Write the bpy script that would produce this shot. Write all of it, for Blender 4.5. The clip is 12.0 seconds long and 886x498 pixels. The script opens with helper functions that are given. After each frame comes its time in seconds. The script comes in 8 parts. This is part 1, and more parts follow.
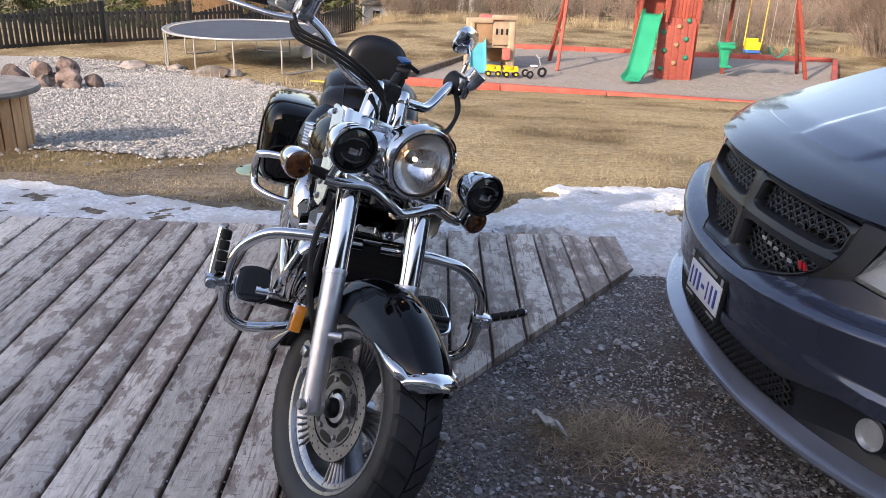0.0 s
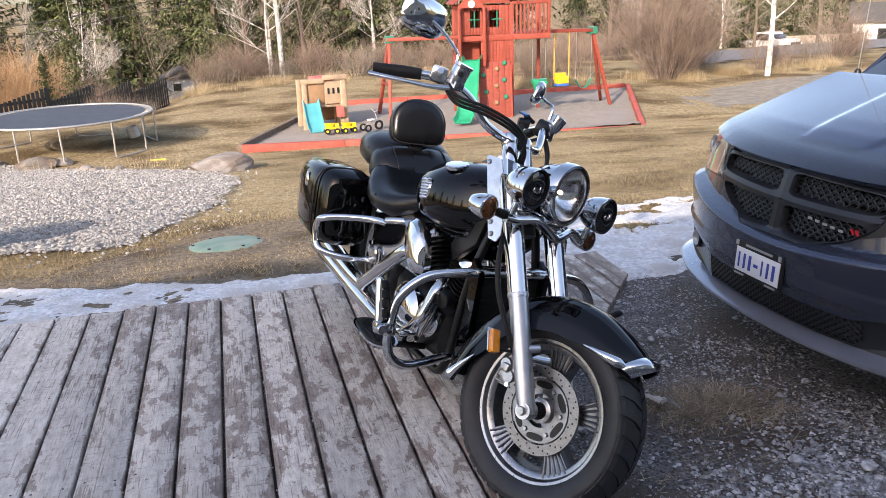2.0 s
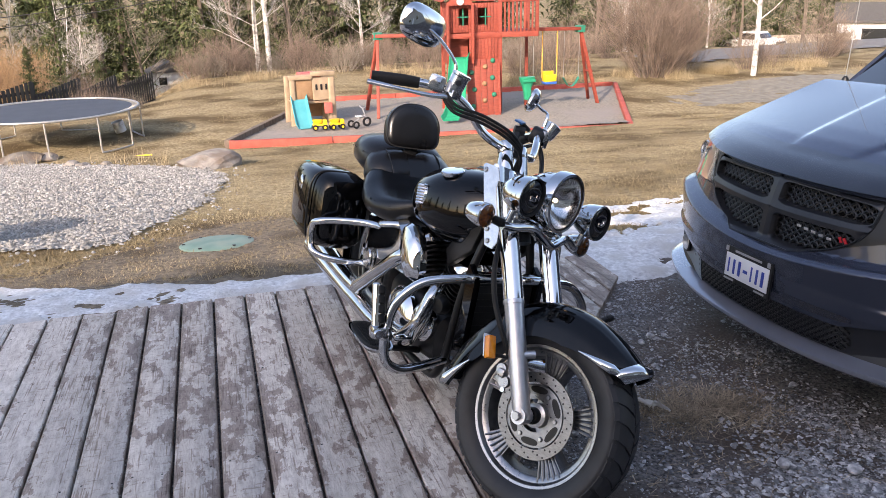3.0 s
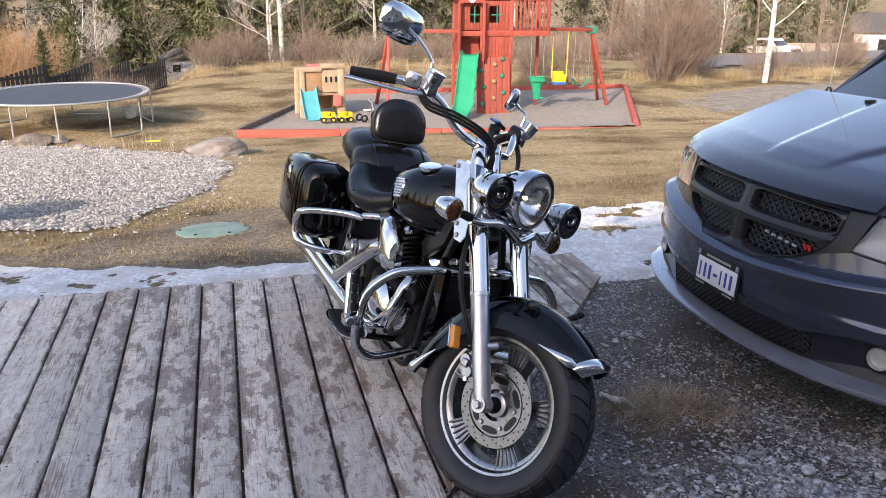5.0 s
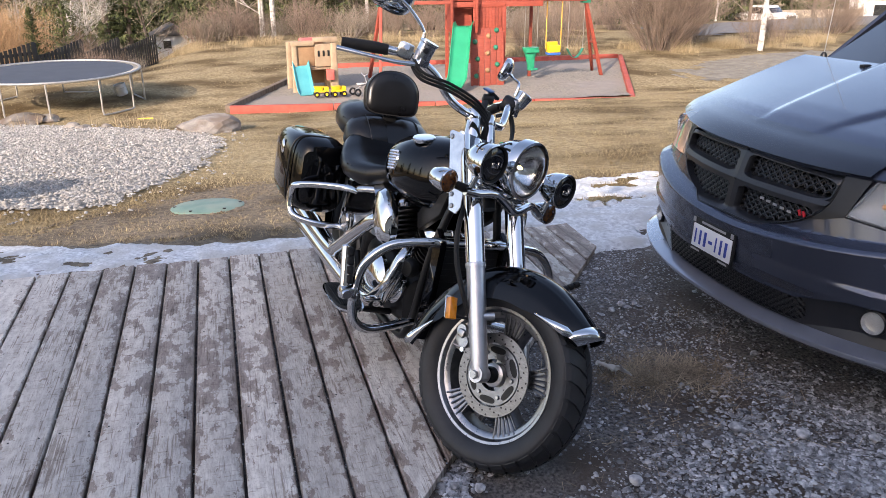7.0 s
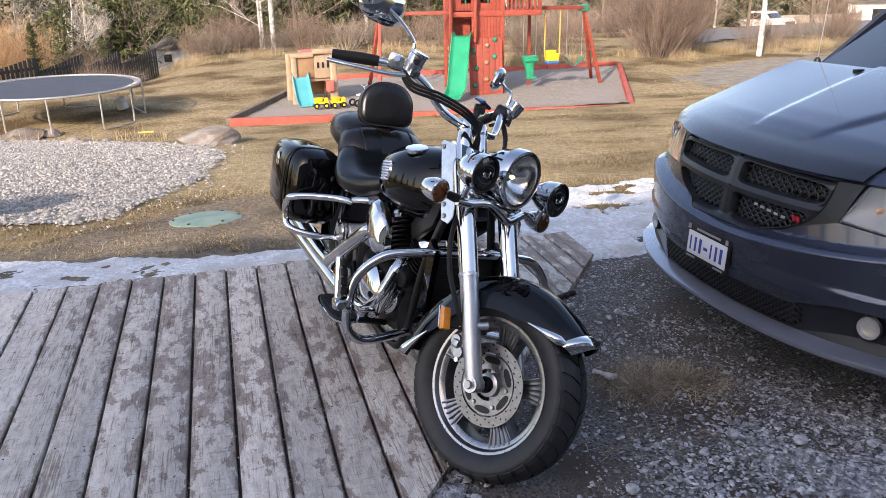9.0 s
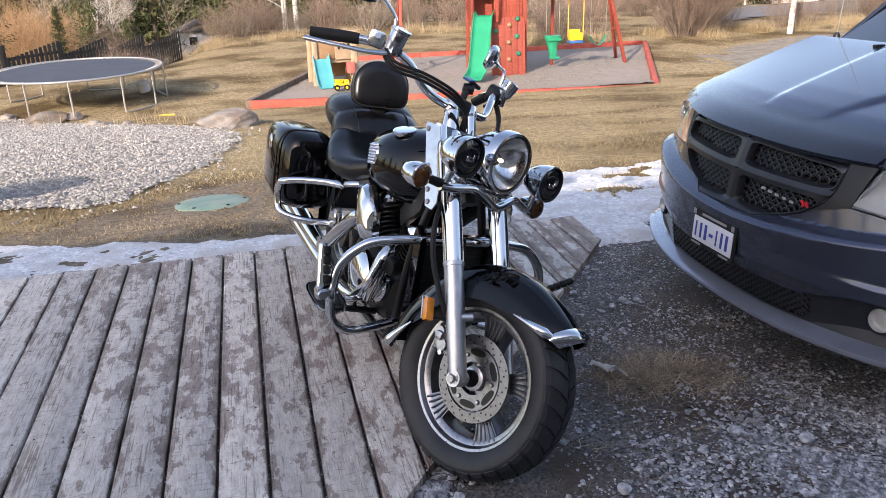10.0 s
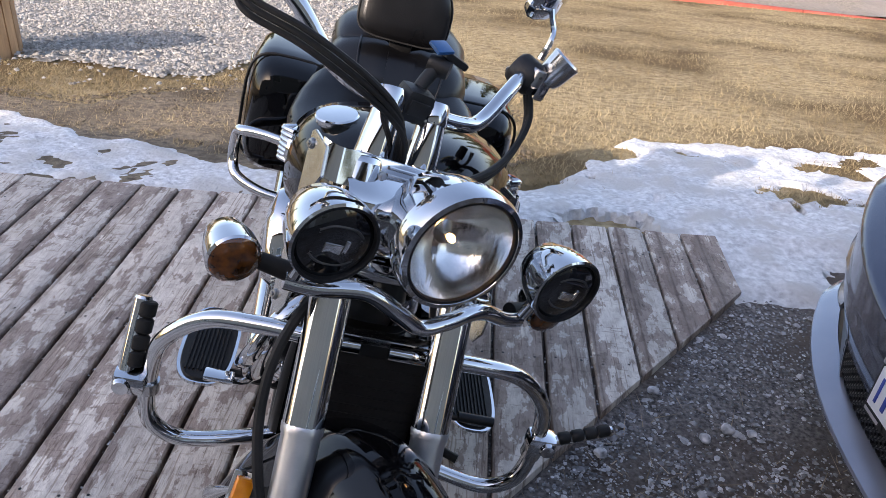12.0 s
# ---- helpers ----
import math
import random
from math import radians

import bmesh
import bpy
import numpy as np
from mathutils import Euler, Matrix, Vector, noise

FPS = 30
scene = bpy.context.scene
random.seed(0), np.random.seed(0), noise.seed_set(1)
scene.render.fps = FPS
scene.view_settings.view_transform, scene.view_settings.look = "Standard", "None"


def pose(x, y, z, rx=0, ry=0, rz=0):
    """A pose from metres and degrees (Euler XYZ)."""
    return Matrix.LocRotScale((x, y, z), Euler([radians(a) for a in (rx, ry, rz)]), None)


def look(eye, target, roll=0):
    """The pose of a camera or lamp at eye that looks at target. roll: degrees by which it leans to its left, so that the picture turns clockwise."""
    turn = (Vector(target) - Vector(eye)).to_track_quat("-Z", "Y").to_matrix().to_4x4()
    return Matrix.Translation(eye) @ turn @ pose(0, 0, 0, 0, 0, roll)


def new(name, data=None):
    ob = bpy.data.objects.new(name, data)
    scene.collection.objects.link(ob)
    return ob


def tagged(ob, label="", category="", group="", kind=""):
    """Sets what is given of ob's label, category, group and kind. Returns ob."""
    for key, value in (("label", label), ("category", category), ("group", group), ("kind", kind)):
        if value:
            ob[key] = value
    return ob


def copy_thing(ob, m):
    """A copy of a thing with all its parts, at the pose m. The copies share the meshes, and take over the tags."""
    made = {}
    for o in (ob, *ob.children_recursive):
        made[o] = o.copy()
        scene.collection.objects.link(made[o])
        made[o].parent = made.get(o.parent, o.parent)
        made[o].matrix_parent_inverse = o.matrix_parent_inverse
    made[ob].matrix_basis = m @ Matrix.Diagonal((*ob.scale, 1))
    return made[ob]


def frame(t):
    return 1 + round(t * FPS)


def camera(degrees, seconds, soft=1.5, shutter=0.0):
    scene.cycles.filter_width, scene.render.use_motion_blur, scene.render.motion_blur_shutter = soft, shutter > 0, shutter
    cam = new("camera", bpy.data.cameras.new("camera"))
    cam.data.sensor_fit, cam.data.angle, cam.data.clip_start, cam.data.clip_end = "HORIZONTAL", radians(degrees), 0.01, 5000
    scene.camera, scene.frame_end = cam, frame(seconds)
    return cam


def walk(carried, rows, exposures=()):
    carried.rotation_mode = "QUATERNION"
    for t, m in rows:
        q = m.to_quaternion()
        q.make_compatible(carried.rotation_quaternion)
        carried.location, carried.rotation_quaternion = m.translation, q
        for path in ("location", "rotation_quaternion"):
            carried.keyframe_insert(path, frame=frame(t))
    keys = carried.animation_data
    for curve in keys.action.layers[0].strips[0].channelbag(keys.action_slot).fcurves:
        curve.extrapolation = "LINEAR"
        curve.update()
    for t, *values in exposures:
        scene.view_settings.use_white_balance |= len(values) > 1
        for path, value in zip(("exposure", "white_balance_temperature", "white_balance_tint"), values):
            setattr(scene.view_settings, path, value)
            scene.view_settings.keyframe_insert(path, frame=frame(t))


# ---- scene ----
cam = camera(58.6, 12.0, soft=0.7)
PATH = [
    (0, (0.134, -0.054, 1.606), (0.169, 1.796, 0.846), 2.4),
    (0.5, (-0.257, -0.299, 1.6), (0.021, 1.54, 0.867), 1.2),
    (1, (-0.567, -0.442, 1.636), (-0.222, 1.4, 0.937), -0.3),
    (1.5, (-0.795, -0.38, 1.668), (-0.385, 1.466, 1.017), -1.4),
    (2, (-1.01, -0.305, 1.671), (-0.523, 1.529, 1.037), -1.9),
    (2.5, (-1.055, -0.296, 1.705), (-0.536, 1.525, 1.06), -1.8),
    (4.5, (-0.977, -0.43, 1.729), (-0.486, 1.399, 1.087), 0.5),
    (5, (-0.945, -0.436, 1.733), (-0.446, 1.387, 1.08), 0.6),
    (5.5, (-0.936, -0.432, 1.729), (-0.433, 1.383, 1.057), 0.4),
    (6, (-0.94, -0.432, 1.73), (-0.437, 1.375, 1.036), 0.2),
    (6.5, (-0.939, -0.435, 1.733), (-0.438, 1.366, 1.023), -0.1),
    (7, (-0.942, -0.44, 1.724), (-0.44, 1.359, 1.009), -0.2),
    (9, (-0.908, -0.447, 1.726), (-0.41, 1.362, 1.033), -1.0),
    (9.5, (-0.841, -0.438, 1.713), (-0.372, 1.375, 1.009), -1.6),
    (10, (-0.734, -0.361, 1.695), (-0.306, 1.449, 0.961), -1.7),
    (10.5, (-0.574, -0.018, 1.648), (-0.2, 1.78, 0.856), -0.9),
    (11, (-0.344, 0.345, 1.618), (-0.064, 2.126, 0.754), 0.6),
    (11.5, (-0.107, 0.672, 1.623), (0.049, 2.428, 0.679), 2.6),
    (12, (0.106, 1.052, 1.604), (0.054, 2.78, 0.598), 4.3),
]
walk(cam, [(t, look(eye, target, roll)) for t, eye, target, roll in PATH], [(0, 1.46, 7250, 20), (1.5, 1.54, 7250, 20), (4.5, 1.48, 7250, 20), (10.5, 1.52, 7250, 20), (12, 1.61, 7250, 20)])

# ---- world, sun ----
SUN_EL, SUN_AZ = radians(25.0), math.atan2(-0.66, -0.75)
world = bpy.data.worlds.new("sky")
scene.world = world
world.use_nodes = True
wn = world.node_tree.nodes
sky = wn.new("ShaderNodeTexSky")
sky.sky_type = "NISHITA"
sky.sun_disc = False
sky.sun_elevation = SUN_EL
sky.sun_rotation = SUN_AZ
sky.air_density, sky.dust_density = 1.0, 1.6
world.node_tree.links.new(sky.outputs[0], wn["Background"].inputs[0])
wn["Background"].inputs[1].default_value = 0.15
sun_data = bpy.data.lights.new("sun", "SUN")
sun_data.energy, sun_data.angle, sun_data.color = 2.3, radians(0.6), (1.0, 0.95, 0.87)
sun = new("sun", sun_data)
to_sun = Vector((math.sin(SUN_AZ) * math.cos(SUN_EL), math.cos(SUN_AZ) * math.cos(SUN_EL), math.sin(SUN_EL)))
sun.matrix_world = look(to_sun * 50, (0, 0, 0))

# ---- materials ----
MATS = {}


def surf(name, c1, c2=None, scale=8.0, rough=0.6, metal=0.0, bump=0.0, bscale=None, stretch=(1, 1, 1), coat=0.0,
         rvar=0.0, pieces=False, islands=False, big=None, bigscale=0.6, alpha=None, trans=0.0, ior=1.45, emit=None, spec=0.5, sheen=0.0, vary=0.35):
    """A procedural surface: two tones mixed by noise, larger stains, fine relief."""
    m = bpy.data.materials.new(name)
    m.use_nodes = True
    nt = m.node_tree
    n, l = nt.nodes, nt.links
    b = n["Principled BSDF"]
    b.inputs["Roughness"].default_value = rough
    b.inputs["Metallic"].default_value = metal
    b.inputs["Coat Weight"].default_value = coat
    b.inputs["Coat Roughness"].default_value = 0.04
    b.inputs["Transmission Weight"].default_value = trans
    b.inputs["IOR"].default_value = ior
    b.inputs["Specular IOR Level"].default_value = spec
    if emit:
        b.inputs["Emission Color"].default_value = (*emit[:3], 1)
        b.inputs["Emission Strength"].default_value = emit[3]
    tc = n.new("ShaderNodeTexCoord")
    mp = n.new("ShaderNodeMapping")
    mp.inputs["Scale"].default_value = stretch
    l.new(tc.outputs["Object"], mp.inputs[0])
    if pieces:
        oi = n.new("ShaderNodeObjectInfo")
        sc = n.new("ShaderNodeMath"); sc.operation = "MULTIPLY"; sc.inputs[1].default_value = 40.0
        l.new(oi.outputs["Random"], sc.inputs[0])
        cx = n.new("ShaderNodeCombineXYZ")
        for i in range(3):
            l.new(sc.outputs[0], cx.inputs[i])
        l.new(cx.outputs[0], mp.inputs["Location"])
    tex = n.new("ShaderNodeTexNoise")
    tex.inputs["Scale"].default_value, tex.inputs["Detail"].default_value = scale, 6
    l.new(mp.outputs[0], tex.inputs["Vector"])
    ramp = n.new("ShaderNodeValToRGB")
    ramp.color_ramp.elements[0].position, ramp.color_ramp.elements[1].position = 0.32, 0.68
    ramp.color_ramp.elements[0].color = (*c1, 1)
    ramp.color_ramp.elements[1].color = (*(c2 or c1), 1)
    l.new(tex.outputs[0], ramp.inputs[0])
    out = ramp.outputs[0]
    if big:
        t2 = n.new("ShaderNodeTexNoise")
        t2.inputs["Scale"].default_value, t2.inputs["Detail"].default_value = bigscale, 5
        l.new(tc.outputs["Object"], t2.inputs["Vector"])
        r2 = n.new("ShaderNodeValToRGB")
        r2.color_ramp.elements[0].position, r2.color_ramp.elements[1].position = 0.45, 0.62
        l.new(t2.outputs[0], r2.inputs[0])
        mx = n.new("ShaderNodeMix"); mx.data_type = "RGBA"
        l.new(r2.outputs[0], mx.inputs["Factor"])
        l.new(out, mx.inputs["A"])
        mx.inputs["B"].default_value = (*big, 1)
        out = mx.outputs["Result"]
    if pieces or islands:
        src = oi.outputs["Random"] if pieces else n.new("ShaderNodeNewGeometry").outputs["Random Per Island"]
        mr = n.new("ShaderNodeMapRange")
        mr.inputs["To Min"].default_value, mr.inputs["To Max"].default_value = 1 - vary, 1 + vary
        l.new(src, mr.inputs[0])
        hs = n.new("ShaderNodeHueSaturation")
        l.new(mr.outputs[0], hs.inputs["Value"])
        l.new(out, hs.inputs["Color"])
        out = hs.outputs[0]
    l.new(out, b.inputs["Base Color"])
    if rvar:
        mr = n.new("ShaderNodeMapRange")
        mr.inputs["To Min"].default_value, mr.inputs["To Max"].default_value = max(0, rough - rvar), rough + rvar
        l.new(tex.outputs[0], mr.inputs[0])
        l.new(mr.outputs[0], b.inputs["Roughness"])
    if bump:
        bt = n.new("ShaderNodeTexNoise")
        bt.inputs["Scale"].default_value, bt.inputs["Detail"].default_value = bscale or scale * 3, 5
        l.new(mp.outputs[0], bt.inputs["Vector"])
        bp = n.new("ShaderNodeBump")
        bp.inputs["Strength"].default_value, bp.inputs["Distance"].default_value = min(1.0, bump), 0.01
        l.new(bt.outputs[0], bp.inputs["Height"])
        l.new(bp.outputs[0], b.inputs["Normal"])
    MATS[name] = m
    return m


chrome = surf("chrome", (0.6, 0.61, 0.62), (0.68, 0.685, 0.69), 14, 0.05, 1.0, rvar=0.03)
dull_chrome = surf("dull_chrome", (0.5, 0.5, 0.5), (0.62, 0.62, 0.62), 20, 0.22, 1.0, rvar=0.08)
cast_grey = surf("cast_grey", (0.06, 0.06, 0.063), (0.1, 0.1, 0.103), 30, 0.4, 0.6, rvar=0.08, bump=0.06)
alloy = surf("alloy", (0.56, 0.57, 0.59), (0.64, 0.64, 0.66), 30, 0.36, 0.9, rvar=0.06, bump=0.05)
wheel_alloy = surf("wheel_alloy", (0.17, 0.172, 0.18), (0.25, 0.252, 0.26), 40, 0.3, 0.95, rvar=0.08, bump=0.05)
steel = surf("steel", (0.3, 0.3, 0.31), (0.4, 0.4, 0.4), 60, 0.3, 1.0, rvar=0.1)
disc_steel = surf("disc_steel", (0.2, 0.195, 0.19), (0.29, 0.285, 0.28), 50, 0.42, 0.95, stretch=(1, 1, 4), rvar=0.1)
black_paint = surf("black_paint", (0.0015, 0.0015, 0.002), (0.0025, 0.0025, 0.0032), 3, 0.035, 0.0, rvar=0.02, spec=0.4)
black_metal = surf("black_metal", (0.006, 0.006, 0.0065), (0.012, 0.012, 0.0125), 12, 0.38, 0.3, rvar=0.1, bump=0.05)
black_plastic = surf("black_plastic", (0.007, 0.007, 0.0075), (0.014, 0.014, 0.015), 40, 0.5, rvar=0.1, bump=0.1)
rubber = surf("rubber", (0.007, 0.007, 0.0075), (0.016, 0.0155, 0.015), 18, 0.6, bump=0.15, rvar=0.1, spec=0.35)
tyre_rubber = surf("tyre_rubber", (0.014, 0.0145, 0.0165), (0.027, 0.0275, 0.031), 14, 0.5, bump=0.12, rvar=0.12, spec=0.5)
leather = surf("leather", (0.003, 0.003, 0.0036), (0.006, 0.006, 0.0068), 10, 0.3, spec=0.5, bump=0.06, bscale=240, rvar=0.07)
piping = surf("piping", (0.025, 0.025, 0.026), rough=0.35)
amber = surf("amber", (0.75, 0.22, 0.01), (0.85, 0.3, 0.02), 60, 0.15, coat=0.6)
dark_amber = surf("dark_amber", (0.03, 0.009, 0.002), (0.17, 0.052, 0.006), 55, 0.08, coat=0.8, rvar=0.04)
lens_glass = surf("lens_glass", (0.97, 0.97, 0.97), rough=0.02, trans=1.0, ior=1.3)
smoke_lens = surf("smoke_lens", (0.003, 0.0032, 0.004), (0.008, 0.0085, 0.01), 30, 0.03, coat=1.0)
bowl_mat = surf("lamp_bowl", (0.8, 0.8, 0.79), (0.87, 0.87, 0.86), 60, 0.15, 1.0, rvar=0.05, bump=0.1, bscale=24, stretch=(1, 6, 1))
reflector_mat = surf("reflector", (0.8, 0.8, 0.79), (0.87, 0.87, 0.86), 60, 0.07, 1.0, rvar=0.02)
# emission on the bulb gives the warm glint in the bowl
bulb_mat = surf("bulb", (1.0, 0.8, 0.5), rough=0.3, emit=(1.0, 0.55, 0.2, 16.0))
blue_plastic = surf("blue_plastic", (0.01, 0.07, 0.2), (0.015, 0.09, 0.25), 30, 0.35)


PITCH, FIRST, BACK = 0.1752, -1.17, 4.13


def deck_wood():
    """Bleached boards: soft grain, worn pale film, damp blotches that gather along the gaps."""
    m = surf("deck_wood", (0.5, 0.445, 0.395), (0.68, 0.625, 0.56), 6.0, 0.78, stretch=(6, 1.5, 6), bump=0.4, bscale=18, pieces=True, vary=0.17)
    nt = m.node_tree
    n, l = nt.nodes, nt.links
    b = n["Principled BSDF"]
    geo = n.new("ShaderNodeNewGeometry")

    def cloud(scale, detail=5, rough=0.55):
        mp = n.new("ShaderNodeMapping")
        mp.inputs["Scale"].default_value = scale
        l.new(geo.outputs["Position"], mp.inputs[0])
        t = n.new("ShaderNodeTexNoise")
        t.inputs["Scale"].default_value, t.inputs["Detail"].default_value, t.inputs["Roughness"].default_value = 1.0, detail, rough
        l.new(mp.outputs[0], t.inputs["Vector"])
        return t.outputs[0]

    def calc(op, a, c):
        q = n.new("ShaderNodeMath")
        q.operation = op
        for i, v in enumerate((a, c)):
            if isinstance(v, (int, float)):
                q.inputs[i].default_value = v
            else:
                l.new(v, q.inputs[i])
        return q.outputs[0]

    def ramp(v, lo, hi):
        r = n.new("ShaderNodeMapRange")
        r.interpolation_type = "SMOOTHSTEP"
        r.inputs["From Min"].default_value, r.inputs["From Max"].default_value = lo, hi
        l.new(v, r.inputs[0])
        return r.outputs[0]

    def tint(col, fac, c):
        x = n.new("ShaderNodeMix")
        x.data_type, x.blend_type = "RGBA", "MULTIPLY"
        l.new(fac, x.inputs["Factor"])
        l.new(col, x.inputs["A"])
        x.inputs["B"].default_value = (*c, 1)
        return x.outputs["Result"]
    col = b.inputs["Base Color"].links[0].from_socket
    # how near a point lies to a gap between boards
    sp = n.new("ShaderNodeSeparateXYZ")
    l.new(geo.outputs["Position"], sp.inputs[0])
    f = calc("FRACT", calc("DIVIDE", calc("SUBTRACT", sp.outputs[0], FIRST - 40 * PITCH), PITCH), 0)
    edge = calc("POWER", calc("MULTIPLY", calc("ABSOLUTE", calc("SUBTRACT", f, 0.5), 0), 2.0), 3.0)
    # damp: broad where boards stay wet, in blotches of a hand's size elsewhere
    damp = calc("ADD", calc("ADD", calc("MULTIPLY", cloud((1.1, 0.9, 1)), 0.42), calc("MULTIPLY", cloud((15, 6.5, 1), 7, 0.66), 0.58)), calc("ADD", calc("MULTIPLY", edge, 0.11), calc("MULTIPLY", sp.outputs[0], 0.026)))
    wet = ramp(damp, 0.508, 0.53)
    col = tint(col, wet, (0.53, 0.455, 0.425))
    col = tint(col, ramp(damp, 0.575, 0.6), (0.68, 0.64, 0.62))
    col = tint(col, ramp(cloud((38, 22, 1), 6, 0.7), 0.47, 0.6), (0.83, 0.81, 0.8))
    # small dark spots, scuffs across the boards, grime right at the gaps
    col = tint(col, ramp(cloud((44, 26, 1), 4), 0.66, 0.7), (0.5, 0.45, 0.42))
    col = tint(col, ramp(cloud((10, 70, 1), 5, 0.65), 0.58, 0.64), (0.7, 0.66, 0.64))
    col = tint(col, ramp(calc("ADD", edge, calc("MULTIPLY", cloud((20, 6, 1)), 0.5)), 0.98, 1.3), (0.55, 0.5, 0.47))
    # open grain: fine dark lines, stronger on some boards
    grain = calc("ADD", cloud((120, 5.0, 1), 5), calc("MULTIPLY", cloud((5.0, 2.0, 1), 3), 0.5))
    col = tint(col, ramp(grain, 0.82, 0.9), (0.6, 0.55, 0.52))
    l.new(col, b.inputs["Base Color"])
    rr = n.new("ShaderNodeMapRange")
    rr.inputs["To Min"].default_value, rr.inputs["To Max"].default_value = 0.85, 0.55
    l.new(wet, rr.inputs[0])
    l.new(rr.outputs[0], b.inputs["Roughness"])
    return m


wood_grey = deck_wood()
lawn_mat = surf("dead_lawn", (0.19, 0.142, 0.078), (0.42, 0.335, 0.2), 14, 0.95, bump=0.9, bscale=60, big=(0.125, 0.088, 0.046), bigscale=0.55, spec=0.1)
blade_mat = surf("dry_blade", (0.27, 0.208, 0.113), (0.44, 0.355, 0.21), 1.2, 0.85, islands=True, spec=0.15, big=(0.2, 0.15, 0.08), bigscale=0.6, vary=0.34)
reed_mat = surf("dry_reed", (0.28, 0.215, 0.125), (0.42, 0.335, 0.21), 2.0, 0.85, islands=True, spec=0.15)
soil_mat = surf("brown_soil", (0.08, 0.06, 0.042), (0.25, 0.195, 0.13), 26, 0.9, bump=1.0, bscale=90, big=(0.075, 0.055, 0.032), bigscale=1.1)
grit_mat = surf("drive_grit", (0.04, 0.036, 0.036), (0.25, 0.226, 0.214), 75, 0.9, bump=1.0, bscale=120, big=(0.085, 0.063, 0.049), bigscale=1.6)
pebble_mat = surf("drive_pebble", (0.125, 0.124, 0.13), (0.47, 0.472, 0.485), 30, 0.8, islands=True, vary=0.6, bump=0.3)
white_stone = surf("pale_stone", (0.23, 0.218, 0.2), (0.38, 0.366, 0.338), 20, 0.85, islands=True, vary=0.38, bump=0.3)
stone_bed_mat = surf("stone_bed", (0.2, 0.185, 0.165), (0.42, 0.4, 0.37), 22, 0.95, bump=1.0, bscale=30)
pit_stone = surf("pit_stone", (0.085, 0.06, 0.05), (0.21, 0.155, 0.13), 7, 0.9, bump=0.8, bscale=26, pieces=True, vary=0.35)
rock_mat = surf("boulder", (0.17, 0.15, 0.13), (0.33, 0.295, 0.255), 5, 0.9, bump=0.8, bscale=22, big=(0.2, 0.15, 0.115), bigscale=2.0, pieces=True, vary=0.3)
snow_mat = surf("old_snow", (0.44, 0.445, 0.455), (0.76, 0.77, 0.78), 34, 0.7, bump=1.0, bscale=55, big=(0.5, 0.49, 0.475), bigscale=4.2, spec=0.3)
sand_mat = surf("play_sand", (0.19, 0.168, 0.138), (0.31, 0.276, 0.228), 16, 0.95, bump=0.8, bscale=50, big=(0.27, 0.235, 0.205), bigscale=0.5)
far_soil = surf("gravel_lot", (0.17, 0.15, 0.118), (0.26, 0.232, 0.185), 4, 0.95, bump=0.5, bscale=30)
red_wood = surf("red_wood", (0.22, 0.04, 0.025), (0.31, 0.062, 0.037), 4, 0.62, stretch=(1, 1, 5), bump=0.25, bscale=30, pieces=True, vary=0.13)
pink_edge = surf("red_sleeper", (0.36, 0.065, 0.045), (0.48, 0.105, 0.072), 3, 0.7, bump=0.3, bscale=20)
green_plastic = surf("green_plastic", (0.006, 0.25, 0.125), (0.01, 0.3, 0.155), 3, 0.35)
dark_green = surf("dark_green_plastic", (0.015, 0.17, 0.1), (0.02, 0.2, 0.13), 3, 0.4)
teal_plastic = surf("teal_plastic", (0.05, 0.3, 0.34), (0.075, 0.35, 0.385), 3, 0.45)
beige_plastic = surf("beige_plastic", (0.31, 0.225, 0.15), (0.4, 0.3, 0.2), 5, 0.55, bump=0.1)
tan_plastic = surf("tan_plastic", (0.26, 0.15, 0.08), (0.33, 0.2, 0.11), 6, 0.55, bump=0.2)
coral_plastic = surf("coral_plastic", (0.6, 0.12, 0.1), (0.66, 0.16, 0.13), 5, 0.5)
yellow_plastic = surf("yellow_plastic", (0.75, 0.48, 0.02), (0.8, 0.55, 0.03), 5, 0.4)
blue_toy = surf("blue_toy", (0.04, 0.14, 0.45), rough=0.4)
grey_toy = surf("grey_toy", (0.25, 0.25, 0.26), (0.32, 0.32, 0.33), 9, 0.5)
white_plastic = surf("white_plastic", (0.6, 0.6, 0.58), (0.68, 0.68, 0.66), 5, 0.5)
rope_mat = surf("yellow_rope", (0.7, 0.38, 0.06), (0.8, 0.48, 0.1), 40, 0.7)
lid_mat = surf("green_lid", (0.12, 0.2, 0.165), (0.165, 0.25, 0.205), 8, 0.6, bump=0.2, big=(0.2, 0.25, 0.2), bigscale=5)
galv = surf("galvanised", (0.4, 0.39, 0.37), (0.5, 0.48, 0.45), 12, 0.42, 0.7, rvar=0.1)
mat_net = surf("jump_mat", (0.045, 0.05, 0.062), (0.06, 0.066, 0.08), 3, 0.6, bump=0.1, bscale=200)
fence_black = surf("fence_black", (0.012, 0.012, 0.012), (0.028, 0.026, 0.024), 5, 0.6, pieces=True, bump=0.2)
cedar = surf("cedar_slat", (0.36, 0.2, 0.1), (0.5, 0.3, 0.16), 6, 0.65, stretch=(4, 4, 0.6), pieces=True, bump=0.3, vary=0.2)
spool_top_mat = surf("spool_top", (0.14, 0.13, 0.12), (0.24, 0.22, 0.2), 8, 0.8, bump=0.4)
needle_mat = surf("needles", (0.045, 0.06, 0.026), (0.13, 0.145, 0.06), 1.2, 0.8, islands=True, spec=0.15, vary=0.5)
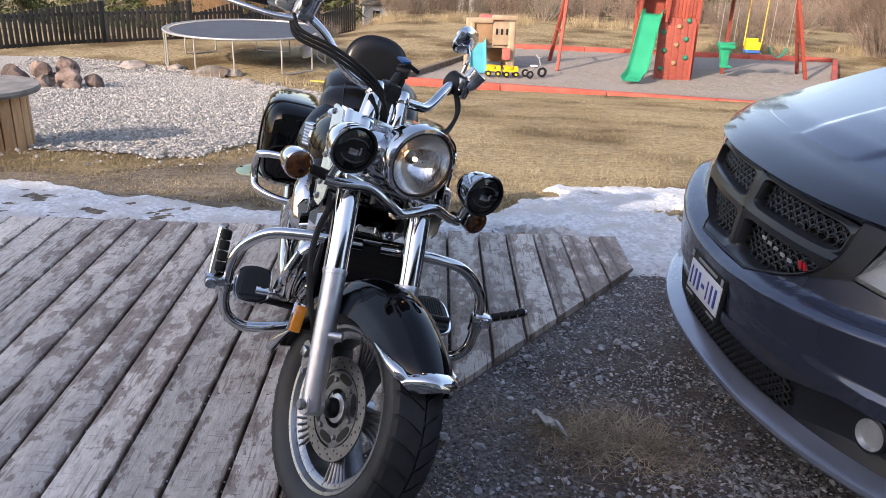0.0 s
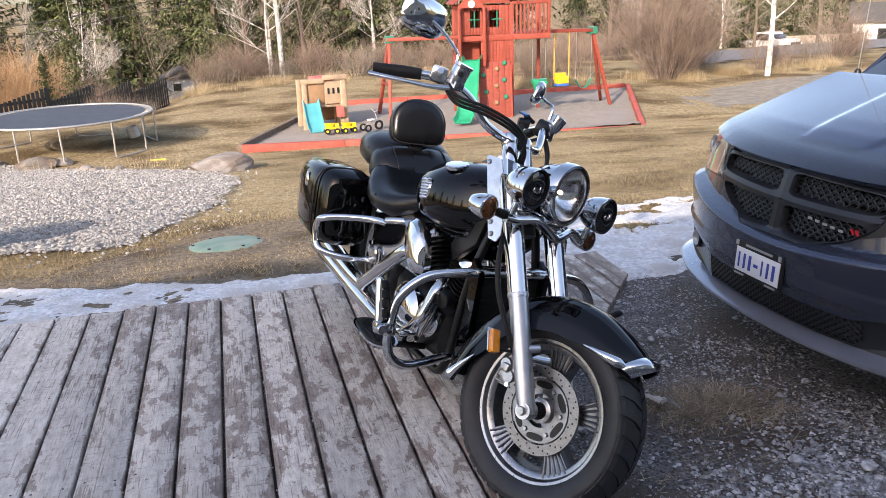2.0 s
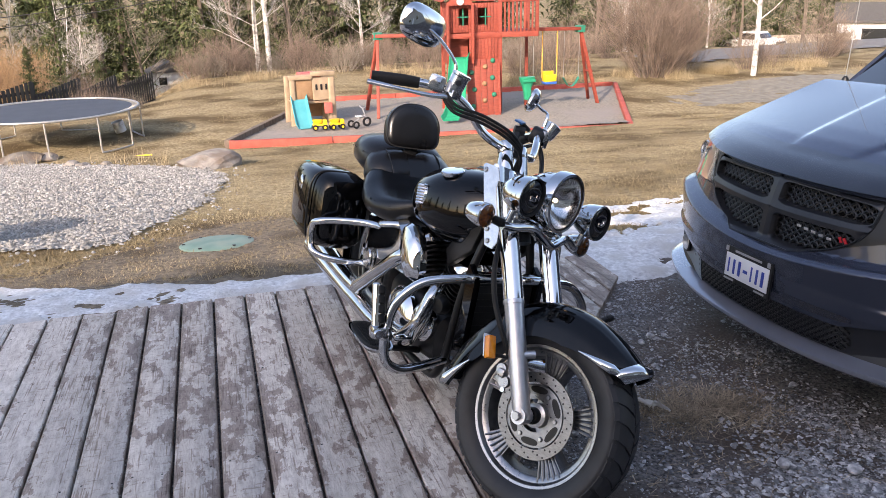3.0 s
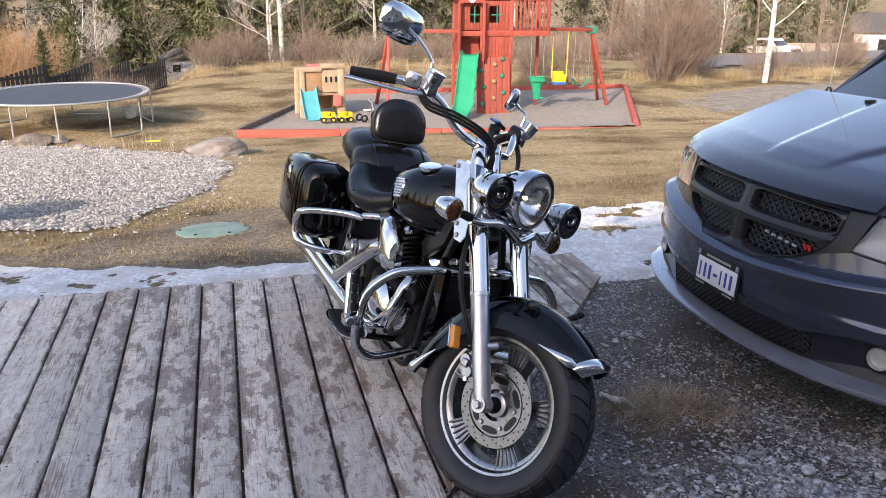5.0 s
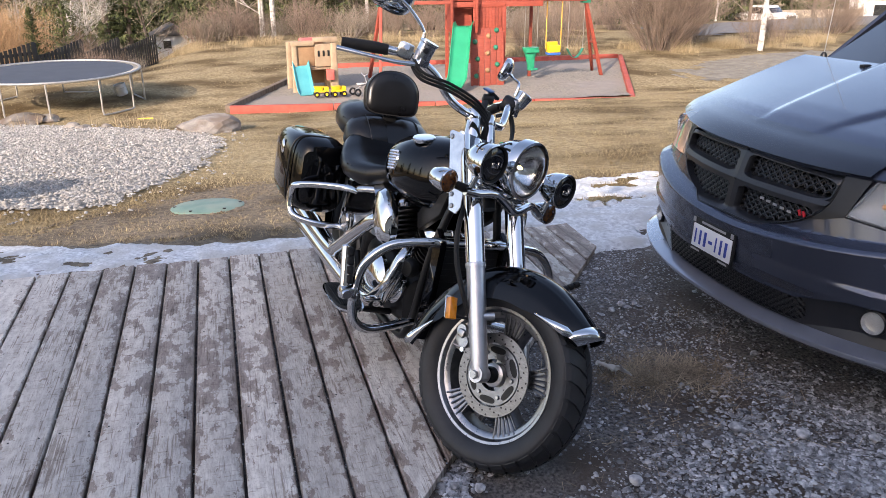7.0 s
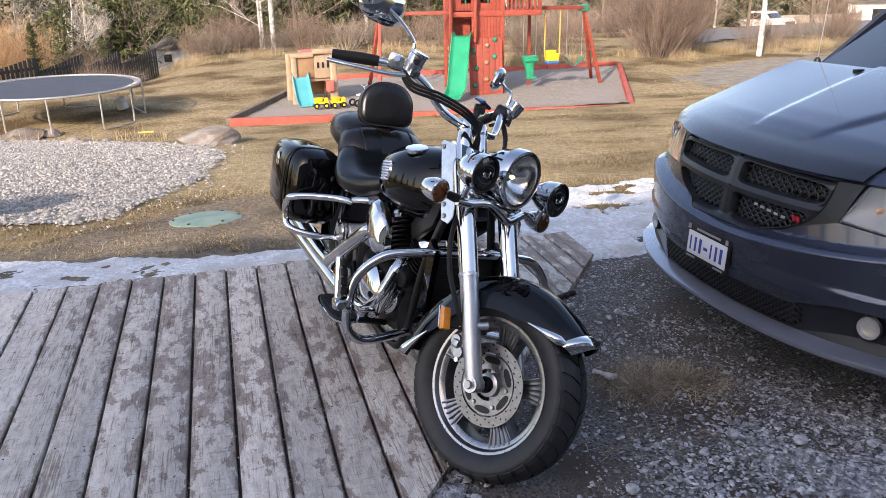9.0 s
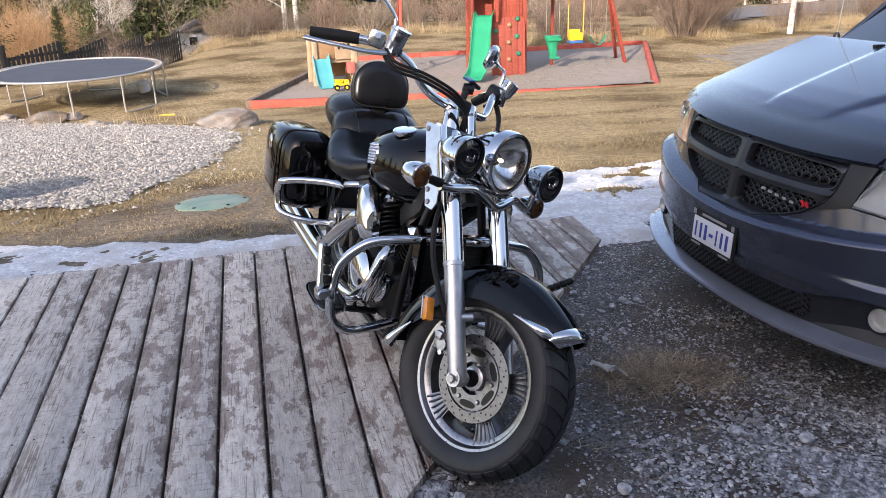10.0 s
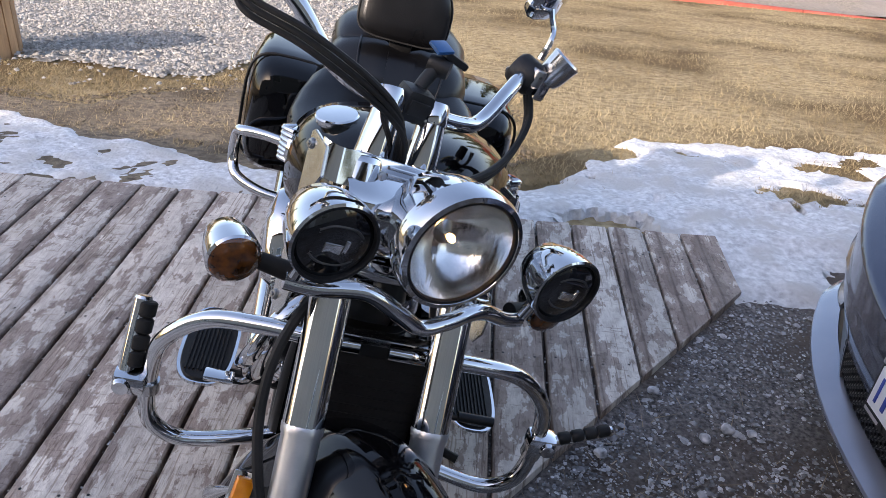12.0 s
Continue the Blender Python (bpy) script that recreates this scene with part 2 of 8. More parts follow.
bark_mat = surf("bark", (0.12, 0.09, 0.07), (0.2, 0.16, 0.125), 8, 0.95, stretch=(1, 1, 0.25), bump=0.8)
birch_mat = surf("birch_bark", (0.55, 0.52, 0.48), (0.66, 0.63, 0.58), 6, 0.8, stretch=(1, 1, 3), bump=0.3, big=(0.26, 0.235, 0.21), bigscale=5)
twig_mat = surf("red_twig", (0.15, 0.11, 0.088), (0.285, 0.218, 0.174), 1.5, 0.9, islands=True, spec=0.1, vary=0.4)
grey_twig = surf("grey_twig", (0.175, 0.148, 0.12), (0.3, 0.258, 0.21), 1.5, 0.9, islands=True, spec=0.1, vary=0.35)
willow_mat = surf("orange_twig", (0.33, 0.205, 0.115), (0.44, 0.3, 0.18), 1.5, 0.85, islands=True, spec=0.1)
van_paint = surf("van_paint", (0.052, 0.062, 0.094), (0.062, 0.073, 0.108), 2, 0.26, 0.55, coat=0.6, rvar=0.04)
van_black = surf("van_black", (0.006, 0.006, 0.007), (0.01, 0.01, 0.011), 30, 0.42, rvar=0.08)
van_trim = surf("van_trim", (0.02, 0.0215, 0.026), (0.027, 0.0285, 0.034), 10, 0.3, 0.2, rvar=0.06)
# van paint made paler: the sky's reflection on the lip is in this colour
lip_sky_sheen = surf("lip_sky_sheen", (0.22, 0.24, 0.295), (0.25, 0.27, 0.325), 6, 0.22, 0.5, coat=0.9, rvar=0.05)
deflector_mat = surf("deflector_gloss", (0.016, 0.019, 0.027), (0.024, 0.028, 0.038), 5, 0.16, coat=0.6, rvar=0.05)
plate_white = surf("plate_white", (0.62, 0.65, 0.7), (0.68, 0.7, 0.74), 20, 0.35)
plate_blue = surf("plate_blue", (0.03, 0.06, 0.3), rough=0.4)
pale_bar = surf("pale_bar", (0.3, 0.3, 0.31), rough=0.4)
badge_red = surf("badge_red", (0.5, 0.02, 0.03), rough=0.3)
fog_pale = surf("fog_bowl", (0.5, 0.49, 0.46), (0.62, 0.61, 0.58), 30, 0.3, 0.6)
lamp_house = surf("lamp_housing", (0.16, 0.16, 0.165), (0.28, 0.28, 0.285), 9, 0.35, 0.3, bump=0.2, bscale=30)
clear_lens = surf("clear_lens", (0.93, 0.94, 0.95), rough=0.05, trans=0.93, ior=1.05, coat=0.3)
window_dark = surf("window_dark", (0.015, 0.018, 0.022), rough=0.04, coat=1.0)
siding_mat = surf("house_siding", (0.3, 0.28, 0.25), (0.36, 0.335, 0.3), 3, 0.7, bump=0.15)
roof_mat = surf("roof_shingle", (0.07, 0.065, 0.062), (0.11, 0.105, 0.1), 9, 0.9, bump=0.6)
white_paint = surf("white_paint", (0.7, 0.7, 0.68), (0.76, 0.76, 0.74), 4, 0.5)
grey_house = surf("grey_wall", (0.3, 0.28, 0.26), (0.36, 0.34, 0.31), 4, 0.8, bump=0.2)
pale_board = surf("pale_board", (0.42, 0.34, 0.25), (0.52, 0.43, 0.33), 4, 0.8, pieces=True, vary=0.15)
asphalt = surf("asphalt", (0.14, 0.13, 0.125), (0.2, 0.19, 0.18), 5, 0.9, bump=0.3)
cable_mat = surf("cable", (0.03, 0.03, 0.03), rough=0.6)
paper_mat = surf("litter", (0.5, 0.49, 0.47), (0.6, 0.59, 0.57), 20, 0.8)

# ---- mesh helpers ----


def finish(bm, name, material, smooth=38.0):
    bm.normal_update()
    me = bpy.data.meshes.new(name)
    bm.to_mesh(me)
    bm.free()
    for m in (material if isinstance(material, (list, tuple)) else [material]):
        me.materials.append(m)
    if smooth:
        me.polygons.foreach_set("use_smooth", [True] * len(me.polygons))
        me.set_sharp_from_angle(angle=radians(smooth))
    return me


def part(name, bm, material, parent, label="", smooth=38.0, m=None):
    if m is not None:
        bm.transform(m)
    ob = new(name, finish(bm, name, material, smooth))
    ob.parent = parent
    if label:
        tagged(ob, label)
    return ob


def thing(name, label, category, group="", m=None):
    ob = new(name)
    ob.empty_display_size = 0.1
    if m is not None:
        ob.matrix_basis = m
    return tagged(ob, label, category, group)


def mesh_thing(name, bm, material, label="", category="", group="", kind="", m=None, smooth=38.0):
    ob = new(name, finish(bm, name, material, smooth))
    if m is not None:
        ob.matrix_basis = m
    return tagged(ob, label, category, group, kind)


def merged(*bms):
    out = bmesh.new()
    for b in bms:
        me = bpy.data.meshes.new("tmp")
        b.to_mesh(me)
        b.free()
        out.from_mesh(me)
        bpy.data.meshes.remove(me)
    return out


def box(cx, cy, cz, sx, sy, sz, bevel=0.0, segs=2, rot=None):
    bm = bmesh.new()
    bmesh.ops.create_cube(bm, size=1.0)
    bm.transform(Matrix.Diagonal((sx, sy, sz, 1)))
    if bevel:
        bmesh.ops.bevel(bm, geom=bm.edges[:], offset=min(bevel, 0.49 * min(sx, sy, sz)), segments=segs, affect="EDGES", profile=0.6)
    m = Matrix.Translation((cx, cy, cz))
    if rot:
        m = m @ Euler([radians(a) for a in rot]).to_matrix().to_4x4()
    bm.transform(m)
    return bm


def smooth_path(pts, n=6):
    pts = [Vector(p) for p in pts]
    if len(pts) < 3:
        return pts
    out = []
    for i in range(len(pts) - 1):
        p0, p1, p2, p3 = pts[max(i - 1, 0)], pts[i], pts[i + 1], pts[min(i + 2, len(pts) - 1)]
        for k in range(n):
            t = k / n
            out.append(0.5 * ((2 * p1) + (p2 - p0) * t + (2 * p0 - 5 * p1 + 4 * p2 - p3) * t * t + (3 * p1 - p0 - 3 * p2 + p3) * t ** 3))
    out.append(pts[-1])
    return out


def tube(pts, r, seg=10, n=6, flat=1.0, cap=True):
    """A pipe along a smoothed path; r is one radius or one for each given point."""
    path = smooth_path(pts, n) if n > 1 else [Vector(p) for p in pts]
    if isinstance(r, (list, tuple)):
        xs = np.linspace(0, 1, len(r))
        rad = np.interp(np.linspace(0, 1, len(path)), xs, r)
    else:
        rad = [r] * len(path)
    bm = bmesh.new()
    rings, up = [], None
    for i, p in enumerate(path):
        d = (path[min(i + 1, len(path) - 1)] - path[max(i - 1, 0)]).normalized()
        if up is None:
            up = d.orthogonal().normalized()
        up = (up - d * up.dot(d)).normalized()
        side = d.cross(up)
        rings.append([bm.verts.new(p + (up * math.cos(a) * flat + side * math.sin(a)) * rad[i]) for a in [2 * math.pi * k / seg for k in range(seg)]])
    for a, b in zip(rings, rings[1:]):
        for k in range(seg):
            bm.faces.new((a[k], a[(k + 1) % seg], b[(k + 1) % seg], b[k]))
    if cap:
        bm.faces.new(rings[0][::-1])
        bm.faces.new(rings[-1])
    bmesh.ops.recalc_face_normals(bm, faces=bm.faces[:])
    return bm


def lathe(profile, seg=32, m=None, cap=True):
    """Turns (radius, height) pairs about z."""
    bm = bmesh.new()
    rings = []
    for r, h in profile:
        if r < 1e-5:
            rings.append([bm.verts.new((0, 0, h))])
        else:
            rings.append([bm.verts.new((r * math.cos(2 * math.pi * k / seg), r * math.sin(2 * math.pi * k / seg), h)) for k in range(seg)])
    for a, b in zip(rings, rings[1:]):
        for k in range(seg):
            q = [a[k % len(a)], a[(k + 1) % len(a)], b[(k + 1) % len(b)], b[k % len(b)]]
            q = list(dict.fromkeys(q))
            if len(q) > 2:
                bm.faces.new(q)
    if cap:
        for ring in (rings[0], rings[-1]):
            if len(ring) > 2:
                bm.faces.new(ring)
    bmesh.ops.recalc_face_normals(bm, faces=bm.faces[:])
    if m is not None:
        bm.transform(m)
    return bm


def loft(rings, closed=True, caps=True):
    bm = bmesh.new()
    vs = [[bm.verts.new(p) for p in r] for r in rings]
    n = len(vs[0])
    for a, b in zip(vs, vs[1:]):
        for k in range(n if closed else n - 1):
            try:
                bm.faces.new((a[k], a[(k + 1) % n], b[(k + 1) % n], b[k]))
            except ValueError:
                pass
    if caps and closed:
        bm.faces.new(vs[0][::-1])
        bm.faces.new(vs[-1])
    bmesh.ops.remove_doubles(bm, verts=bm.verts[:], dist=1e-5)
    bmesh.ops.recalc_face_normals(bm, faces=bm.faces[:])
    return bm


def oval(cx, cy, cz, ry, rz, n=20, power=2.4, axis="x"):
    """A rounded-rectangle ring in the plane across the axis."""
    out = []
    for k in range(n):
        a = 2 * math.pi * k / n
        c, s = math.cos(a), math.sin(a)
        u = math.copysign(abs(c) ** (2 / power), c) * ry
        v = math.copysign(abs(s) ** (2 / power), s) * rz
        out.append({"x": (cx, cy + u, cz + v), "y": (cx + u, cy, cz + v), "z": (cx + u, cy + v, cz)}[axis])
    return out


def sheet(fn, nu, nv, thick=0.0, keep=None):
    """A surface fn(u, v), u and v from 0 to 1, with some thickness."""
    bm = bmesh.new()
    g = [[bm.verts.new(fn(i / nu, j / nv)) for j in range(nv + 1)] for i in range(nu + 1)]
    for i in range(nu):
        for j in range(nv):
            if keep is None or keep((i + 0.5) / nu, (j + 0.5) / nv):
                bm.faces.new((g[i][j], g[i + 1][j], g[i + 1][j + 1], g[i][j + 1]))
    for v in [v for v in bm.verts if not v.link_faces]:
        bm.verts.remove(v)
    bmesh.ops.remove_doubles(bm, verts=bm.verts[:], dist=1e-6)
    bm.normal_update()
    if thick:
        bmesh.ops.solidify(bm, geom=bm.faces[:], thickness=thick)
    return bm


def prism(outline, axis, lo, hi, bevel=0.0):
    """A flat plate with an outline of (u, v) pairs, across the axis."""
    bm = bmesh.new()
    put = {"x": lambda u, v, w: (w, u, v), "y": lambda u, v, w: (u, w, v), "z": lambda u, v, w: (u, v, w)}[axis]
    a = [bm.verts.new(put(u, v, lo)) for u, v in outline]
    b = [bm.verts.new(put(u, v, hi)) for u, v in outline]
    n = len(a)
    bm.faces.new(a[::-1])
    bm.faces.new(b)
    for k in range(n):
        bm.faces.new((a[k], a[(k + 1) % n], b[(k + 1) % n], b[k]))
    bmesh.ops.recalc_face_normals(bm, faces=bm.faces[:])
    if bevel:
        bmesh.ops.bevel(bm, geom=bm.edges[:], offset=bevel, segments=2, affect="EDGES")
    return bm


def aim(p, d):
    """A matrix that puts z along d at p."""
    return Matrix.Translation(p) @ Vector(d).to_track_quat("Z", "Y").to_matrix().to_4x4()


def raw(name, verts, faces, material, smooth=False):
    me = bpy.data.meshes.new(name)
    me.from_pydata(verts, [], faces)
    me.materials.append(material)
    if smooth:
        me.polygons.foreach_set("use_smooth", [True] * len(me.polygons))
    me.update()
    return me


def ground_z(x, y):
    if y < 4.2:
        z = -0.035
    elif y < 19.4:
        z = -0.035 - 0.136 * (y - 4.2)
    elif y < 32:
        z = -2.1
    elif y < 40:
        z = -2.1 - 0.02 * (y - 32)
    else:
        z = -2.26 - 0.14 * (min(y, 85) - 40)
    if x < -1.0 and y > 26:
        k = min(1.0, (-1.0 - x) / 4.0)
        z -= k * k * (3 - 2 * k) * 0.1 * (min(y, 60) - 26)
    return z


# ---- ground ----
def make_ground():
    xs = sorted(set([round(v, 3) for v in np.concatenate([np.arange(-12, 16, 0.35), np.arange(-60, -12, 3.0), np.arange(16, 80, 3.0), [-2500, -800, -300, -120, 120, 300, 800, 2500]])]))
    ys = sorted(set([round(v, 3) for v in np.concatenate([np.arange(-8, 30, 0.35), np.arange(30, 100, 2.5), [-2500, -800, -300, -100, -30, 130, 300, 800, 2500]])]))
    bm = bmesh.new()
    grid = []
    for x in xs:
        col = []
        for y in ys:
            z = ground_z(x, min(y, 120))
            if 4.6 < y < 90 and abs(x) < 70:
                z += 0.018 * noise.noise((x * 0.5, y * 0.5, 0)) + 0.012 * noise.noise((x * 2.1, y * 2.1, 3))
            if y <= 4.6:
                z -= 0.03
            col.append(bm.verts.new((x, y, z)))
        grid.append(col)
    for i in range(len(xs) - 1):
        for j in range(len(ys) - 1):
            bm.faces.new((grid[i][j], grid[i + 1][j], grid[i + 1][j + 1], grid[i][j + 1]))
    return mesh_thing("ground", bm, lawn_mat, "dry straw-coloured lawn sloping down from the drive", "ground", kind="structure")


make_ground()


def patch(name, inside, x0, x1, y0, y1, step, lift, material, label, category, rough=0.0, kind="structure", height=None):
    """An uneven sheet on the ground where inside(x, y) is above 0."""
    nx, ny = int((x1 - x0) / step), int((y1 - y0) / step)
    val = {}
    for i in range(nx + 1):
        for j in range(ny + 1):
            val[i, j] = inside(x0 + i * step, y0 + j * step)
    bm = bmesh.new()
    vs = {}

    def v(i, j):
        if (i, j) not in vs:
            x, y = x0 + i * step, y0 + j * step
            f = max(0.0, min(1.0, val[i, j]))
            under = 0.07 if height is not None and val[i, j] <= 0 else 0.0
            z = ground_z(x, y) + (lift if height is None else height(x, y, f))
            if 4.6 < y < 90:
                z += 0.018 * noise.noise((x * 0.5, y * 0.5, 0)) + 0.012 * noise.noise((x * 2.1, y * 2.1, 3))
            z += rough * noise.noise((x * 7, y * 7, 1)) * (0.3 + 0.7 * f) - under
            vs[i, j] = bm.verts.new((x, y, z))
        return vs[i, j]
    for i in range(nx):
        for j in range(ny):
            q = ((i, j), (i + 1, j), (i + 1, j + 1), (i, j + 1))
            if all(val[k] > 0 for k in q) or (height is not None and any(val[k] > 0 for k in q)):
                bm.faces.new([v(*k) for k in q])
    return mesh_thing(name, bm, material, label, category, kind=kind)


def diag(x):
    """The cut front edge of the deck."""
    return 3.70 + (x - 1.2) * 1.25


def drive_in(x, y):
    e = 4.05 + 0.15 * noise.noise((x * 1.1, 0, 5)) + (0.0 if x < 2 else 0.25 * (x - 2))
    return min(e - y, x + 7.0) * 4


patch("drive", drive_in, -7, 9, -6, 5.4, 0.09, 0.0, grit_mat, "dark damp gravel drive with patches of dead grass", "drive", rough=0.016)


def bank_in(x, y):
    lim = 5.55 + 0.25 * noise.noise((x * 0.8, 2, 5)) + (1.6 * max(0.0, min(1.0, (x + 2.4) / 1.2)) if x < 0.5 else 0)
    return min(lim - y, 0.2 - x + 0.3 * noise.noise((y * 2, 1, 1))) * 3


patch("soil_strip", bank_in, -8, 0.9, 4.1, 7.6, 0.12, 0.012, soil_mat, "bare brown soil with thin dead grass along the deck", "soil", rough=0.02)


def bed_in(x, y):
    # pale stone bed, its outline rounded on the lawn side
    w = 0.2 * noise.noise((x * 1.1, y * 1.1, 9)) + 0.14 * noise.noise((x * 3.3, y * 3.3, 9))
    near = y - (6.62 + 0.06 * math.sin(x * 0.9) + 0.2 * max(0.0, -3.0 - x))
    right = float(np.interp(y, [6.0, 6.9, 8.4, 11.3, 12.6, 14.2, 15.3, 16.5, 18.4, 19.9, 20.8, 21.3, 21.8], [-2.15, -1.85, -1.4, -0.97, -0.94, -1.35, -1.95, -3.0, -4.35, -5.6, -7.0, -8.6, -13.0])) - x
    return min(near, right) + w


patch("stone_bed", bed_in, -13, 0, 5, 22.5, 0.15, 0.008, stone_bed_mat, "bed of pale crushed stone in the lawn", "stone bed", rough=0.02)

# ---- snow ----
def snow_left(x, y):
    lim = 4.62 + min(0.3, 0.5 * max(0.0, -x - 1.1)) + min(0.3, 0.5 * max(0.0, -x - 1.9)) + 0.1 * noise.noise((x * 1.7, 0, 2)) + 0.07 * noise.noise((x * 6, y * 5, 2))
    return min(min(lim - y, y - 4.1, x + 7, 0.55 - x) * 9, 6 * (noise.noise((x * 2.6, y * 4, 31)) + 0.92 + 0.5 * max(0, 4.45 - y)) + 1.2 * noise.noise((x * 16, y * 16, 3)))


def snow_right(x, y):
    lim = float(np.interp(x, [0.2, 0.44, 0.69, 0.87, 1.17, 1.9, 2.6, 5.0], [4.5, 4.68, 5.05, 5.4, 5.8, 6.05, 6.0, 6.3])) + 0.2 * noise.noise((x * 2.3, y, 4)) + 0.14 * noise.noise((x * 7, y * 7, 4))
    low = 4.1 if x < 1.15 else 3.62 + 0.1 * (x - 1.2) + 0.06 * noise.noise((x * 5, 0, 7))
    return min(lim - y, y - low, x - 0.2 + 0.2 * noise.noise((y * 3, 1, 1)), 5 - x, 0.6 * (noise.noise((x * 1.9, y * 3.2, 33)) + 0.38 + 0.5 * max(0, 4.5 - y) - 0.16 * max(0, y - 4.9)) + 0.2 * noise.noise((x * 14, y * 14, 3))) * 9


def snow_h(x, y, f):
    g = 0.5 + noise.noise((x * 9, y * 9, 18)) * 0.5
    return -0.012 + 0.026 * f ** 0.6 + 0.014 * f * noise.noise((x * 3.1, y * 3.1, 8)) + 0.014 * f * g + 0.012 * f * noise.noise((x * 21, y * 21, 5))


patch("snow_strip", snow_left, -7, 0.7, 4.05, 5.4, 0.026, 0, snow_mat, "strip of old grainy snow along the deck edge", "snow", rough=0.014, height=snow_h)
patch("snow_patch", snow_right, 0.1, 5.1, 3.5, 6.6, 0.028, 0, snow_mat, "melting patch of old snow beside the deck", "snow", rough=0.016, height=snow_h)

# ---- house behind the camera: its eaves shade deck and drive ----
def house_behind():
    h = thing("house", "two-storey house with beige siding and dark shingle roof", "house")
    part("wall", box(-3, -8.2, 2.55, 26, 8, 5.1), siding_mat, h)
    rf = loft([[(x, -3.75, 5.1), (x, -8.2, 7.4), (x, -12.65, 5.1), (x, -12.65, 5.3), (x, -8.2, 7.62), (x, -3.75, 5.3)] for x in (-16.5, 10.5)])
    part("roof", rf, roof_mat, h)
    for x, w in ((-6.2, 1.5), (-1.2, 1.5), (3.4, 1.1)):
        part("window_frame", box(x, -4.19, 1.9, w + 0.16, 0.06, 1.36, 0.01), white_paint, h)
        part("pane", box(x, -4.155, 1.9, w, 0.03, 1.2), window_dark, h)
    part("door", box(1.3, -4.18, 1.05, 0.95, 0.06, 2.1, 0.01), white_paint, h)


house_behind()

# ---- deck ----
deck = thing("deck", "weathered grey timber deck with damp stained boards", "deck")
tagged(deck, kind="structure")
for j in range(6):
    y0 = 3.9 - 0.75 * j
    x1 = min(1.15, 1.2 + (y0 - 3.78) / 1.25)
    part("joist", box((x1 - 6.2) / 2, y0, -0.085, x1 + 6.2, 0.04, 0.07), wood_grey, deck)


def plank(x0, x1, rng):
    w = 0.011
    a, b = x0 + w / 2, x1 - w / 2
    bk = BACK + rng.uniform(-0.012, 0.012)
    ya, yb = diag(a), diag(b)
    lo = -3.2
    ya, yb = max(ya, lo), max(yb, lo)
    if b > 1.2:
        b, yb = 1.2, diag(1.2)
    r = 0.006
    # a ring across the board, with eased upper edges and a slight cup
    cup = rng.uniform(-0.002, 0.002)
    prof = [(0, -0.04), (0, -r), (r * 0.4, -r * 0.35), (r, 0), (0.5, cup), (-r, 0), (-r * 0.4, -r * 0.35), (-0.0001, -r), (-0.0001, -0.04)]
    bm = bmesh.new()
    rings = []
    n = 7
    tw = rng.uniform(-0.003, 0.003)
    for i in range(n + 1):
        f = i / n
        ring = []
        for k, (u, z) in enumerate(prof):
            x = a + u if k < 4 else ((a + b) / 2 if k == 4 else b + u)
            g = (x - a) / (b - a)
            y = (ya + (yb - ya) * g) * (1 - f) + bk * f
            ring.append(bm.verts.new((x, y, z + tw * math.sin(f * 5 + g * 3))))
        rings.append(ring)
    for p, q in zip(rings, rings[1:]):
        for k in range(len(prof) - 1):
            bm.faces.new((p[k], p[k + 1], q[k + 1], q[k]))
    bm.faces.new(rings[0][::-1])
    bm.faces.new(rings[-1])
    bmesh.ops.recalc_face_normals(bm, faces=bm.faces[:])
    return bm


rng = random.Random(4)
SEAMS = [FIRST + k * PITCH for k in range(-28, 10)] + [0.562, 0.72, 0.877, 1.037, 1.2]
for a, b in zip(SEAMS, SEAMS[1:]):
    part("plank", plank(a, b, rng), wood_grey, deck, smooth=30)
# screw heads along the joists
screws = bmesh.new()
for a, b in zip(SEAMS[19:], SEAMS[20:]):
    for j in range(4):
        y0 = 3.9 - 0.75 * j
        for x in (a + 0.035, b - 0.035):
            if y0 > diag(x) + 0.03:
                bmesh.ops.create_circle(screws, cap_ends=True, radius=0.0045, segments=8, matrix=Matrix.Translation((x, y0 + rng.uniform(-0.01, 0.01), 0.0035)))
part("screw", screws, black_metal, deck)

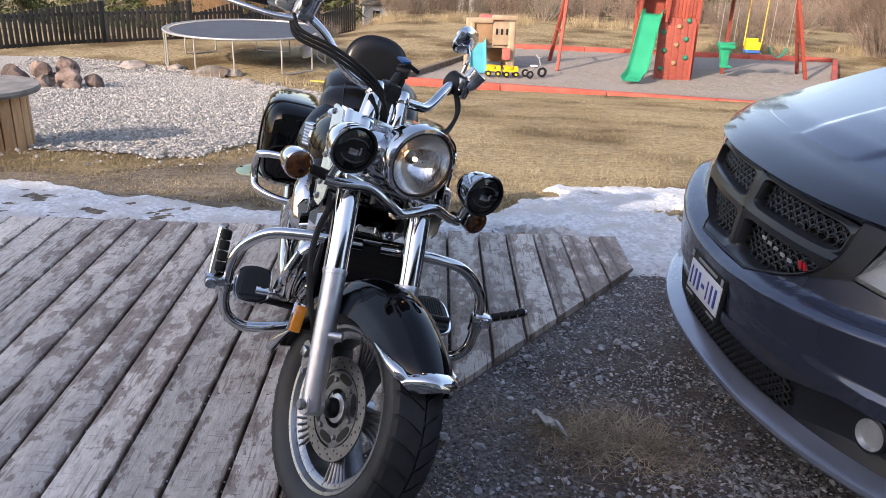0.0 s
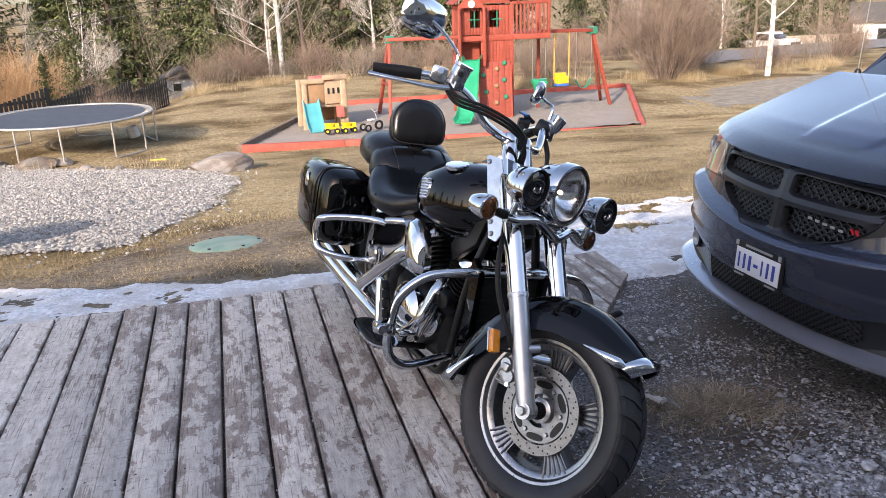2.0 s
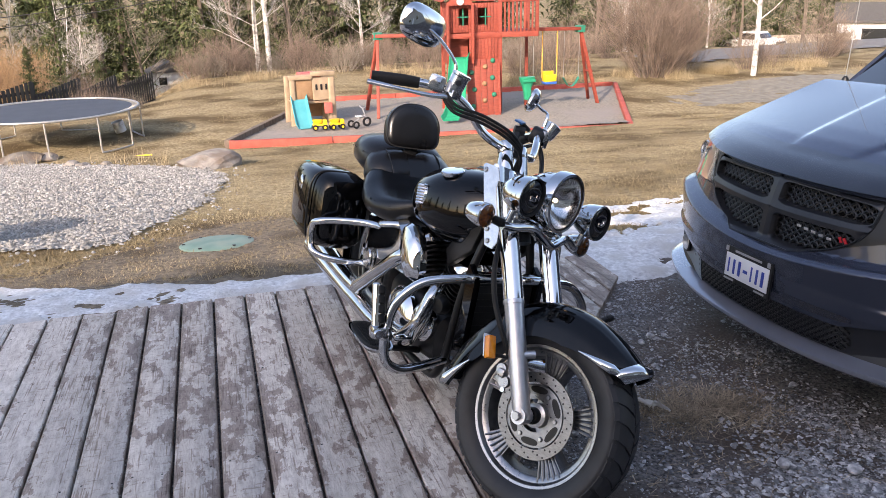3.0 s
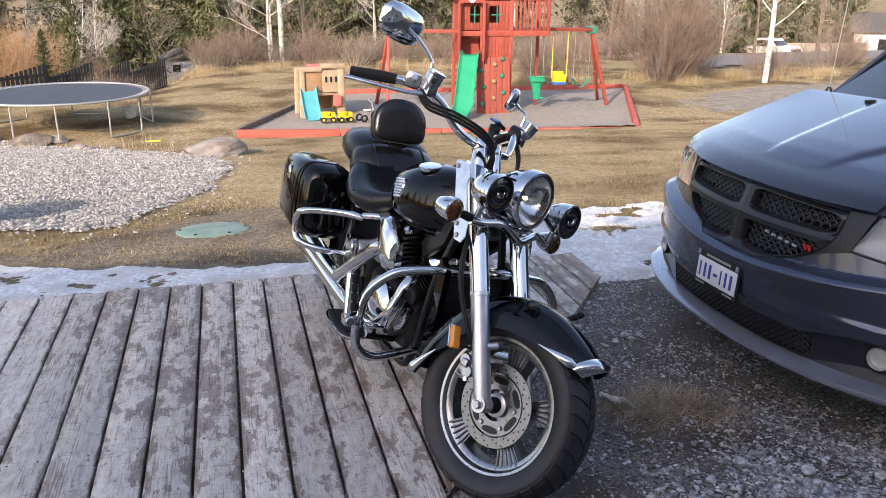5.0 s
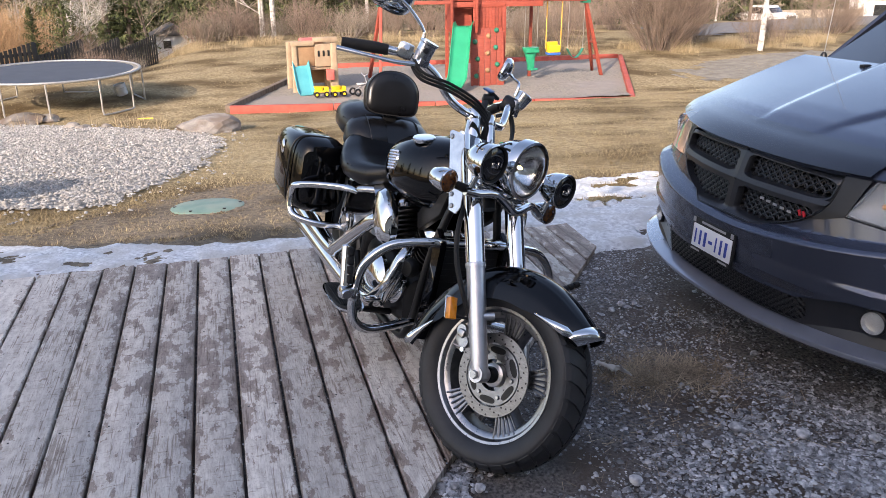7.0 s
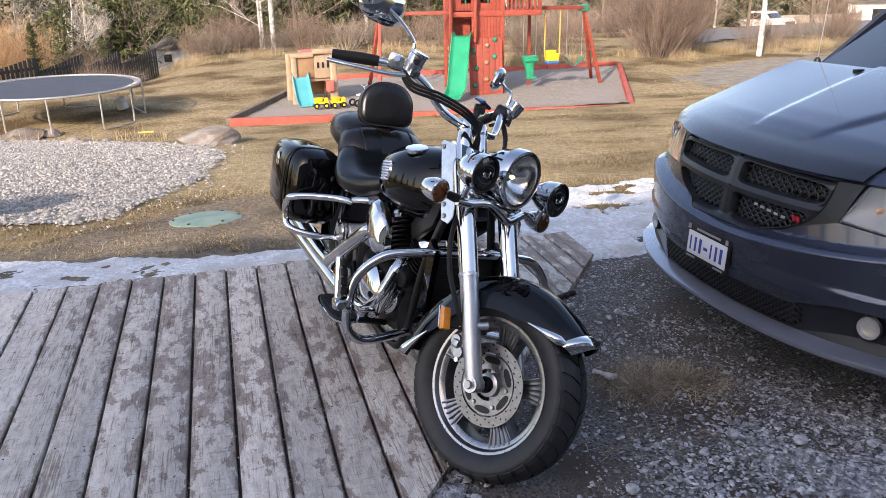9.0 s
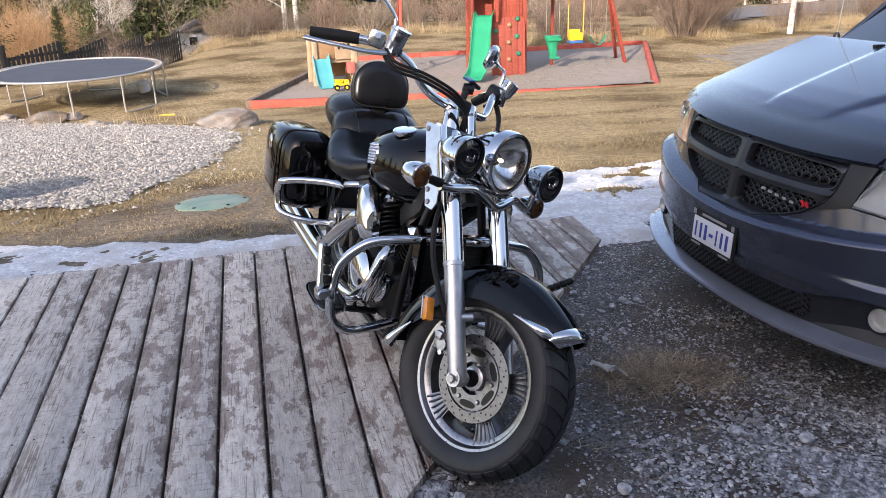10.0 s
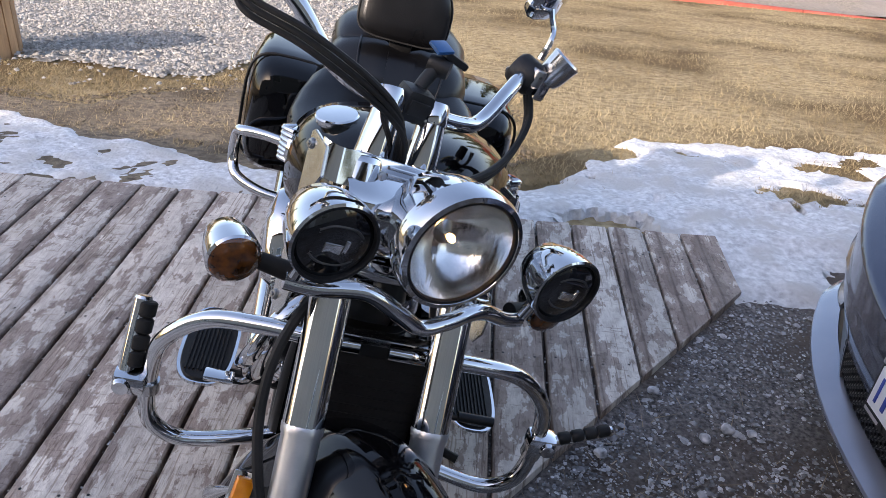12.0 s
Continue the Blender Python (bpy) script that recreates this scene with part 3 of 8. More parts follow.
# ---- loose stones ----
def stone_mesh(name, material, places, sizes, seed, flat=0.65, detail=False):
    """Many small broken stones joined in one sheet of stuff."""
    r = np.random.RandomState(seed)
    base = np.array([(1, 0, 0), (0.45, 0.85, 0.1), (-0.5, 0.8, 0), (-1, 0.1, 0.1), (-0.4, -0.85, 0), (0.5, -0.8, 0.1), (0.3, 0.1, 0.8), (-0.35, 0.05, 0.75)])
    tris = [(0, 1, 6), (1, 2, 7), (1, 7, 6), (2, 3, 7), (3, 4, 7), (4, 5, 6), (4, 6, 7), (5, 0, 6)]
    n = len(places)
    th = r.uniform(0, 2 * math.pi, n)
    c, s = np.cos(th), np.sin(th)
    jit = base[None] * (1 + r.uniform(-0.35, 0.3, (n, 8, 3)))
    jit[:, :, 2] *= flat
    jit = jit * np.asarray(sizes)[:, None, None]
    jit[:, :, 0] *= r.uniform(0.75, 1.35, n)[:, None]
    tilt = r.uniform(-0.5, 0.5, n)
    z = jit[:, :, 2] * np.cos(tilt)[:, None] + jit[:, :, 1] * np.sin(tilt)[:, None]
    y0 = jit[:, :, 1] * np.cos(tilt)[:, None] - jit[:, :, 2] * np.sin(tilt)[:, None]
    x = jit[:, :, 0] * c[:, None] - y0 * s[:, None]
    y = jit[:, :, 0] * s[:, None] + y0 * c[:, None]
    v = np.stack([x, y, z], 2) + np.asarray(places)[:, None, :]
    f = (np.array(tris)[None] + 8 * np.arange(n)[:, None, None]).reshape(-1, 3)
    return new(name, raw(name, v.reshape(-1, 3).tolist(), f.tolist(), material))


def bump_z(x, y):
    return 0.018 * noise.noise((x * 0.5, y * 0.5, 0)) + 0.012 * noise.noise((x * 2.1, y * 2.1, 3))


rs = np.random.RandomState(2)
places, sizes = [], []
while len(places) < 48000:
    x, y = rs.uniform(-10.5, -0.6), 5.9 + 15.6 * rs.uniform() ** 1.6
    if bed_in(x, y) > (0.02 if rs.uniform() < 0.93 else -0.75 * rs.uniform() ** 1.6):
        places.append((x, y, ground_z(x, y) + bump_z(x, y) + 0.006 + min(0.024, max(0.0, 0.1 * bed_in(x, y))) + rs.uniform(0, 0.026)))
        sizes.append(rs.uniform(0.009, 0.0235) * (1 + 0.045 * max(0, y - 7)))
tagged(stone_mesh("bed_stones", white_stone, places, sizes, 5, 0.75), "pale crushed stones heaped in a garden bed", "stones", kind="stuff")

places, sizes = [], []
while len(places) < 9000:
    x, y = rs.uniform(-5.0, 0.6), rs.uniform(4.5, 7.4)
    if bed_in(x, y) < -0.02 and snow_left(x, y) < 0.1 and bank_in(x, y) > -0.5:
        places.append((x, y, ground_z(x, y) + bump_z(x, y) + 0.008))
        sizes.append(0.004 + 0.016 * rs.uniform() ** 2)
tagged(stone_mesh("soil_clods", soil_mat, places, sizes, 9, 0.6), "crumbs and clods of brown soil", "soil", kind="stuff")

places, sizes = [], []
while len(places) < 44000:
    x, y = (rs.uniform(-0.9, 2.3), 4.1 - 3.6 * rs.uniform() ** 0.9) if rs.uniform() < 0.8 else (rs.normal(0.9, 1.3), rs.normal(0.9, 1.2))
    if y < 4.1 and (y < diag(x) - 0.02 or x > 1.22):
        d = noise.noise((x * 1.4, y * 1.4, 12)) + 0.35 * noise.noise((x * 5, y * 5, 2))
        # thick across the middle of the drive, thin on the bare earth before the deck and under the dead grass
        thick = math.exp(-((y - 2.78 + 0.25 * (x - 0.9)) / 0.32) ** 2) + math.exp(-((x - 1.1) / 0.5) ** 2 - ((y - 1.5) / 0.4) ** 2)
        bare = math.exp(-((x - 0.35) / 0.3) ** 2 - ((y - 1.75) / 0.3) ** 2) + 0.8 * math.exp(-((x - 0.76) / 0.24) ** 2 - ((y - 2.2) / 0.2) ** 2)
        if rs.uniform() < 0.3 + 0.3 * thick - 0.35 * bare + 1.4 * d:
            places.append((x, y, ground_z(x, y) + rs.uniform(-0.003, 0.006)))
            q = rs.uniform()
            sizes.append(0.0028 + 0.0062 * q ** 2.6 + (0.01 * rs.uniform() if q > 0.983 else 0))
while len(places) < 54000:
    # the loose heap where the drive is driven most
    x, y = rs.normal(1.08, 0.36), rs.normal(1.5, 0.23)
    if y < diag(x) - 0.02 and noise.noise((x * 3, y * 3, 8)) > rs.uniform(-0.5, 0.3):
        places.append((x, y, ground_z(x, y) + rs.uniform(-0.002, 0.008)))
        sizes.append(0.004 + 0.01 * rs.uniform() ** 2)
for k in range(420):
    # loose stones gathered between the wheel and the deck's end
    x = rs.normal(-0.27, 0.09)
    y = diag(x) - 0.02 - abs(rs.normal(0, 0.09))
    places.append((x, y, ground_z(x, y) + rs.uniform(0, 0.008)))
    sizes.append(0.005 + 0.015 * rs.uniform() ** 1.4)
for k in range(900):
    # grit caught in the gaps of the deck
    x = SEAMS[rs.randint(18, 42)] + rs.uniform(-0.004, 0.004)
    y = rs.uniform(max(diag(x), 0.2), BACK)
    places.append((x, y, -0.009 + rs.uniform(-0.004, 0.002)))
    sizes.append(rs.uniform(0.002, 0.005))
tagged(stone_mesh("drive_stones", pebble_mat, places, sizes, 6, 0.7), "small grey stones scattered over the drive", "gravel", kind="stuff")

# ---- motorcycle: x forward, y to its left, z up, from under the front axle ----
LEAN_DEG, STEER = 12.0, radians(27.0)
bike = thing("motorcycle", "black cruiser motorcycle with chrome trim leaning on its side stand", "motorcycle", m=pose(-0.13, 1.81, 0.0, 0, 0, -83) @ pose(0, 0, 0, -LEAN_DEG))
RAKE = radians(30)
AXIS = Vector((-math.sin(RAKE), 0, math.cos(RAKE)))
PIVOT = Vector((-0.09, 0, 0.315))
ST = Matrix.Translation(PIVOT) @ Matrix.Rotation(STEER, 4, AXIS) @ Matrix.Translation(-PIVOT)
AXLE = Vector((-0.075, 0, 0.298))
FORE = Vector((math.cos(RAKE), 0, math.sin(RAKE)))


def up_fork(z, y=0.0, off=0.0):
    """A point on the line of the fork legs at a height."""
    k = (z - AXLE.z) / math.cos(RAKE)
    p = AXLE + AXIS * k + FORE * off
    return Vector((p.x, y, p.z))


def spart(name, bm, material, parent, label="", smooth=38.0):
    """A part that turns with the handlebar."""
    return part(name, bm, material, parent, label, smooth, m=ST)


WHEEL_ACROSS = Matrix.Translation(AXLE) @ Matrix.Rotation(radians(90), 4, "X")


def ring_plate(r0, r1, h0, h1, seg=48):
    return lathe([(r0, h0), (r1, h0), (r1, h1), (r0, h1), (r0, h0)], seg, cap=False)


def make_wheel(parent, M, tyre_r=0.342, width=0.088, rim_r=0.236, front=True):
    """A cast five-spoke wheel; z of its own frame points to the right side."""
    root = part("front_wheel" if front else "rear_wheel", lathe([(0.03, -0.06), (0.042, -0.055), (0.042, 0.055), (0.03, 0.06), (0.012, 0.062)], 28), alloy, parent, m=M)
    w = width
    prof = [(rim_r - 0.004, -w * 0.62), (rim_r + 0.012, -w * 0.8), (rim_r + 0.032, -w * 0.93), (rim_r + 0.058, -w), (tyre_r - 0.036, -w * 0.97), (tyre_r - 0.026, -w * 0.86), (tyre_r - 0.011, -w * 0.52), (tyre_r - 0.007, -w * 0.2)]
    prof = prof + [(r_, -h_) for r_, h_ in reversed(prof)]
    tyre = part("tyre", lathe(prof, 72, cap=False), tyre_rubber, root, "black rubber tyre with chevron tread", m=M)
    # tread blocks stand on the carcass, parted by narrow slanted grooves
    tread = bmesh.new()
    crown = ((0.0005, 0.035, 0.0), (0.0005, 0.2, 0.03), (0.005, 0.5, 0.085), (0.019, 0.84, 0.135), (0.032, 0.965, 0.142))
    step = 2 * math.pi / 34
    for k in range(34):
        for side in (-1, 1):
            vs = []
            for tr, hw, da in crown:
                for d in (0.0, step * (0.86 - 0.1 * hw)):
                    a = k * step + da + d + (step / 2 if side > 0 else 0)
                    vs.append((tyre_r - tr, a, side * w * hw))
            top = [tread.verts.new((r * math.cos(a), r * math.sin(a), h)) for r, a, h in vs]
            low = [tread.verts.new(((r - 0.012) * math.cos(a), (r - 0.012) * math.sin(a), h)) for r, a, h in vs]
            n = len(crown)
            for i in range(n - 1):
                tread.faces.new((top[2 * i], top[2 * i + 1], top[2 * i + 3], top[2 * i + 2]))
            ring = [2 * i for i in range(n)] + [2 * i + 1 for i in reversed(range(n))]
            for i in range(len(ring)):
                p, q = ring[i], ring[(i + 1) % len(ring)]
                tread.faces.new((top[p], top[q], low[q], low[p]))
    bmesh.ops.recalc_face_normals(tread, faces=tread.faces[:])
    part("tread", tread, tyre_rubber, root, m=M, smooth=24)
    rim = merged(lathe([(rim_r - 0.034, -w * 0.42), (rim_r - 0.026, -w * 0.52), (rim_r - 0.014, -w * 0.55), (rim_r - 0.012, -w * 0.6), (rim_r - 0.005, -w * 0.72), (rim_r + 0.004, -w * 0.74), (rim_r + 0.006, -w * 0.66), (rim_r - 0.004, -w * 0.6)], 64, cap=False),
                 lathe([(rim_r - 0.004, w * 0.6), (rim_r + 0.006, w * 0.66), (rim_r + 0.004, w * 0.74), (rim_r - 0.005, w * 0.72), (rim_r - 0.012, w * 0.6), (rim_r - 0.014, w * 0.55), (rim_r - 0.026, w * 0.52), (rim_r - 0.034, w * 0.42)], 64, cap=False),
                 )
    part("rim_barrel", lathe([(rim_r - 0.034, -w * 0.42), (rim_r - 0.045, 0), (rim_r - 0.034, w * 0.42)], 64, cap=False), cast_grey, root, m=M)
    part("rim", rim, steel, root, "polished cast rim", m=M)
    for k in range(5):
        a = 2 * math.pi * k / 5 + 0.35
        rot = Matrix.Rotation(a, 4, "Z")
        rings = []
        for r, hw, t in ((0.036, 0.024, 0.026), (0.09, 0.026, 0.028), (0.13, 0.031, 0.031), (0.165, 0.039, 0.034), (0.195, 0.049, 0.038), (rim_r - 0.02, 0.056, 0.043)):
            rings.append([(r, -hw, -t), (r, hw, -t), (r, hw, t - 0.004), (r, hw * 0.94, t), (r, -hw * 0.94, t), (r, -hw, t - 0.004)])
        sp = loft(rings)
        sp.transform(rot)
        part("spoke", sp, wheel_alloy, root, m=M)
        for off in (-0.033, -0.0165, 0.0, 0.0165, 0.033):
            rb = tube([(0.13, off * 0.6, 0.031), (0.16, off * 0.85, 0.0355), (0.19, off * 1.1, 0.0395), (rim_r - 0.021, off * 1.35, 0.0445)], [0.001, 0.0042, 0.0052, 0.006], 8, 3, flat=0.8)
            rb.transform(rot)
            part("spoke_rib", rb, wheel_alloy, root, m=M)
    return root


fw = make_wheel(bike, ST @ WHEEL_ACROSS)


def brake_disc(parent, M):
    d = part("brake_disc", ring_plate(0.113, 0.148, 0.052, 0.057, 64), disc_steel, parent, "drilled steel disc", m=M)
    for k in range(48):
        a = 2 * math.pi * k / 48
        r = (0.119, 0.13, 0.141)[k % 3]
        hole = lathe([(0.0, 0.0576), (0.0036, 0.0576), (0.0036, 0.0574)], 8)
        hole.transform(Matrix.Translation((r * math.cos(a), r * math.sin(a), 0)))
        part("hole", hole, black_metal, d, m=M)
    car = ring_plate(0.056, 0.107, 0.05, 0.055, 48)
    part("carrier", car, wheel_alloy, parent, m=M)
    for k in range(6):
        a = 2 * math.pi * k / 6
        slot = loft([[(0.088 * math.cos(q) + p[0] * math.cos(q) - p[1] * math.sin(q), 0.088 * math.sin(q) + p[0] * math.sin(q) + p[1] * math.cos(q), z) for p in oval(0, 0, 0, 0.012, 0.033, 20, 2.4, "z")] for q, z in ((a + 0.72, 0.0545), (a + 0.72, 0.0562))])
        part("carrier_slot", slot, black_metal, parent, m=M)
        bolt = lathe([(0.0, 0.062), (0.006, 0.062), (0.008, 0.058), (0.008, 0.05)], 10)
        bolt.transform(Matrix.Rotation(a + 0.2, 4, "Z") @ Matrix.Translation((0.082, 0, 0)))
        part("carrier_bolt", bolt, steel, parent, m=M)


brake_disc(fw, ST @ WHEEL_ACROSS)
part("hub_cover", lathe([(0.028, 0.055), (0.03, 0.072), (0.024, 0.084), (0.01, 0.088), (0, 0.088)], 24), black_metal, fw, m=ST @ WHEEL_ACROSS)

# fork legs
for side in (-1, 1):
    y = side * 0.135
    leg = merged(tube([up_fork(0.285, y), up_fork(0.33, y), up_fork(0.52, y), up_fork(0.635, y)], [0.029, 0.031, 0.033, 0.034], 20, 3),
                 lathe([(0.036, 0), (0.037, 0.012), (0.034, 0.02)], 20, m=aim(up_fork(0.622, y), AXIS)))
    f = spart("fork_leg", leg, alloy, bike, "grey alloy fork slider")
    spart("fork_cover", tube([up_fork(0.635, y), up_fork(0.85, y)], 0.0355, 24, 1), chrome, f, "chrome fork cover")
    spart("fork_top", merged(tube([up_fork(0.85, y), up_fork(1.02, y)], 0.043, 28, 1), lathe([(0.043, 0), (0.041, 0.01), (0.034, 0.016), (0.018, 0.02), (0.0, 0.021)], 28, m=aim(up_fork(1.02, y), AXIS))), chrome, f)
    foot = tube([Vector((AXLE.x, y - 0.026, AXLE.z)), Vector((AXLE.x, y + 0.026, AXLE.z))], 0.028, 18, 1)
    spart("axle_clamp", foot, alloy, f)
    spart("axle_nut", lathe([(0.0, 0.012), (0.014, 0.012), (0.016, 0.008), (0.016, 0)], 6, m=aim((AXLE.x, y + side * 0.03, AXLE.z), (0, side, 0))), steel, f)
    lug = tube([up_fork(0.47, y, 0.02), up_fork(0.47, y - side * 0.03, 0.05)], 0.014, 10, 1)
    spart("fender_lug", lug, alloy, f)
    # amber side reflector on a stalk
    p = up_fork(0.50, side * 0.185, -0.075)
    spart("reflector", box(p.x, p.y, p.z, 0.026, 0.03, 0.078, 0.004, rot=(0, -30, side * 18)), amber, f, "amber reflector")
    spart("reflector_back", box(p.x - 0.014, p.y, p.z, 0.006, 0.032, 0.081, 0.002, rot=(0, -30, side * 18)), chrome, f)
    spart("reflector_stalk", tube([up_fork(0.46, y), (p.x - 0.012, p.y, p.z - 0.03)], 0.006, 6, 1), black_metal, f)

# caliper behind the right leg
cal = merged(box(-0.19, -0.112, 0.385, 0.05, 0.05, 0.085, 0.012, rot=(0, 35, 0)), box(-0.2, -0.144, 0.395, 0.03, 0.03, 0.03, 0.008),
             lathe([(0.0, 0.01), (0.02, 0.01), (0.022, 0)], 16, m=aim((-0.183, -0.137, 0.37), (0, -1, 0))), lathe([(0.0, 0.01), (0.02, 0.01), (0.022, 0)], 16, m=aim((-0.208, -0.137, 0.405), (0, -1, 0))))
caliper = spart("caliper", cal, steel, bike, "bare metal brake caliper")
for z in (0.345, 0.43):
    spart("bolt", lathe([(0, 0.01), (0.009, 0.01), (0.009, 0)], 6, m=aim((-0.175, -0.14, z), (0, -1, 0))), chrome, caliper)
spart("brake_hose", tube([(-0.19, -0.12, 0.43), (-0.22, -0.17, 0.5), (-0.30, -0.2, 0.62), (-0.36, -0.19, 0.74), (-0.42, -0.12, 0.86)], 0.0095, 8, 6), rubber, bike)


# front fender
def fender_fn(u, v):
    a = radians(43 + u * 145)
    w = (0.113 + 0.02 * max(0.0, min(1.0, (u - 0.35) / 0.5))) * (1 - 0.5 * max(0, (0.12 - u) / 0.12) ** 2)
    s = v * 2 - 1
    drop = 0.108 * abs(s) ** 2.6 * (0.5 + 0.5 * min(1, u * 3.5)) * (1 - 0.3 * max(0.0, min(1.0, (u - 0.8) / 0.2)))
    r = 0.374 + 0.022 * max(0, (0.2 - u) / 0.2) ** 2 + 0.034 * max(0, (u - 0.72) / 0.28) ** 1.6 - drop + 0.014 * math.cos(s * 1.57)
    # a shoulder line runs along each flank
    r += 0.0035 * math.exp(-((abs(s) - 0.52) / 0.07) ** 2) * min(1, u * 6)
    return (AXLE.x + r * math.cos(a), s * w if abs(s) < 0.8 else math.copysign(w * (0.8 + (abs(s) - 0.8) * 0.6), s), AXLE.z + r * math.sin(a))


fender = spart("front_fender", sheet(fender_fn, 56, 40, 0.003), black_paint, bike, "glossy black deep front fender")


def fender_at(u, s, out=0.004):
    """A point on the fender, a little proud of it."""
    p = Vector(fender_fn(u, (s + 1) / 2))
    c = Vector((AXLE.x, 0, AXLE.z))
    return p + (p - c).normalized() * out + Vector((0, math.copysign(out, s), 0))


for side in (-1, 1):
    tip = tube([fender_at(u, side * sv, 0.004) for u, sv in ((0.2, 0.985), (0.15, 0.97), (0.1, 0.94), (0.06, 0.9), (0.03, 0.87))], [0.002, 0.007, 0.013, 0.018, 0.009], 12, 4)
    spart("fender_tip", tip, chrome, fender, "chrome fender tip")
    tip2 = tube([fender_at(u, side * sv, 0.005) for u, sv in ((0.84, 0.985), (0.89, 0.97), (0.94, 0.93), (0.975, 0.88), (0.997, 0.8))], [0.002, 0.007, 0.014, 0.02, 0.012], 12, 4)
    spart("fender_rear_tip", tip2, chrome, fender, "chrome rear fender tip")
spart("fender_lip", sheet(lambda u, v: fender_at(0.045 * u, (v * 2 - 1) * 0.97, 0.004 + 0.009 * math.sin(math.pi * u)), 6, 28, 0.004), chrome, fender, "chrome front edge trim")
# triple clamps
spart("lower_clamp", box(up_fork(0.87).x, 0, 0.87, 0.09, 0.36, 0.035, 0.014, rot=(0, -30, 0)), chrome, bike)
spart("upper_clamp", box(up_fork(1.015).x - 0.02, 0, 1.015, 0.1, 0.3, 0.03, 0.012, rot=(0, -30, 0)), chrome, bike)
spart("steering_stem", tube([up_fork(0.83, 0, -0.03), up_fork(1.08, 0, -0.03)], 0.032, 14, 1), black_metal, bike)


# lamps
def lamp(name, centre, radius, depth, parent, glass, dir_=(1, 0, 0), deep=True):
    c = Vector(centre)
    M = aim(c, dir_)
    shell = lathe([(0.0, -depth), (radius * 0.35, -depth * 0.97), (radius * 0.7, -depth * 0.78), (radius * 0.92, -depth * 0.45), (radius, -0.02), (radius * 1.03, 0.0), (radius * 1.03, 0.008), (radius * 0.93, 0.012), (radius * 0.9, 0.002)], 48, m=M, cap=False)
    ob = spart(name, shell, chrome, parent, "chrome %s shell" % name.replace("_", " "))
    return ob, M


head, HM = lamp("headlight", (-0.30, -0.01, 1.005), 0.105, 0.17, bike, lens_glass, (1, 0.0, 0.02))
spart("headlight_bowl", lathe([(0.094, 0.002)] + [(0.094 * q, -0.075 * (1 - q * q)) for q in (0.93, 0.84, 0.74, 0.63, 0.5, 0.36, 0.22, 0.1, 0.0)], 56, m=HM, cap=False), bowl_mat, head, "mirror bowl")
spart("headlight_lens", lathe([(0.094, 0.006), (0.08, 0.016), (0.05, 0.024), (0.0, 0.027)], 40, m=HM, cap=False), lens_glass, head, "clear glass lens")
spart("bulb_socket", lathe([(0.02, -0.073), (0.009, -0.066), (0.006, -0.06)], 20, m=HM, cap=False), dull_chrome, head)
spart("bulb", lathe([(0.0, -0.046), (0.0042, -0.048), (0.006, -0.053), (0.0042, -0.0605)], 14, m=HM), bulb_mat, head, "warm glowing bulb")
spart("headlight_gasket", lathe([(0.0925, 0.003), (0.0945, 0.0125), (0.0985, 0.0135)], 48, m=HM, cap=False), black_plastic, head, "dark rubber gasket")
spart("headlight_ring", lathe([(0.094, 0.004), (0.1, 0.014), (0.108, 0.012), (0.112, 0.0), (0.111, -0.03), (0.104, -0.034)], 48, m=HM, cap=False), chrome, head, "chrome headlight bezel")
for side in (-1, 1):
    fog, FM = lamp("fog_lamp", (-0.285, side * 0.243, 0.983), 0.067, 0.105, bike, smoke_lens, (1, 0.0, 0.0))
    spart("fog_lens", lathe([(0.061, 0.004), (0.05, 0.011), (0.025, 0.015), (0.0, 0.016)], 36, m=FM, cap=False), smoke_lens, fog, "smoked lamp lens")
    for nm, bm_, mt in (("fog_gasket", lathe([(0.0595, 0.002), (0.062, 0.013), (0.0665, 0.0135)], 36, cap=False), black_plastic),
                        ("fog_eye", merged(box(-0.006, -0.004, 0.0155, 0.03, 0.017, 0.005, 0.0024), box(0.014, 0.002, 0.0152, 0.008, 0.022, 0.005, 0.002)), reflector_mat),
                        ("fog_brow", merged(tube([(-0.036, 0.02, 0.0105), (-0.016, 0.031, 0.012), (0.016, 0.031, 0.012), (0.036, 0.02, 0.0105)], 0.0028, 8, 5), tube([(-0.036, 0.016, 0.011), (0.036, 0.016, 0.011)], 0.0022, 8, 1)), cast_grey),
                        ("fog_chin", merged(tube([(-0.036, -0.02, 0.0105), (-0.016, -0.031, 0.012), (0.016, -0.031, 0.012), (0.036, -0.02, 0.0105)], 0.0028, 8, 5), tube([(-0.036, -0.017, 0.011), (0.036, -0.017, 0.011)], 0.0022, 8, 1)), cast_grey)):
        bm_.transform(FM)
        spart(nm, bm_, mt, fog)
    spart("fog_post", tube([(-0.33, side * 0.243, 0.92), (-0.335, side * 0.243, 0.88)], 0.012, 10, 1), chrome, fog)
    sig = spart("turn_signal", lathe([(0.0, -0.085), (0.016, -0.082), (0.032, -0.064), (0.041, -0.03), (0.043, 0.0), (0.04, 0.004)], 28, m=aim((-0.36, side * 0.333, 0.875), (1, 0, 0.0))), chrome, bike, "chrome turn signal shell")
    spart("signal_lens", lathe([(0.041, 0.002), (0.036, 0.009), (0.02, 0.014), (0, 0.016)], 28, m=aim((-0.36, side * 0.333, 0.875), (1, 0, 0.0)), cap=False), dark_amber, sig, "dark amber lens")
    spart("signal_stalk", tube([(-0.375, side * 0.3, 0.873), (-0.36, side * 0.235, 0.868)], [0.014, 0.017], 12, 1), rubber, sig)
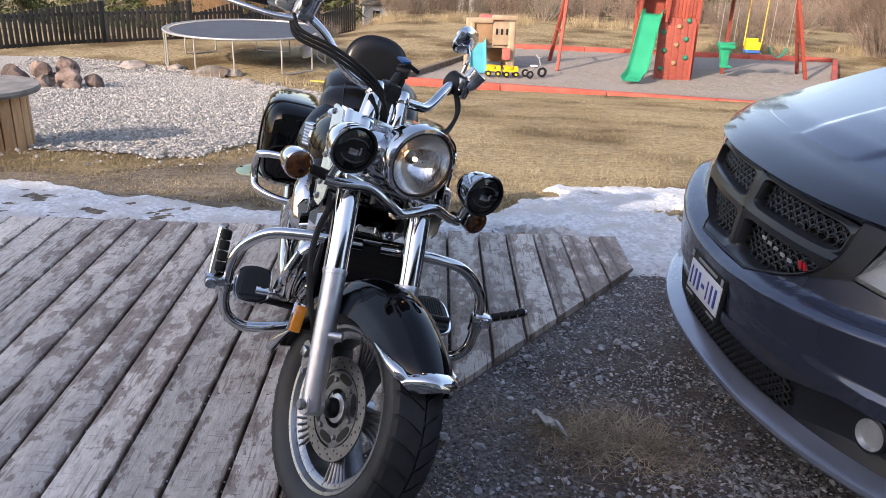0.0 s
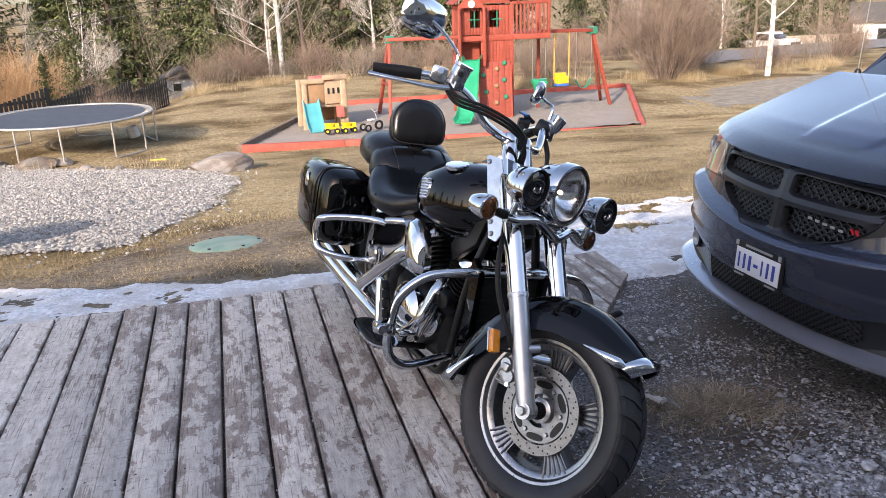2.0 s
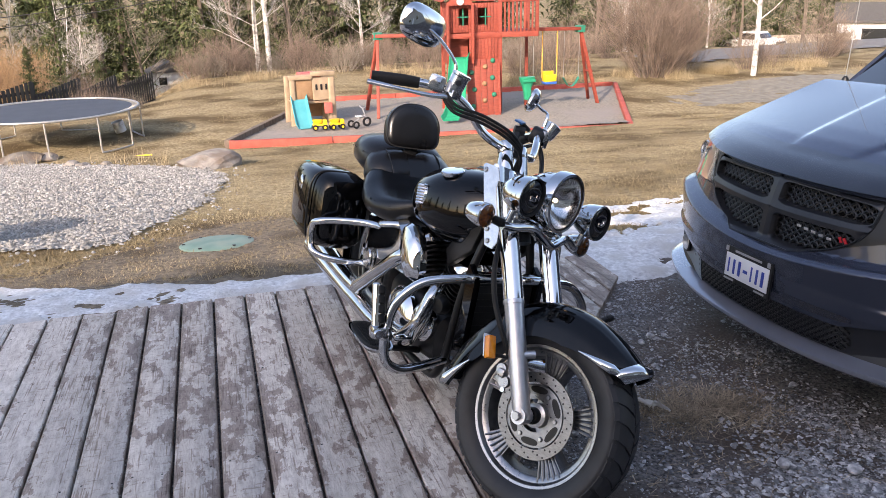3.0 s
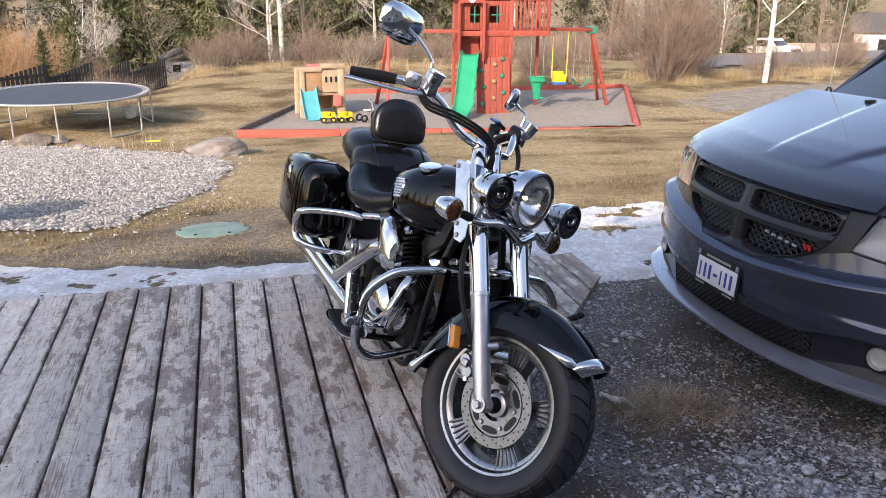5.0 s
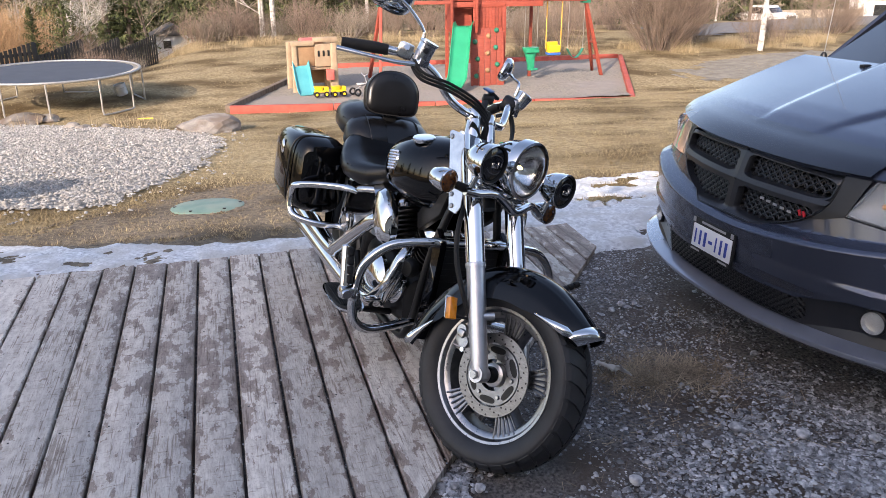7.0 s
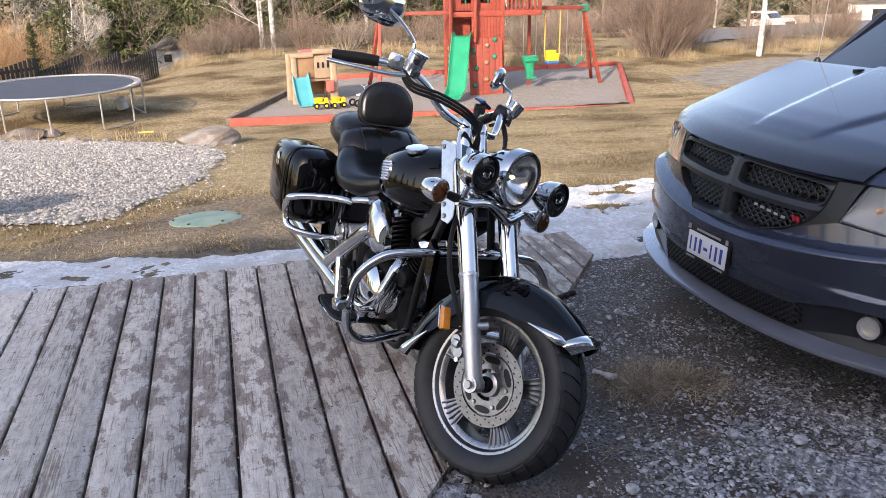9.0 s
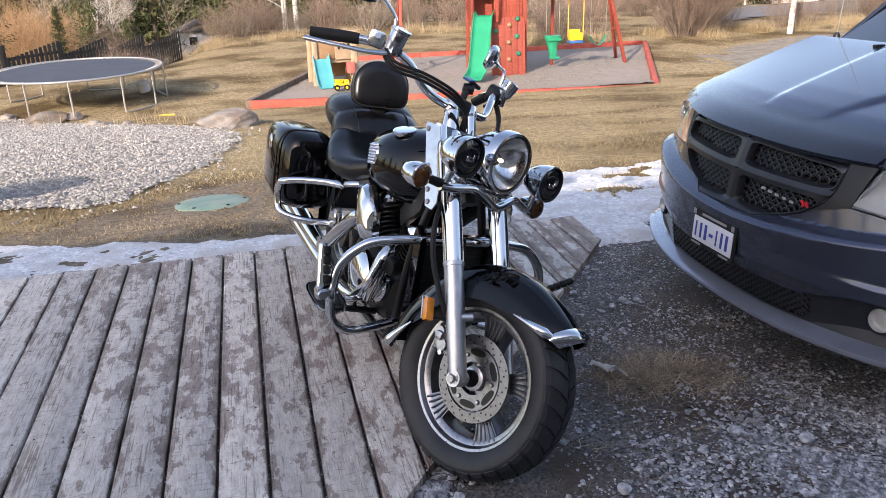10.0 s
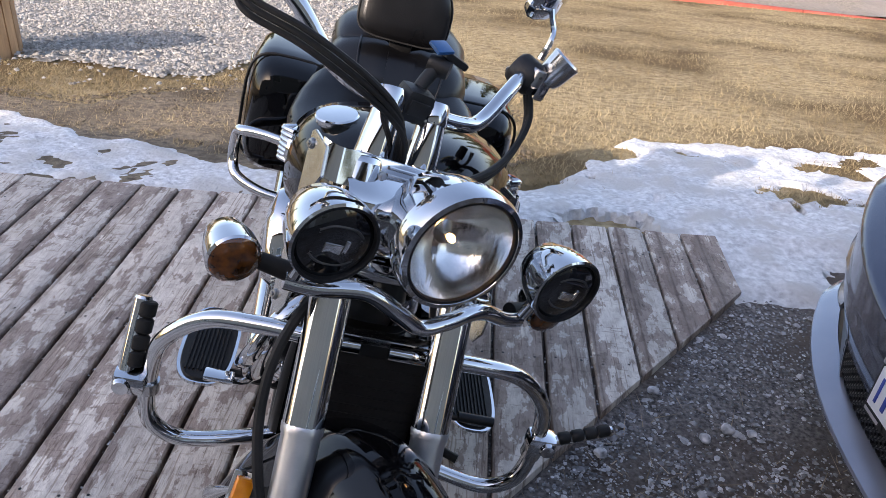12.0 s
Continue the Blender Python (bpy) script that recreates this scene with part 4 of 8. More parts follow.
bar_pts = [(-0.345, -0.25, 0.862), (-0.33, -0.2, 0.868), (-0.315, -0.12, 0.885), (-0.30, -0.05, 0.862), (-0.296, 0, 0.845), (-0.30, 0.05, 0.862), (-0.315, 0.12, 0.885), (-0.33, 0.2, 0.868), (-0.345, 0.25, 0.862)]
spart("light_bar", tube(bar_pts, 0.0155, 12, 6), chrome, bike, "bent chrome lamp bar")
prof = [(-0.452, 1.026), (-0.415, 1.014), (-0.398, 1.0), (-0.39, 0.975), (-0.388, 0.905), (-0.395, 0.872), (-0.44, 0.862)]
spart("nacelle", loft([[(x - 0.02 * abs(y / 0.17) ** 3, y, z - 0.008 * abs(y / 0.17) ** 4) for x, z in prof] for y in np.linspace(-0.17, 0.17, 13)]), chrome, bike, "chrome casing behind headlight and fog lamps", smooth=55)


# screen brackets: a tall plate along each fork, its top bent round into a band above the lamp
def on_fork(z, d=0.0):
    return (-0.405 - 0.5 * (z - 0.792) + d, z)


for side in (-1, 1):
    outline = [on_fork(0.775, -0.014), on_fork(0.772, 0.02), on_fork(0.8, 0.045), on_fork(0.845, 0.056), on_fork(0.878, 0.046), on_fork(0.95, 0.044), on_fork(0.985, 0.05), on_fork(1.0, 0.062), on_fork(1.042, 0.058), on_fork(1.042, 0.0), on_fork(1.034, -0.012)]
    pl = prism(outline, "y", side * 0.213 - 0.003, side * 0.213 + 0.003, 0.0012)
    br = spart("screen_bracket", pl, dull_chrome, bike, "polished screen bracket plate")
    for z in (0.792, 0.83, 0.902, 1.02):
        x, z = on_fork(z)
        spart("bolt", lathe([(0, 0.008), (0.004, 0.008), (0.0042, 0.0055), (0.0075, 0.005), (0.0095, 0.002), (0.0095, 0)], 14, m=aim((x, side * 0.216, z), (0, side, 0))), steel, br)


def band_at(y, t):
    """Along the band from side to side; t from its lower to its upper edge."""
    k = max(0.0, (abs(y) - 0.185) / 0.03)
    x = -0.442 - 0.022 * (1 - math.sqrt(max(0.0, 1 - k * k)))
    return Vector((x - 0.026 * t, y, 0.998 + 0.052 * t))


ys = [math.copysign(0.185 + 0.03 * math.sin(radians(a)), sg) for sg, a_ in ((-1, (90, 70, 50, 30, 12, 0)), (1, (0, 12, 30, 50, 70, 90))) for a in a_]
back = Vector((-0.005, 0, -0.0022))
band = spart("bracket_band", loft([[band_at(y, 0), band_at(y, 1), band_at(y, 1) + back, band_at(y, 0) + back] for y in ys]), chrome, bike, "chrome cross band with grooved middle")
for t in (0.16, 0.38, 0.6, 0.82):
    spart("band_rib", tube([band_at(-0.098, t) + Vector((0.001, 0, 0)), band_at(0.098, t) + Vector((0.001, 0, 0))], 0.0034, 8, 1), dull_chrome, band)
for y in (-0.135, -0.108, 0.108, 0.135):
    spart("bolt", lathe([(0, 0.007), (0.004, 0.007), (0.0042, 0.005), (0.008, 0.0045), (0.0095, 0.002), (0.0095, 0)], 14, m=aim(band_at(y, 0.5), (0.9, 0, 0.42))), steel, band)

# handlebar
for side in (-1, 1):
    spart("riser", merged(tube([(-0.515, side * 0.052 - 0.05, 1.0), (-0.535, side * 0.05 - 0.05, 1.06), (-0.555, side * 0.048 - 0.05, 1.115)], [0.034, 0.03, 0.024], 20, 3), lathe([(0.028, 0), (0.03, 0.006), (0.03, 0.032), (0.027, 0.04), (0.015, 0.043), (0, 0.043)], 20, m=aim((-0.552, side * 0.048 - 0.05, 1.103), AXIS))), chrome, bike)
hb = [(-0.85, -0.53, 1.185), (-0.76, -0.44, 1.215), (-0.69, -0.365, 1.225), (-0.64, -0.29, 1.2), (-0.60, -0.21, 1.14), (-0.57, -0.14, 1.12), (-0.56, -0.05, 1.12), (-0.565, 0.06, 1.12), (-0.588, 0.12, 1.132), (-0.635, 0.18, 1.19), (-0.69, 0.235, 1.225), (-0.78, 0.295, 1.215), (-0.88, 0.36, 1.185)]
handlebar = spart("handlebar", tube(hb, 0.0155, 14, 8), chrome, bike, "wide swept chrome handlebar")
for side in (-1, 1):
    s = side * (1.0 if side < 0 else 0.65)
    spart("grip", tube([(-0.755, s * 0.435, 1.216), (-0.80, s * 0.48, 1.203), (-0.868, s * 0.55, 1.18)], [0.019, 0.021, 0.018], 14, 4), rubber, handlebar, "black rubber grip")
    if s > 0:
        spart("control_housing", lathe([(0.0, -0.03), (0.03, -0.028), (0.036, -0.02), (0.036, 0.02), (0.03, 0.03), (0.0, 0.032)], 20, m=aim((-0.69, s * 0.375, 1.228), (0.55, 0.35, -0.1))), black_plastic, handlebar, "black round switch housing")
    else:
        spart("control_housing", merged(box(-0.715, -0.395, 1.236, 0.06, 0.058, 0.056, 0.016, rot=(0, 0, 45)), lathe([(0.0, 0.034), (0.009, 0.034), (0.012, 0.03), (0.012, 0.02)], 14, m=aim((-0.715, -0.395, 1.236), (0.7, -0.6, 0.3)))), dull_chrome, handlebar, "silver switch housing")
        cup = spart("reservoir", merged(lathe([(0.0, -0.034), (0.024, -0.034), (0.031, -0.026), (0.031, 0.022), (0.035, 0.026), (0.035, 0.034), (0.0, 0.036)], 28, m=aim((-0.655, -0.362, 1.262), (0.25, -0.05, 1))), box(-0.66, -0.36, 1.222, 0.045, 0.05, 0.035, 0.01)), dull_chrome, handlebar, "silver brake fluid cup")
        spart("cup_window", lathe([(0.0, 0.006), (0.009, 0.005), (0.011, 0)], 16, m=aim((-0.632, -0.382, 1.258), (0.75, -0.65, 0.1))), black_plastic, cup)
    if s > 0:
        spart("reservoir", merged(lathe([(0.0, -0.03), (0.024, -0.03), (0.03, -0.015), (0.033, 0.02), (0.035, 0.03), (0.03, 0.034), (0.0, 0.034)], 24, m=aim((-0.675, 0.295, 1.262), (0.15, 0.25, 1))), box(-0.68, 0.285, 1.215, 0.03, 0.03, 0.05, 0.008)), dull_chrome, handlebar, "silver fluid reservoir cup")
    lz = 0.03 if s < 0 else 0.0
    spart("lever", tube([(-0.655, s * 0.375, 1.225 - lz * 0.6), (-0.69, s * 0.44, 1.215 - lz), (-0.75, s * 0.515, 1.2 - lz), (-0.835, s * 0.59, 1.178 - lz * 0.8)], [0.012, 0.009, 0.0078, 0.01], 10, 5, flat=0.7), dull_chrome, handlebar, "metal hand lever")
    spart("lever_pivot", lathe([(0, 0.014), (0.014, 0.014), (0.016, 0.01), (0.016, -0.02)], 14, m=aim((-0.66, s * 0.38, 1.24), (0, 0, 1))), steel, handlebar)
    mir = spart("mirror", tube([(-0.675, s * 0.375, 1.27), (-0.68, s * 0.378, 1.32), (-0.74, s * 0.42, 1.375 if s < 0 else 1.34), (-0.79, s * 0.45, 1.40 if s < 0 else 1.36)], [0.008, 0.006, 0.006, 0.008], 8, 4), chrome, bike, "chrome mirror on a thin stem")
    c = Vector((-0.80, s * 0.455, 1.405 if s < 0 else 1.365))
    MM = aim(c, Vector((0.94, -0.05, -0.05)) if s < 0 else Vector((0.8, 0.6, -0.15))) @ Matrix.Scale(1.0 if s < 0 else 0.8, 4)
    shell = loft([[MM @ Vector(p) for p in oval(0, 0, h, a, b, 28, 3.0, "z")] for h, a, b in ((-0.03, 0.094, 0.058), (-0.018, 0.1, 0.064), (0.0, 0.094, 0.06), (0.016, 0.07, 0.042), (0.024, 0.03, 0.018))])
    spart("mirror_shell", shell, chrome, mir, "chrome mirror shell")
    spart("mirror_glass", loft([[MM @ Vector(p) for p in oval(0, 0, h, 0.09, 0.055, 28, 3.0, "z")] for h in (-0.034, -0.031)]), chrome, mir)
# cables from the right control down to the headstock
for k, dz in enumerate((0.0, 0.012, 0.024)):
    spart("cable", tube([(-0.665, -0.385, 1.215 - dz), (-0.615, -0.37, 1.185 - dz), (-0.545, -0.29, 1.185 - dz), (-0.485, -0.19, 1.165 - dz), (-0.48, -0.115 + 0.008 * k, 1.125 - dz), (-0.51, -0.07 + 0.012 * k, 1.06 - dz), (-0.53, -0.03, 0.97)], 0.0058, 8, 7), rubber, handlebar)
    spart("cable", tube([(-0.685, 0.265, 1.205 - dz * 0.4), (-0.655, 0.285, 1.15 - dz * 0.5), (-0.61, 0.25, 1.09 - dz * 0.6), (-0.55, 0.17, 1.05 - dz * 0.6), (-0.5, 0.06, 1.02 - dz)], 0.0075, 8, 7), rubber, handlebar)
spart("phone_mount", merged(box(-0.565, -0.05, 1.128, 0.055, 0.06, 0.062, 0.016), box(-0.563, -0.05, 1.128, 0.06, 0.045, 0.03, 0.008), tube([(-0.575, -0.045, 1.155), (-0.582, -0.035, 1.18), (-0.588, -0.02, 1.205)], 0.013, 12, 3), lathe([(0.0, -0.022), (0.017, -0.02), (0.02, 0.0), (0.017, 0.02), (0, 0.022)], 16, m=aim((-0.587, -0.022, 1.2), (0.6, 0.7, 0.1))), box(-0.585, 0.0, 1.222, 0.022, 0.055, 0.014, 0.005, rot=(-12, 0, 0))), black_plastic, bike, "black accessory holder on the bar")
spart("mount_cap", box(-0.588, -0.035, 1.232, 0.034, 0.036, 0.008, 0.0035, rot=(16, 10, 15)), blue_plastic, bike, "blue flip cap")

# tank
rings = []
for x, hw, zl, zh, p in ((-0.52, 0.05, 0.81, 0.94, 2.2), (-0.57, 0.12, 0.75, 0.99, 2.3), (-0.66, 0.2, 0.71, 1.018, 2.4), (-0.78, 0.25, 0.70, 1.018, 2.5), (-0.9, 0.255, 0.71, 1.0, 2.5), (-1.02, 0.215, 0.745, 0.935, 2.4), (-1.12, 0.15, 0.765, 0.885, 2.3), (-1.18, 0.08, 0.785, 0.85, 2.2)):
    rings.append(oval(x, 0, (zl + zh) / 2, hw, (zh - zl) / 2, 36, p))
tank = part("fuel_tank", loft(rings), black_paint, bike, "glossy black teardrop tank")
part("filler_cap", lathe([(0.043, -0.006), (0.046, 0.003), (0.046, 0.009), (0.043, 0.012), (0.026, 0.0132), (0, 0.0135)], 36, m=aim((-0.765, -0.163, 0.991), (0.05, -0.22, 1))), chrome, tank, "chrome filler cap")
part("tank_seam", loft([oval(x, 0, z, w, h, 20, 2.4) for x, z, w, h in ((-0.6, 0.985, 0.006, 0.012), (-0.68, 1.01, 0.007, 0.012), (-0.85, 1.008, 0.007, 0.012), (-1.0, 0.945, 0.006, 0.012))]), black_paint, tank)
for side in (-1, 1):
    bdg = part("tank_badge", lathe([(0.0, 0.012), (0.034, 0.01), (0.042, 0)], 24, m=aim((-0.83, side * 0.245, 0.885), (0.0, side, 0.12))), chrome, tank, "cast fluted chrome badge")
    for k in range(-3, 4):
        part("badge_flute", tube([(-0.863 + 0.003 * abs(k), side * 0.245, 0.883 + 0.0115 * k), (-0.83, side * 0.268, 0.885 + 0.0115 * k), (-0.794 - 0.004 * abs(k), side * 0.243, 0.888 + 0.0115 * k)], 0.0062, 8, 5), chrome, bdg)

# seats
rings = []
for x, hw, zl, zh in ((-1.05, 0.07, 0.775, 0.83), (-1.08, 0.115, 0.735, 0.83), (-1.13, 0.17, 0.695, 0.815), (-1.2, 0.235, 0.66, 0.8), (-1.28, 0.275, 0.645, 0.795), (-1.37, 0.29, 0.645, 0.805), (-1.45, 0.28, 0.655, 0.835), (-1.52, 0.255, 0.68, 0.87), (-1.57, 0.22, 0.70, 0.885), (-1.6, 0.16, 0.73, 0.86)):
    rings.append([(p[0], p[1], p[2] - 0.012 * max(0.0, 1 - (p[1] / max(hw, 0.01)) ** 2) ** 2 * (1 if p[2] > (zl + zh) / 2 else 0)) for p in oval(x, 0, (zl + zh) / 2, hw, (zh - zl) / 2, 40, 2.7)])
seat = part("seat", loft(rings), leather, bike, "studded black leather saddle", smooth=60)
for side in (-1, 1):
    for k in range(9):
        x = -1.2 - 0.032 * k
        hw = float(np.interp(-x, [1.12, 1.2, 1.32, 1.45], [0.16, 0.235, 0.285, 0.28]))
        part("stud", lathe([(0, 0.003), (0.004, 0.002), (0.005, 0)], 6, m=aim((x, side * hw * 0.985, 0.745), (0, side, 0.4))), black_metal, seat)
# the step behind the saddle, with piped edges and a gathered middle
rings = []
for x, hw, zl, zh in ((-1.485, 0.12, 0.74, 0.845), (-1.5, 0.165, 0.72, 0.875), (-1.53, 0.2, 0.71, 0.905), (-1.58, 0.222, 0.71, 0.932), (-1.64, 0.222, 0.72, 0.948), (-1.69, 0.19, 0.74, 0.94)):
    rings.append([(p[0], p[1], p[2] - 0.012 * math.exp(-(p[1] / 0.03) ** 2)) for p in oval(x, 0, (zl + zh) / 2, hw, (zh - zl) / 2, 44, 2.8)])
step_pad = part("lumbar_step", loft(rings), leather, bike, "raised black leather step behind the saddle", smooth=60)
for y in (-0.135, 0.135):
    part("step_piping", tube([(-1.49, y * 0.9, 0.84), (-1.52, y * 0.95, 0.885), (-1.57, y * 0.97, 0.921), (-1.64, y * 0.95, 0.938)], 0.0035, 8, 5), leather, step_pad)
part("step_strap", sheet(lambda u, v: (-1.478 - 0.09 * u, (v - 0.5) * 0.085, 0.83 + 0.088 * math.sin(u * 1.45) + 0.004), 8, 4, 0.004), leather, step_pad)
rings = []
for x, hw, zl, zh in ((-1.6, 0.17, 0.79, 0.93), (-1.64, 0.2, 0.78, 0.96), (-1.76, 0.218, 0.78, 0.985), (-1.9, 0.198, 0.79, 0.978), (-2.02, 0.125, 0.80, 0.93), (-2.06, 0.08, 0.82, 0.9)):
    rings.append(oval(x, 0, (zl + zh) / 2, hw, (zh - zl) / 2, 32, 2.8))
pillion = part("pillion_seat", loft(rings), leather, bike, "black leather pillion pad", smooth=60)
for k in range(7):
    part("stud", lathe([(0, 0.003), (0.004, 0.002), (0.005, 0)], 6, m=aim((-1.68 - 0.04 * k, -0.213 + 0.0005 * k * k, 0.9), (0, -1, 0.5))), black_metal, pillion)
PADM = Matrix.Translation((-1.60, -0.02, 1.052)) @ Matrix.Rotation(radians(-12), 4, "Y")


def pad_edge(k):
    """A round top on a broad, flat foot."""
    out = []
    for i in range(48):
        a = 2 * math.pi * i / 48
        c, s_ = math.cos(a), math.sin(a)
        pw = 2.3 if s_ > 0 else 4.6
        u = math.copysign(abs(c) ** (2 / pw), c) * 0.138
        out.append((u * (1 - 0.05 * max(0.0, s_)) * k, math.copysign(abs(s_) ** (2 / pw), s_) * (0.118 if s_ > 0 else 0.098) * k))
    return out


pad_rings = [[PADM @ Vector((x, u, v)) for u, v in pad_edge(k)] for x, k in ((-0.04, 0.8), (-0.036, 0.93), (-0.02, 0.995), (0.0, 1.0), (0.02, 0.99), (0.034, 0.94), (0.042, 0.82), (0.046, 0.5))]
pad = part("backrest", loft(pad_rings), leather, bike, "padded black rider backrest", smooth=60)
part("backrest_piping", tube([PADM @ Vector((0.024, u, v)) for u, v in pad_edge(0.992) + pad_edge(0.992)[:1]], 0.0028, 6, 1, cap=False), piping, pad, "pale piping")
part("backrest_post", box(-1.605, -0.01, 0.9, 0.02, 0.07, 0.12, 0.006), black_metal, pad)

# rear end
rw = make_wheel(bike, Matrix.Translation((-1.76, 0, 0.318)) @ Matrix.Rotation(radians(90), 4, "X"), 0.318, 0.082, 0.21, front=False)
rear = sheet(lambda u, v: (-1.76 + (0.37 - 0.07 * abs(v * 2 - 1) ** 3) * math.cos(radians(35 + 165 * u)), (v * 2 - 1) * 0.12, 0.318 + (0.37 - 0.07 * abs(v * 2 - 1) ** 3) * math.sin(radians(35 + 165 * u))), 26, 14, 0.003)
part("rear_fender", rear, black_paint, bike, "black rear fender")
for side in (-1, 1):
    rings = []
    for x, y0, y1, zl, zh in ((-1.60, 0.21, 0.37, 0.5, 0.73), (-1.612, 0.185, 0.405, 0.455, 0.775), (-1.65, 0.175, 0.43, 0.43, 0.8), (-1.8, 0.18, 0.458, 0.425, 0.805), (-1.98, 0.195, 0.46, 0.43, 0.80), (-2.1, 0.2, 0.44, 0.445, 0.785), (-2.16, 0.22, 0.4, 0.48, 0.74), (-2.18, 0.25, 0.35, 0.54, 0.68)):
        rings.append([(x, side * abs(p[1]), p[2] - 0.02) for p in oval(x, (y0 + y1) / 2, (zl + zh) / 2, (y1 - y0) / 2, (zh - zl) / 2, 32, 4.0)])
    bag = part("saddlebag", loft(rings), black_paint, bike, "glossy black hard saddlebag")
    rim_pts = [(-1.72, side * abs(p[1]), p[2]) for p in oval(-1.72, 0.3185, 0.593, 0.1365, 0.19, 32, 4.0)]
    part("bag_seam", tube(rim_pts + rim_pts[:1], 0.0055, 6, 1, cap=False), black_metal, bag)
    part("bag_reflector", lathe([(0, 0.008), (0.022, 0.006), (0.03, 0)], 18, m=Matrix.Translation((-1.87, side * 0.458, 0.69)) @ Matrix.Rotation(radians(-90 * side), 4, "X") @ Matrix.Diagonal((0.9, 1.3, 1, 1))), chrome, bag)
    part("bag_latch", box(-1.635, side * 0.37, 0.64, 0.02, 0.03, 0.02, 0.004), black_metal, bag)
    part("bag_guard", tube([(-1.2, side * 0.17, 0.61), (-1.42, side * 0.2, 0.60), (-1.52, side * 0.32, 0.585), (-1.57, side * 0.42, 0.565), (-1.62, side * 0.445, 0.53), (-1.62, side * 0.445, 0.44), (-1.58, side * 0.42, 0.4), (-1.53, side * 0.33, 0.385), (-1.5, side * 0.21, 0.385), (-1.42, side * 0.18, 0.39)], 0.0175, 12, 7), chrome, bike, "chrome saddlebag guard hoop")
    part("shock", merged(tube([(-1.62, side * 0.15, 0.36), (-1.48, side * 0.16, 0.66)], 0.025, 12, 1), tube([(-1.62, side * 0.15, 0.36), (-1.58, side * 0.155, 0.45)], 0.032, 12, 1)), chrome, bike)
    part("footpeg_mount", merged(box(-1.38, side * 0.2, 0.42, 0.03, 0.02, 0.12, 0.008), lathe([(0, 0.012), (0.045, 0.008), (0.05, 0)], 20, m=aim((-1.42, side * 0.215, 0.44), (0, side, 0)))), dull_chrome, bike)

# engine: v-twin with finned barrels
engine = part("crankcase", loft([oval(x, 0, z, w, h, 24, 3.2) for x, z, w, h in ((-0.66, 0.3, 0.1, 0.08), (-0.7, 0.31, 0.15, 0.12), (-0.9, 0.31, 0.175, 0.14), (-1.1, 0.31, 0.175, 0.135), (-1.25, 0.33, 0.14, 0.11), (-1.3, 0.34, 0.1, 0.07))]), black_metal, bike, "black engine case")
for ang, x0 in ((22, -0.83), (-28, -1.02)):
    B = Matrix.Translation((x0, 0, 0.4)) @ Matrix.Rotation(radians(ang), 4, "Y")
    part("barrel", lathe([(0.062, 0), (0.062, 0.22)], 20, m=B), black_metal, engine)
    for k in range(9):
        part("fin", loft([[B @ Vector(p) for p in oval(0, 0, 0.03 + 0.021 * k + d, 0.095, 0.105, 20, 3.5, "z")] for d in (0, 0.006)]), black_metal, engine)
    part("rocker_cover", loft([[B @ Vector(p) for p in oval(0, 0, h, a, b, 24, 3.0, "z")] for h, a, b in ((0.225, 0.09, 0.1), (0.24, 0.098, 0.108), (0.27, 0.09, 0.1), (0.295, 0.06, 0.07))]), chrome, engine)
for side in (-1, 1):
    part("case_cover", lathe([(0.13, 0), (0.135, 0.02), (0.115, 0.04), (0.06, 0.05), (0, 0.052)], 32, m=aim((-0.98, side * 0.17, 0.33), (0, side, 0)) @ Matrix.Diagonal((1, 0.85, 1, 1))), chrome, engine, "polished case cover")
    part("front_case_cover", lathe([(0.075, 0), (0.078, 0.02), (0.06, 0.035), (0, 0.04)], 28, m=aim((-0.78, side * 0.16, 0.36), (0.2, side, 0.1))), chrome, engine)
    part("side_cover", loft([[(x, side * y, z) for x, y, z in r] for r in ([(-1.06, 0.16, 0.47), (-1.08, 0.16, 0.68), (-1.14, 0.16, 0.71), (-1.55, 0.17, 0.64), (-1.5, 0.17, 0.43)], [(-1.08, 0.2, 0.49), (-1.1, 0.2, 0.66), (-1.15, 0.2, 0.69), (-1.52, 0.2, 0.62), (-1.48, 0.2, 0.45)])]), chrome, bike, "chrome side cover")
    part("frame_tube", tube([(-0.52, side * 0.06, 0.92), (-0.54, side * 0.14, 0.6), (-0.6, side * 0.15, 0.25), (-0.75, side * 0.15, 0.17), (-1.2, side * 0.15, 0.18), (-1.38, side * 0.14, 0.3)], 0.017, 10, 5), black_metal, bike)
    part("head_gusset", prism([(-0.5, 0.86), (-0.56, 0.74), (-0.74, 0.62), (-0.78, 0.68), (-0.7, 0.76)], "y", side * 0.1, side * 0.13, 0.003), black_metal, bike)
# teardrop air cover, right side
part("air_cover", loft([[(-0.875 + p[0] - 0.35 * p[2], -0.2 - d, 0.63 + p[2]) for p in oval(0, 0, 0, a, b, 28, 2.3, "y")] for d, a, b in ((0.0, 0.085, 0.105), (0.03, 0.09, 0.11), (0.055, 0.075, 0.095), (0.07, 0.04, 0.05))]), chrome, engine, "chrome teardrop air cover")
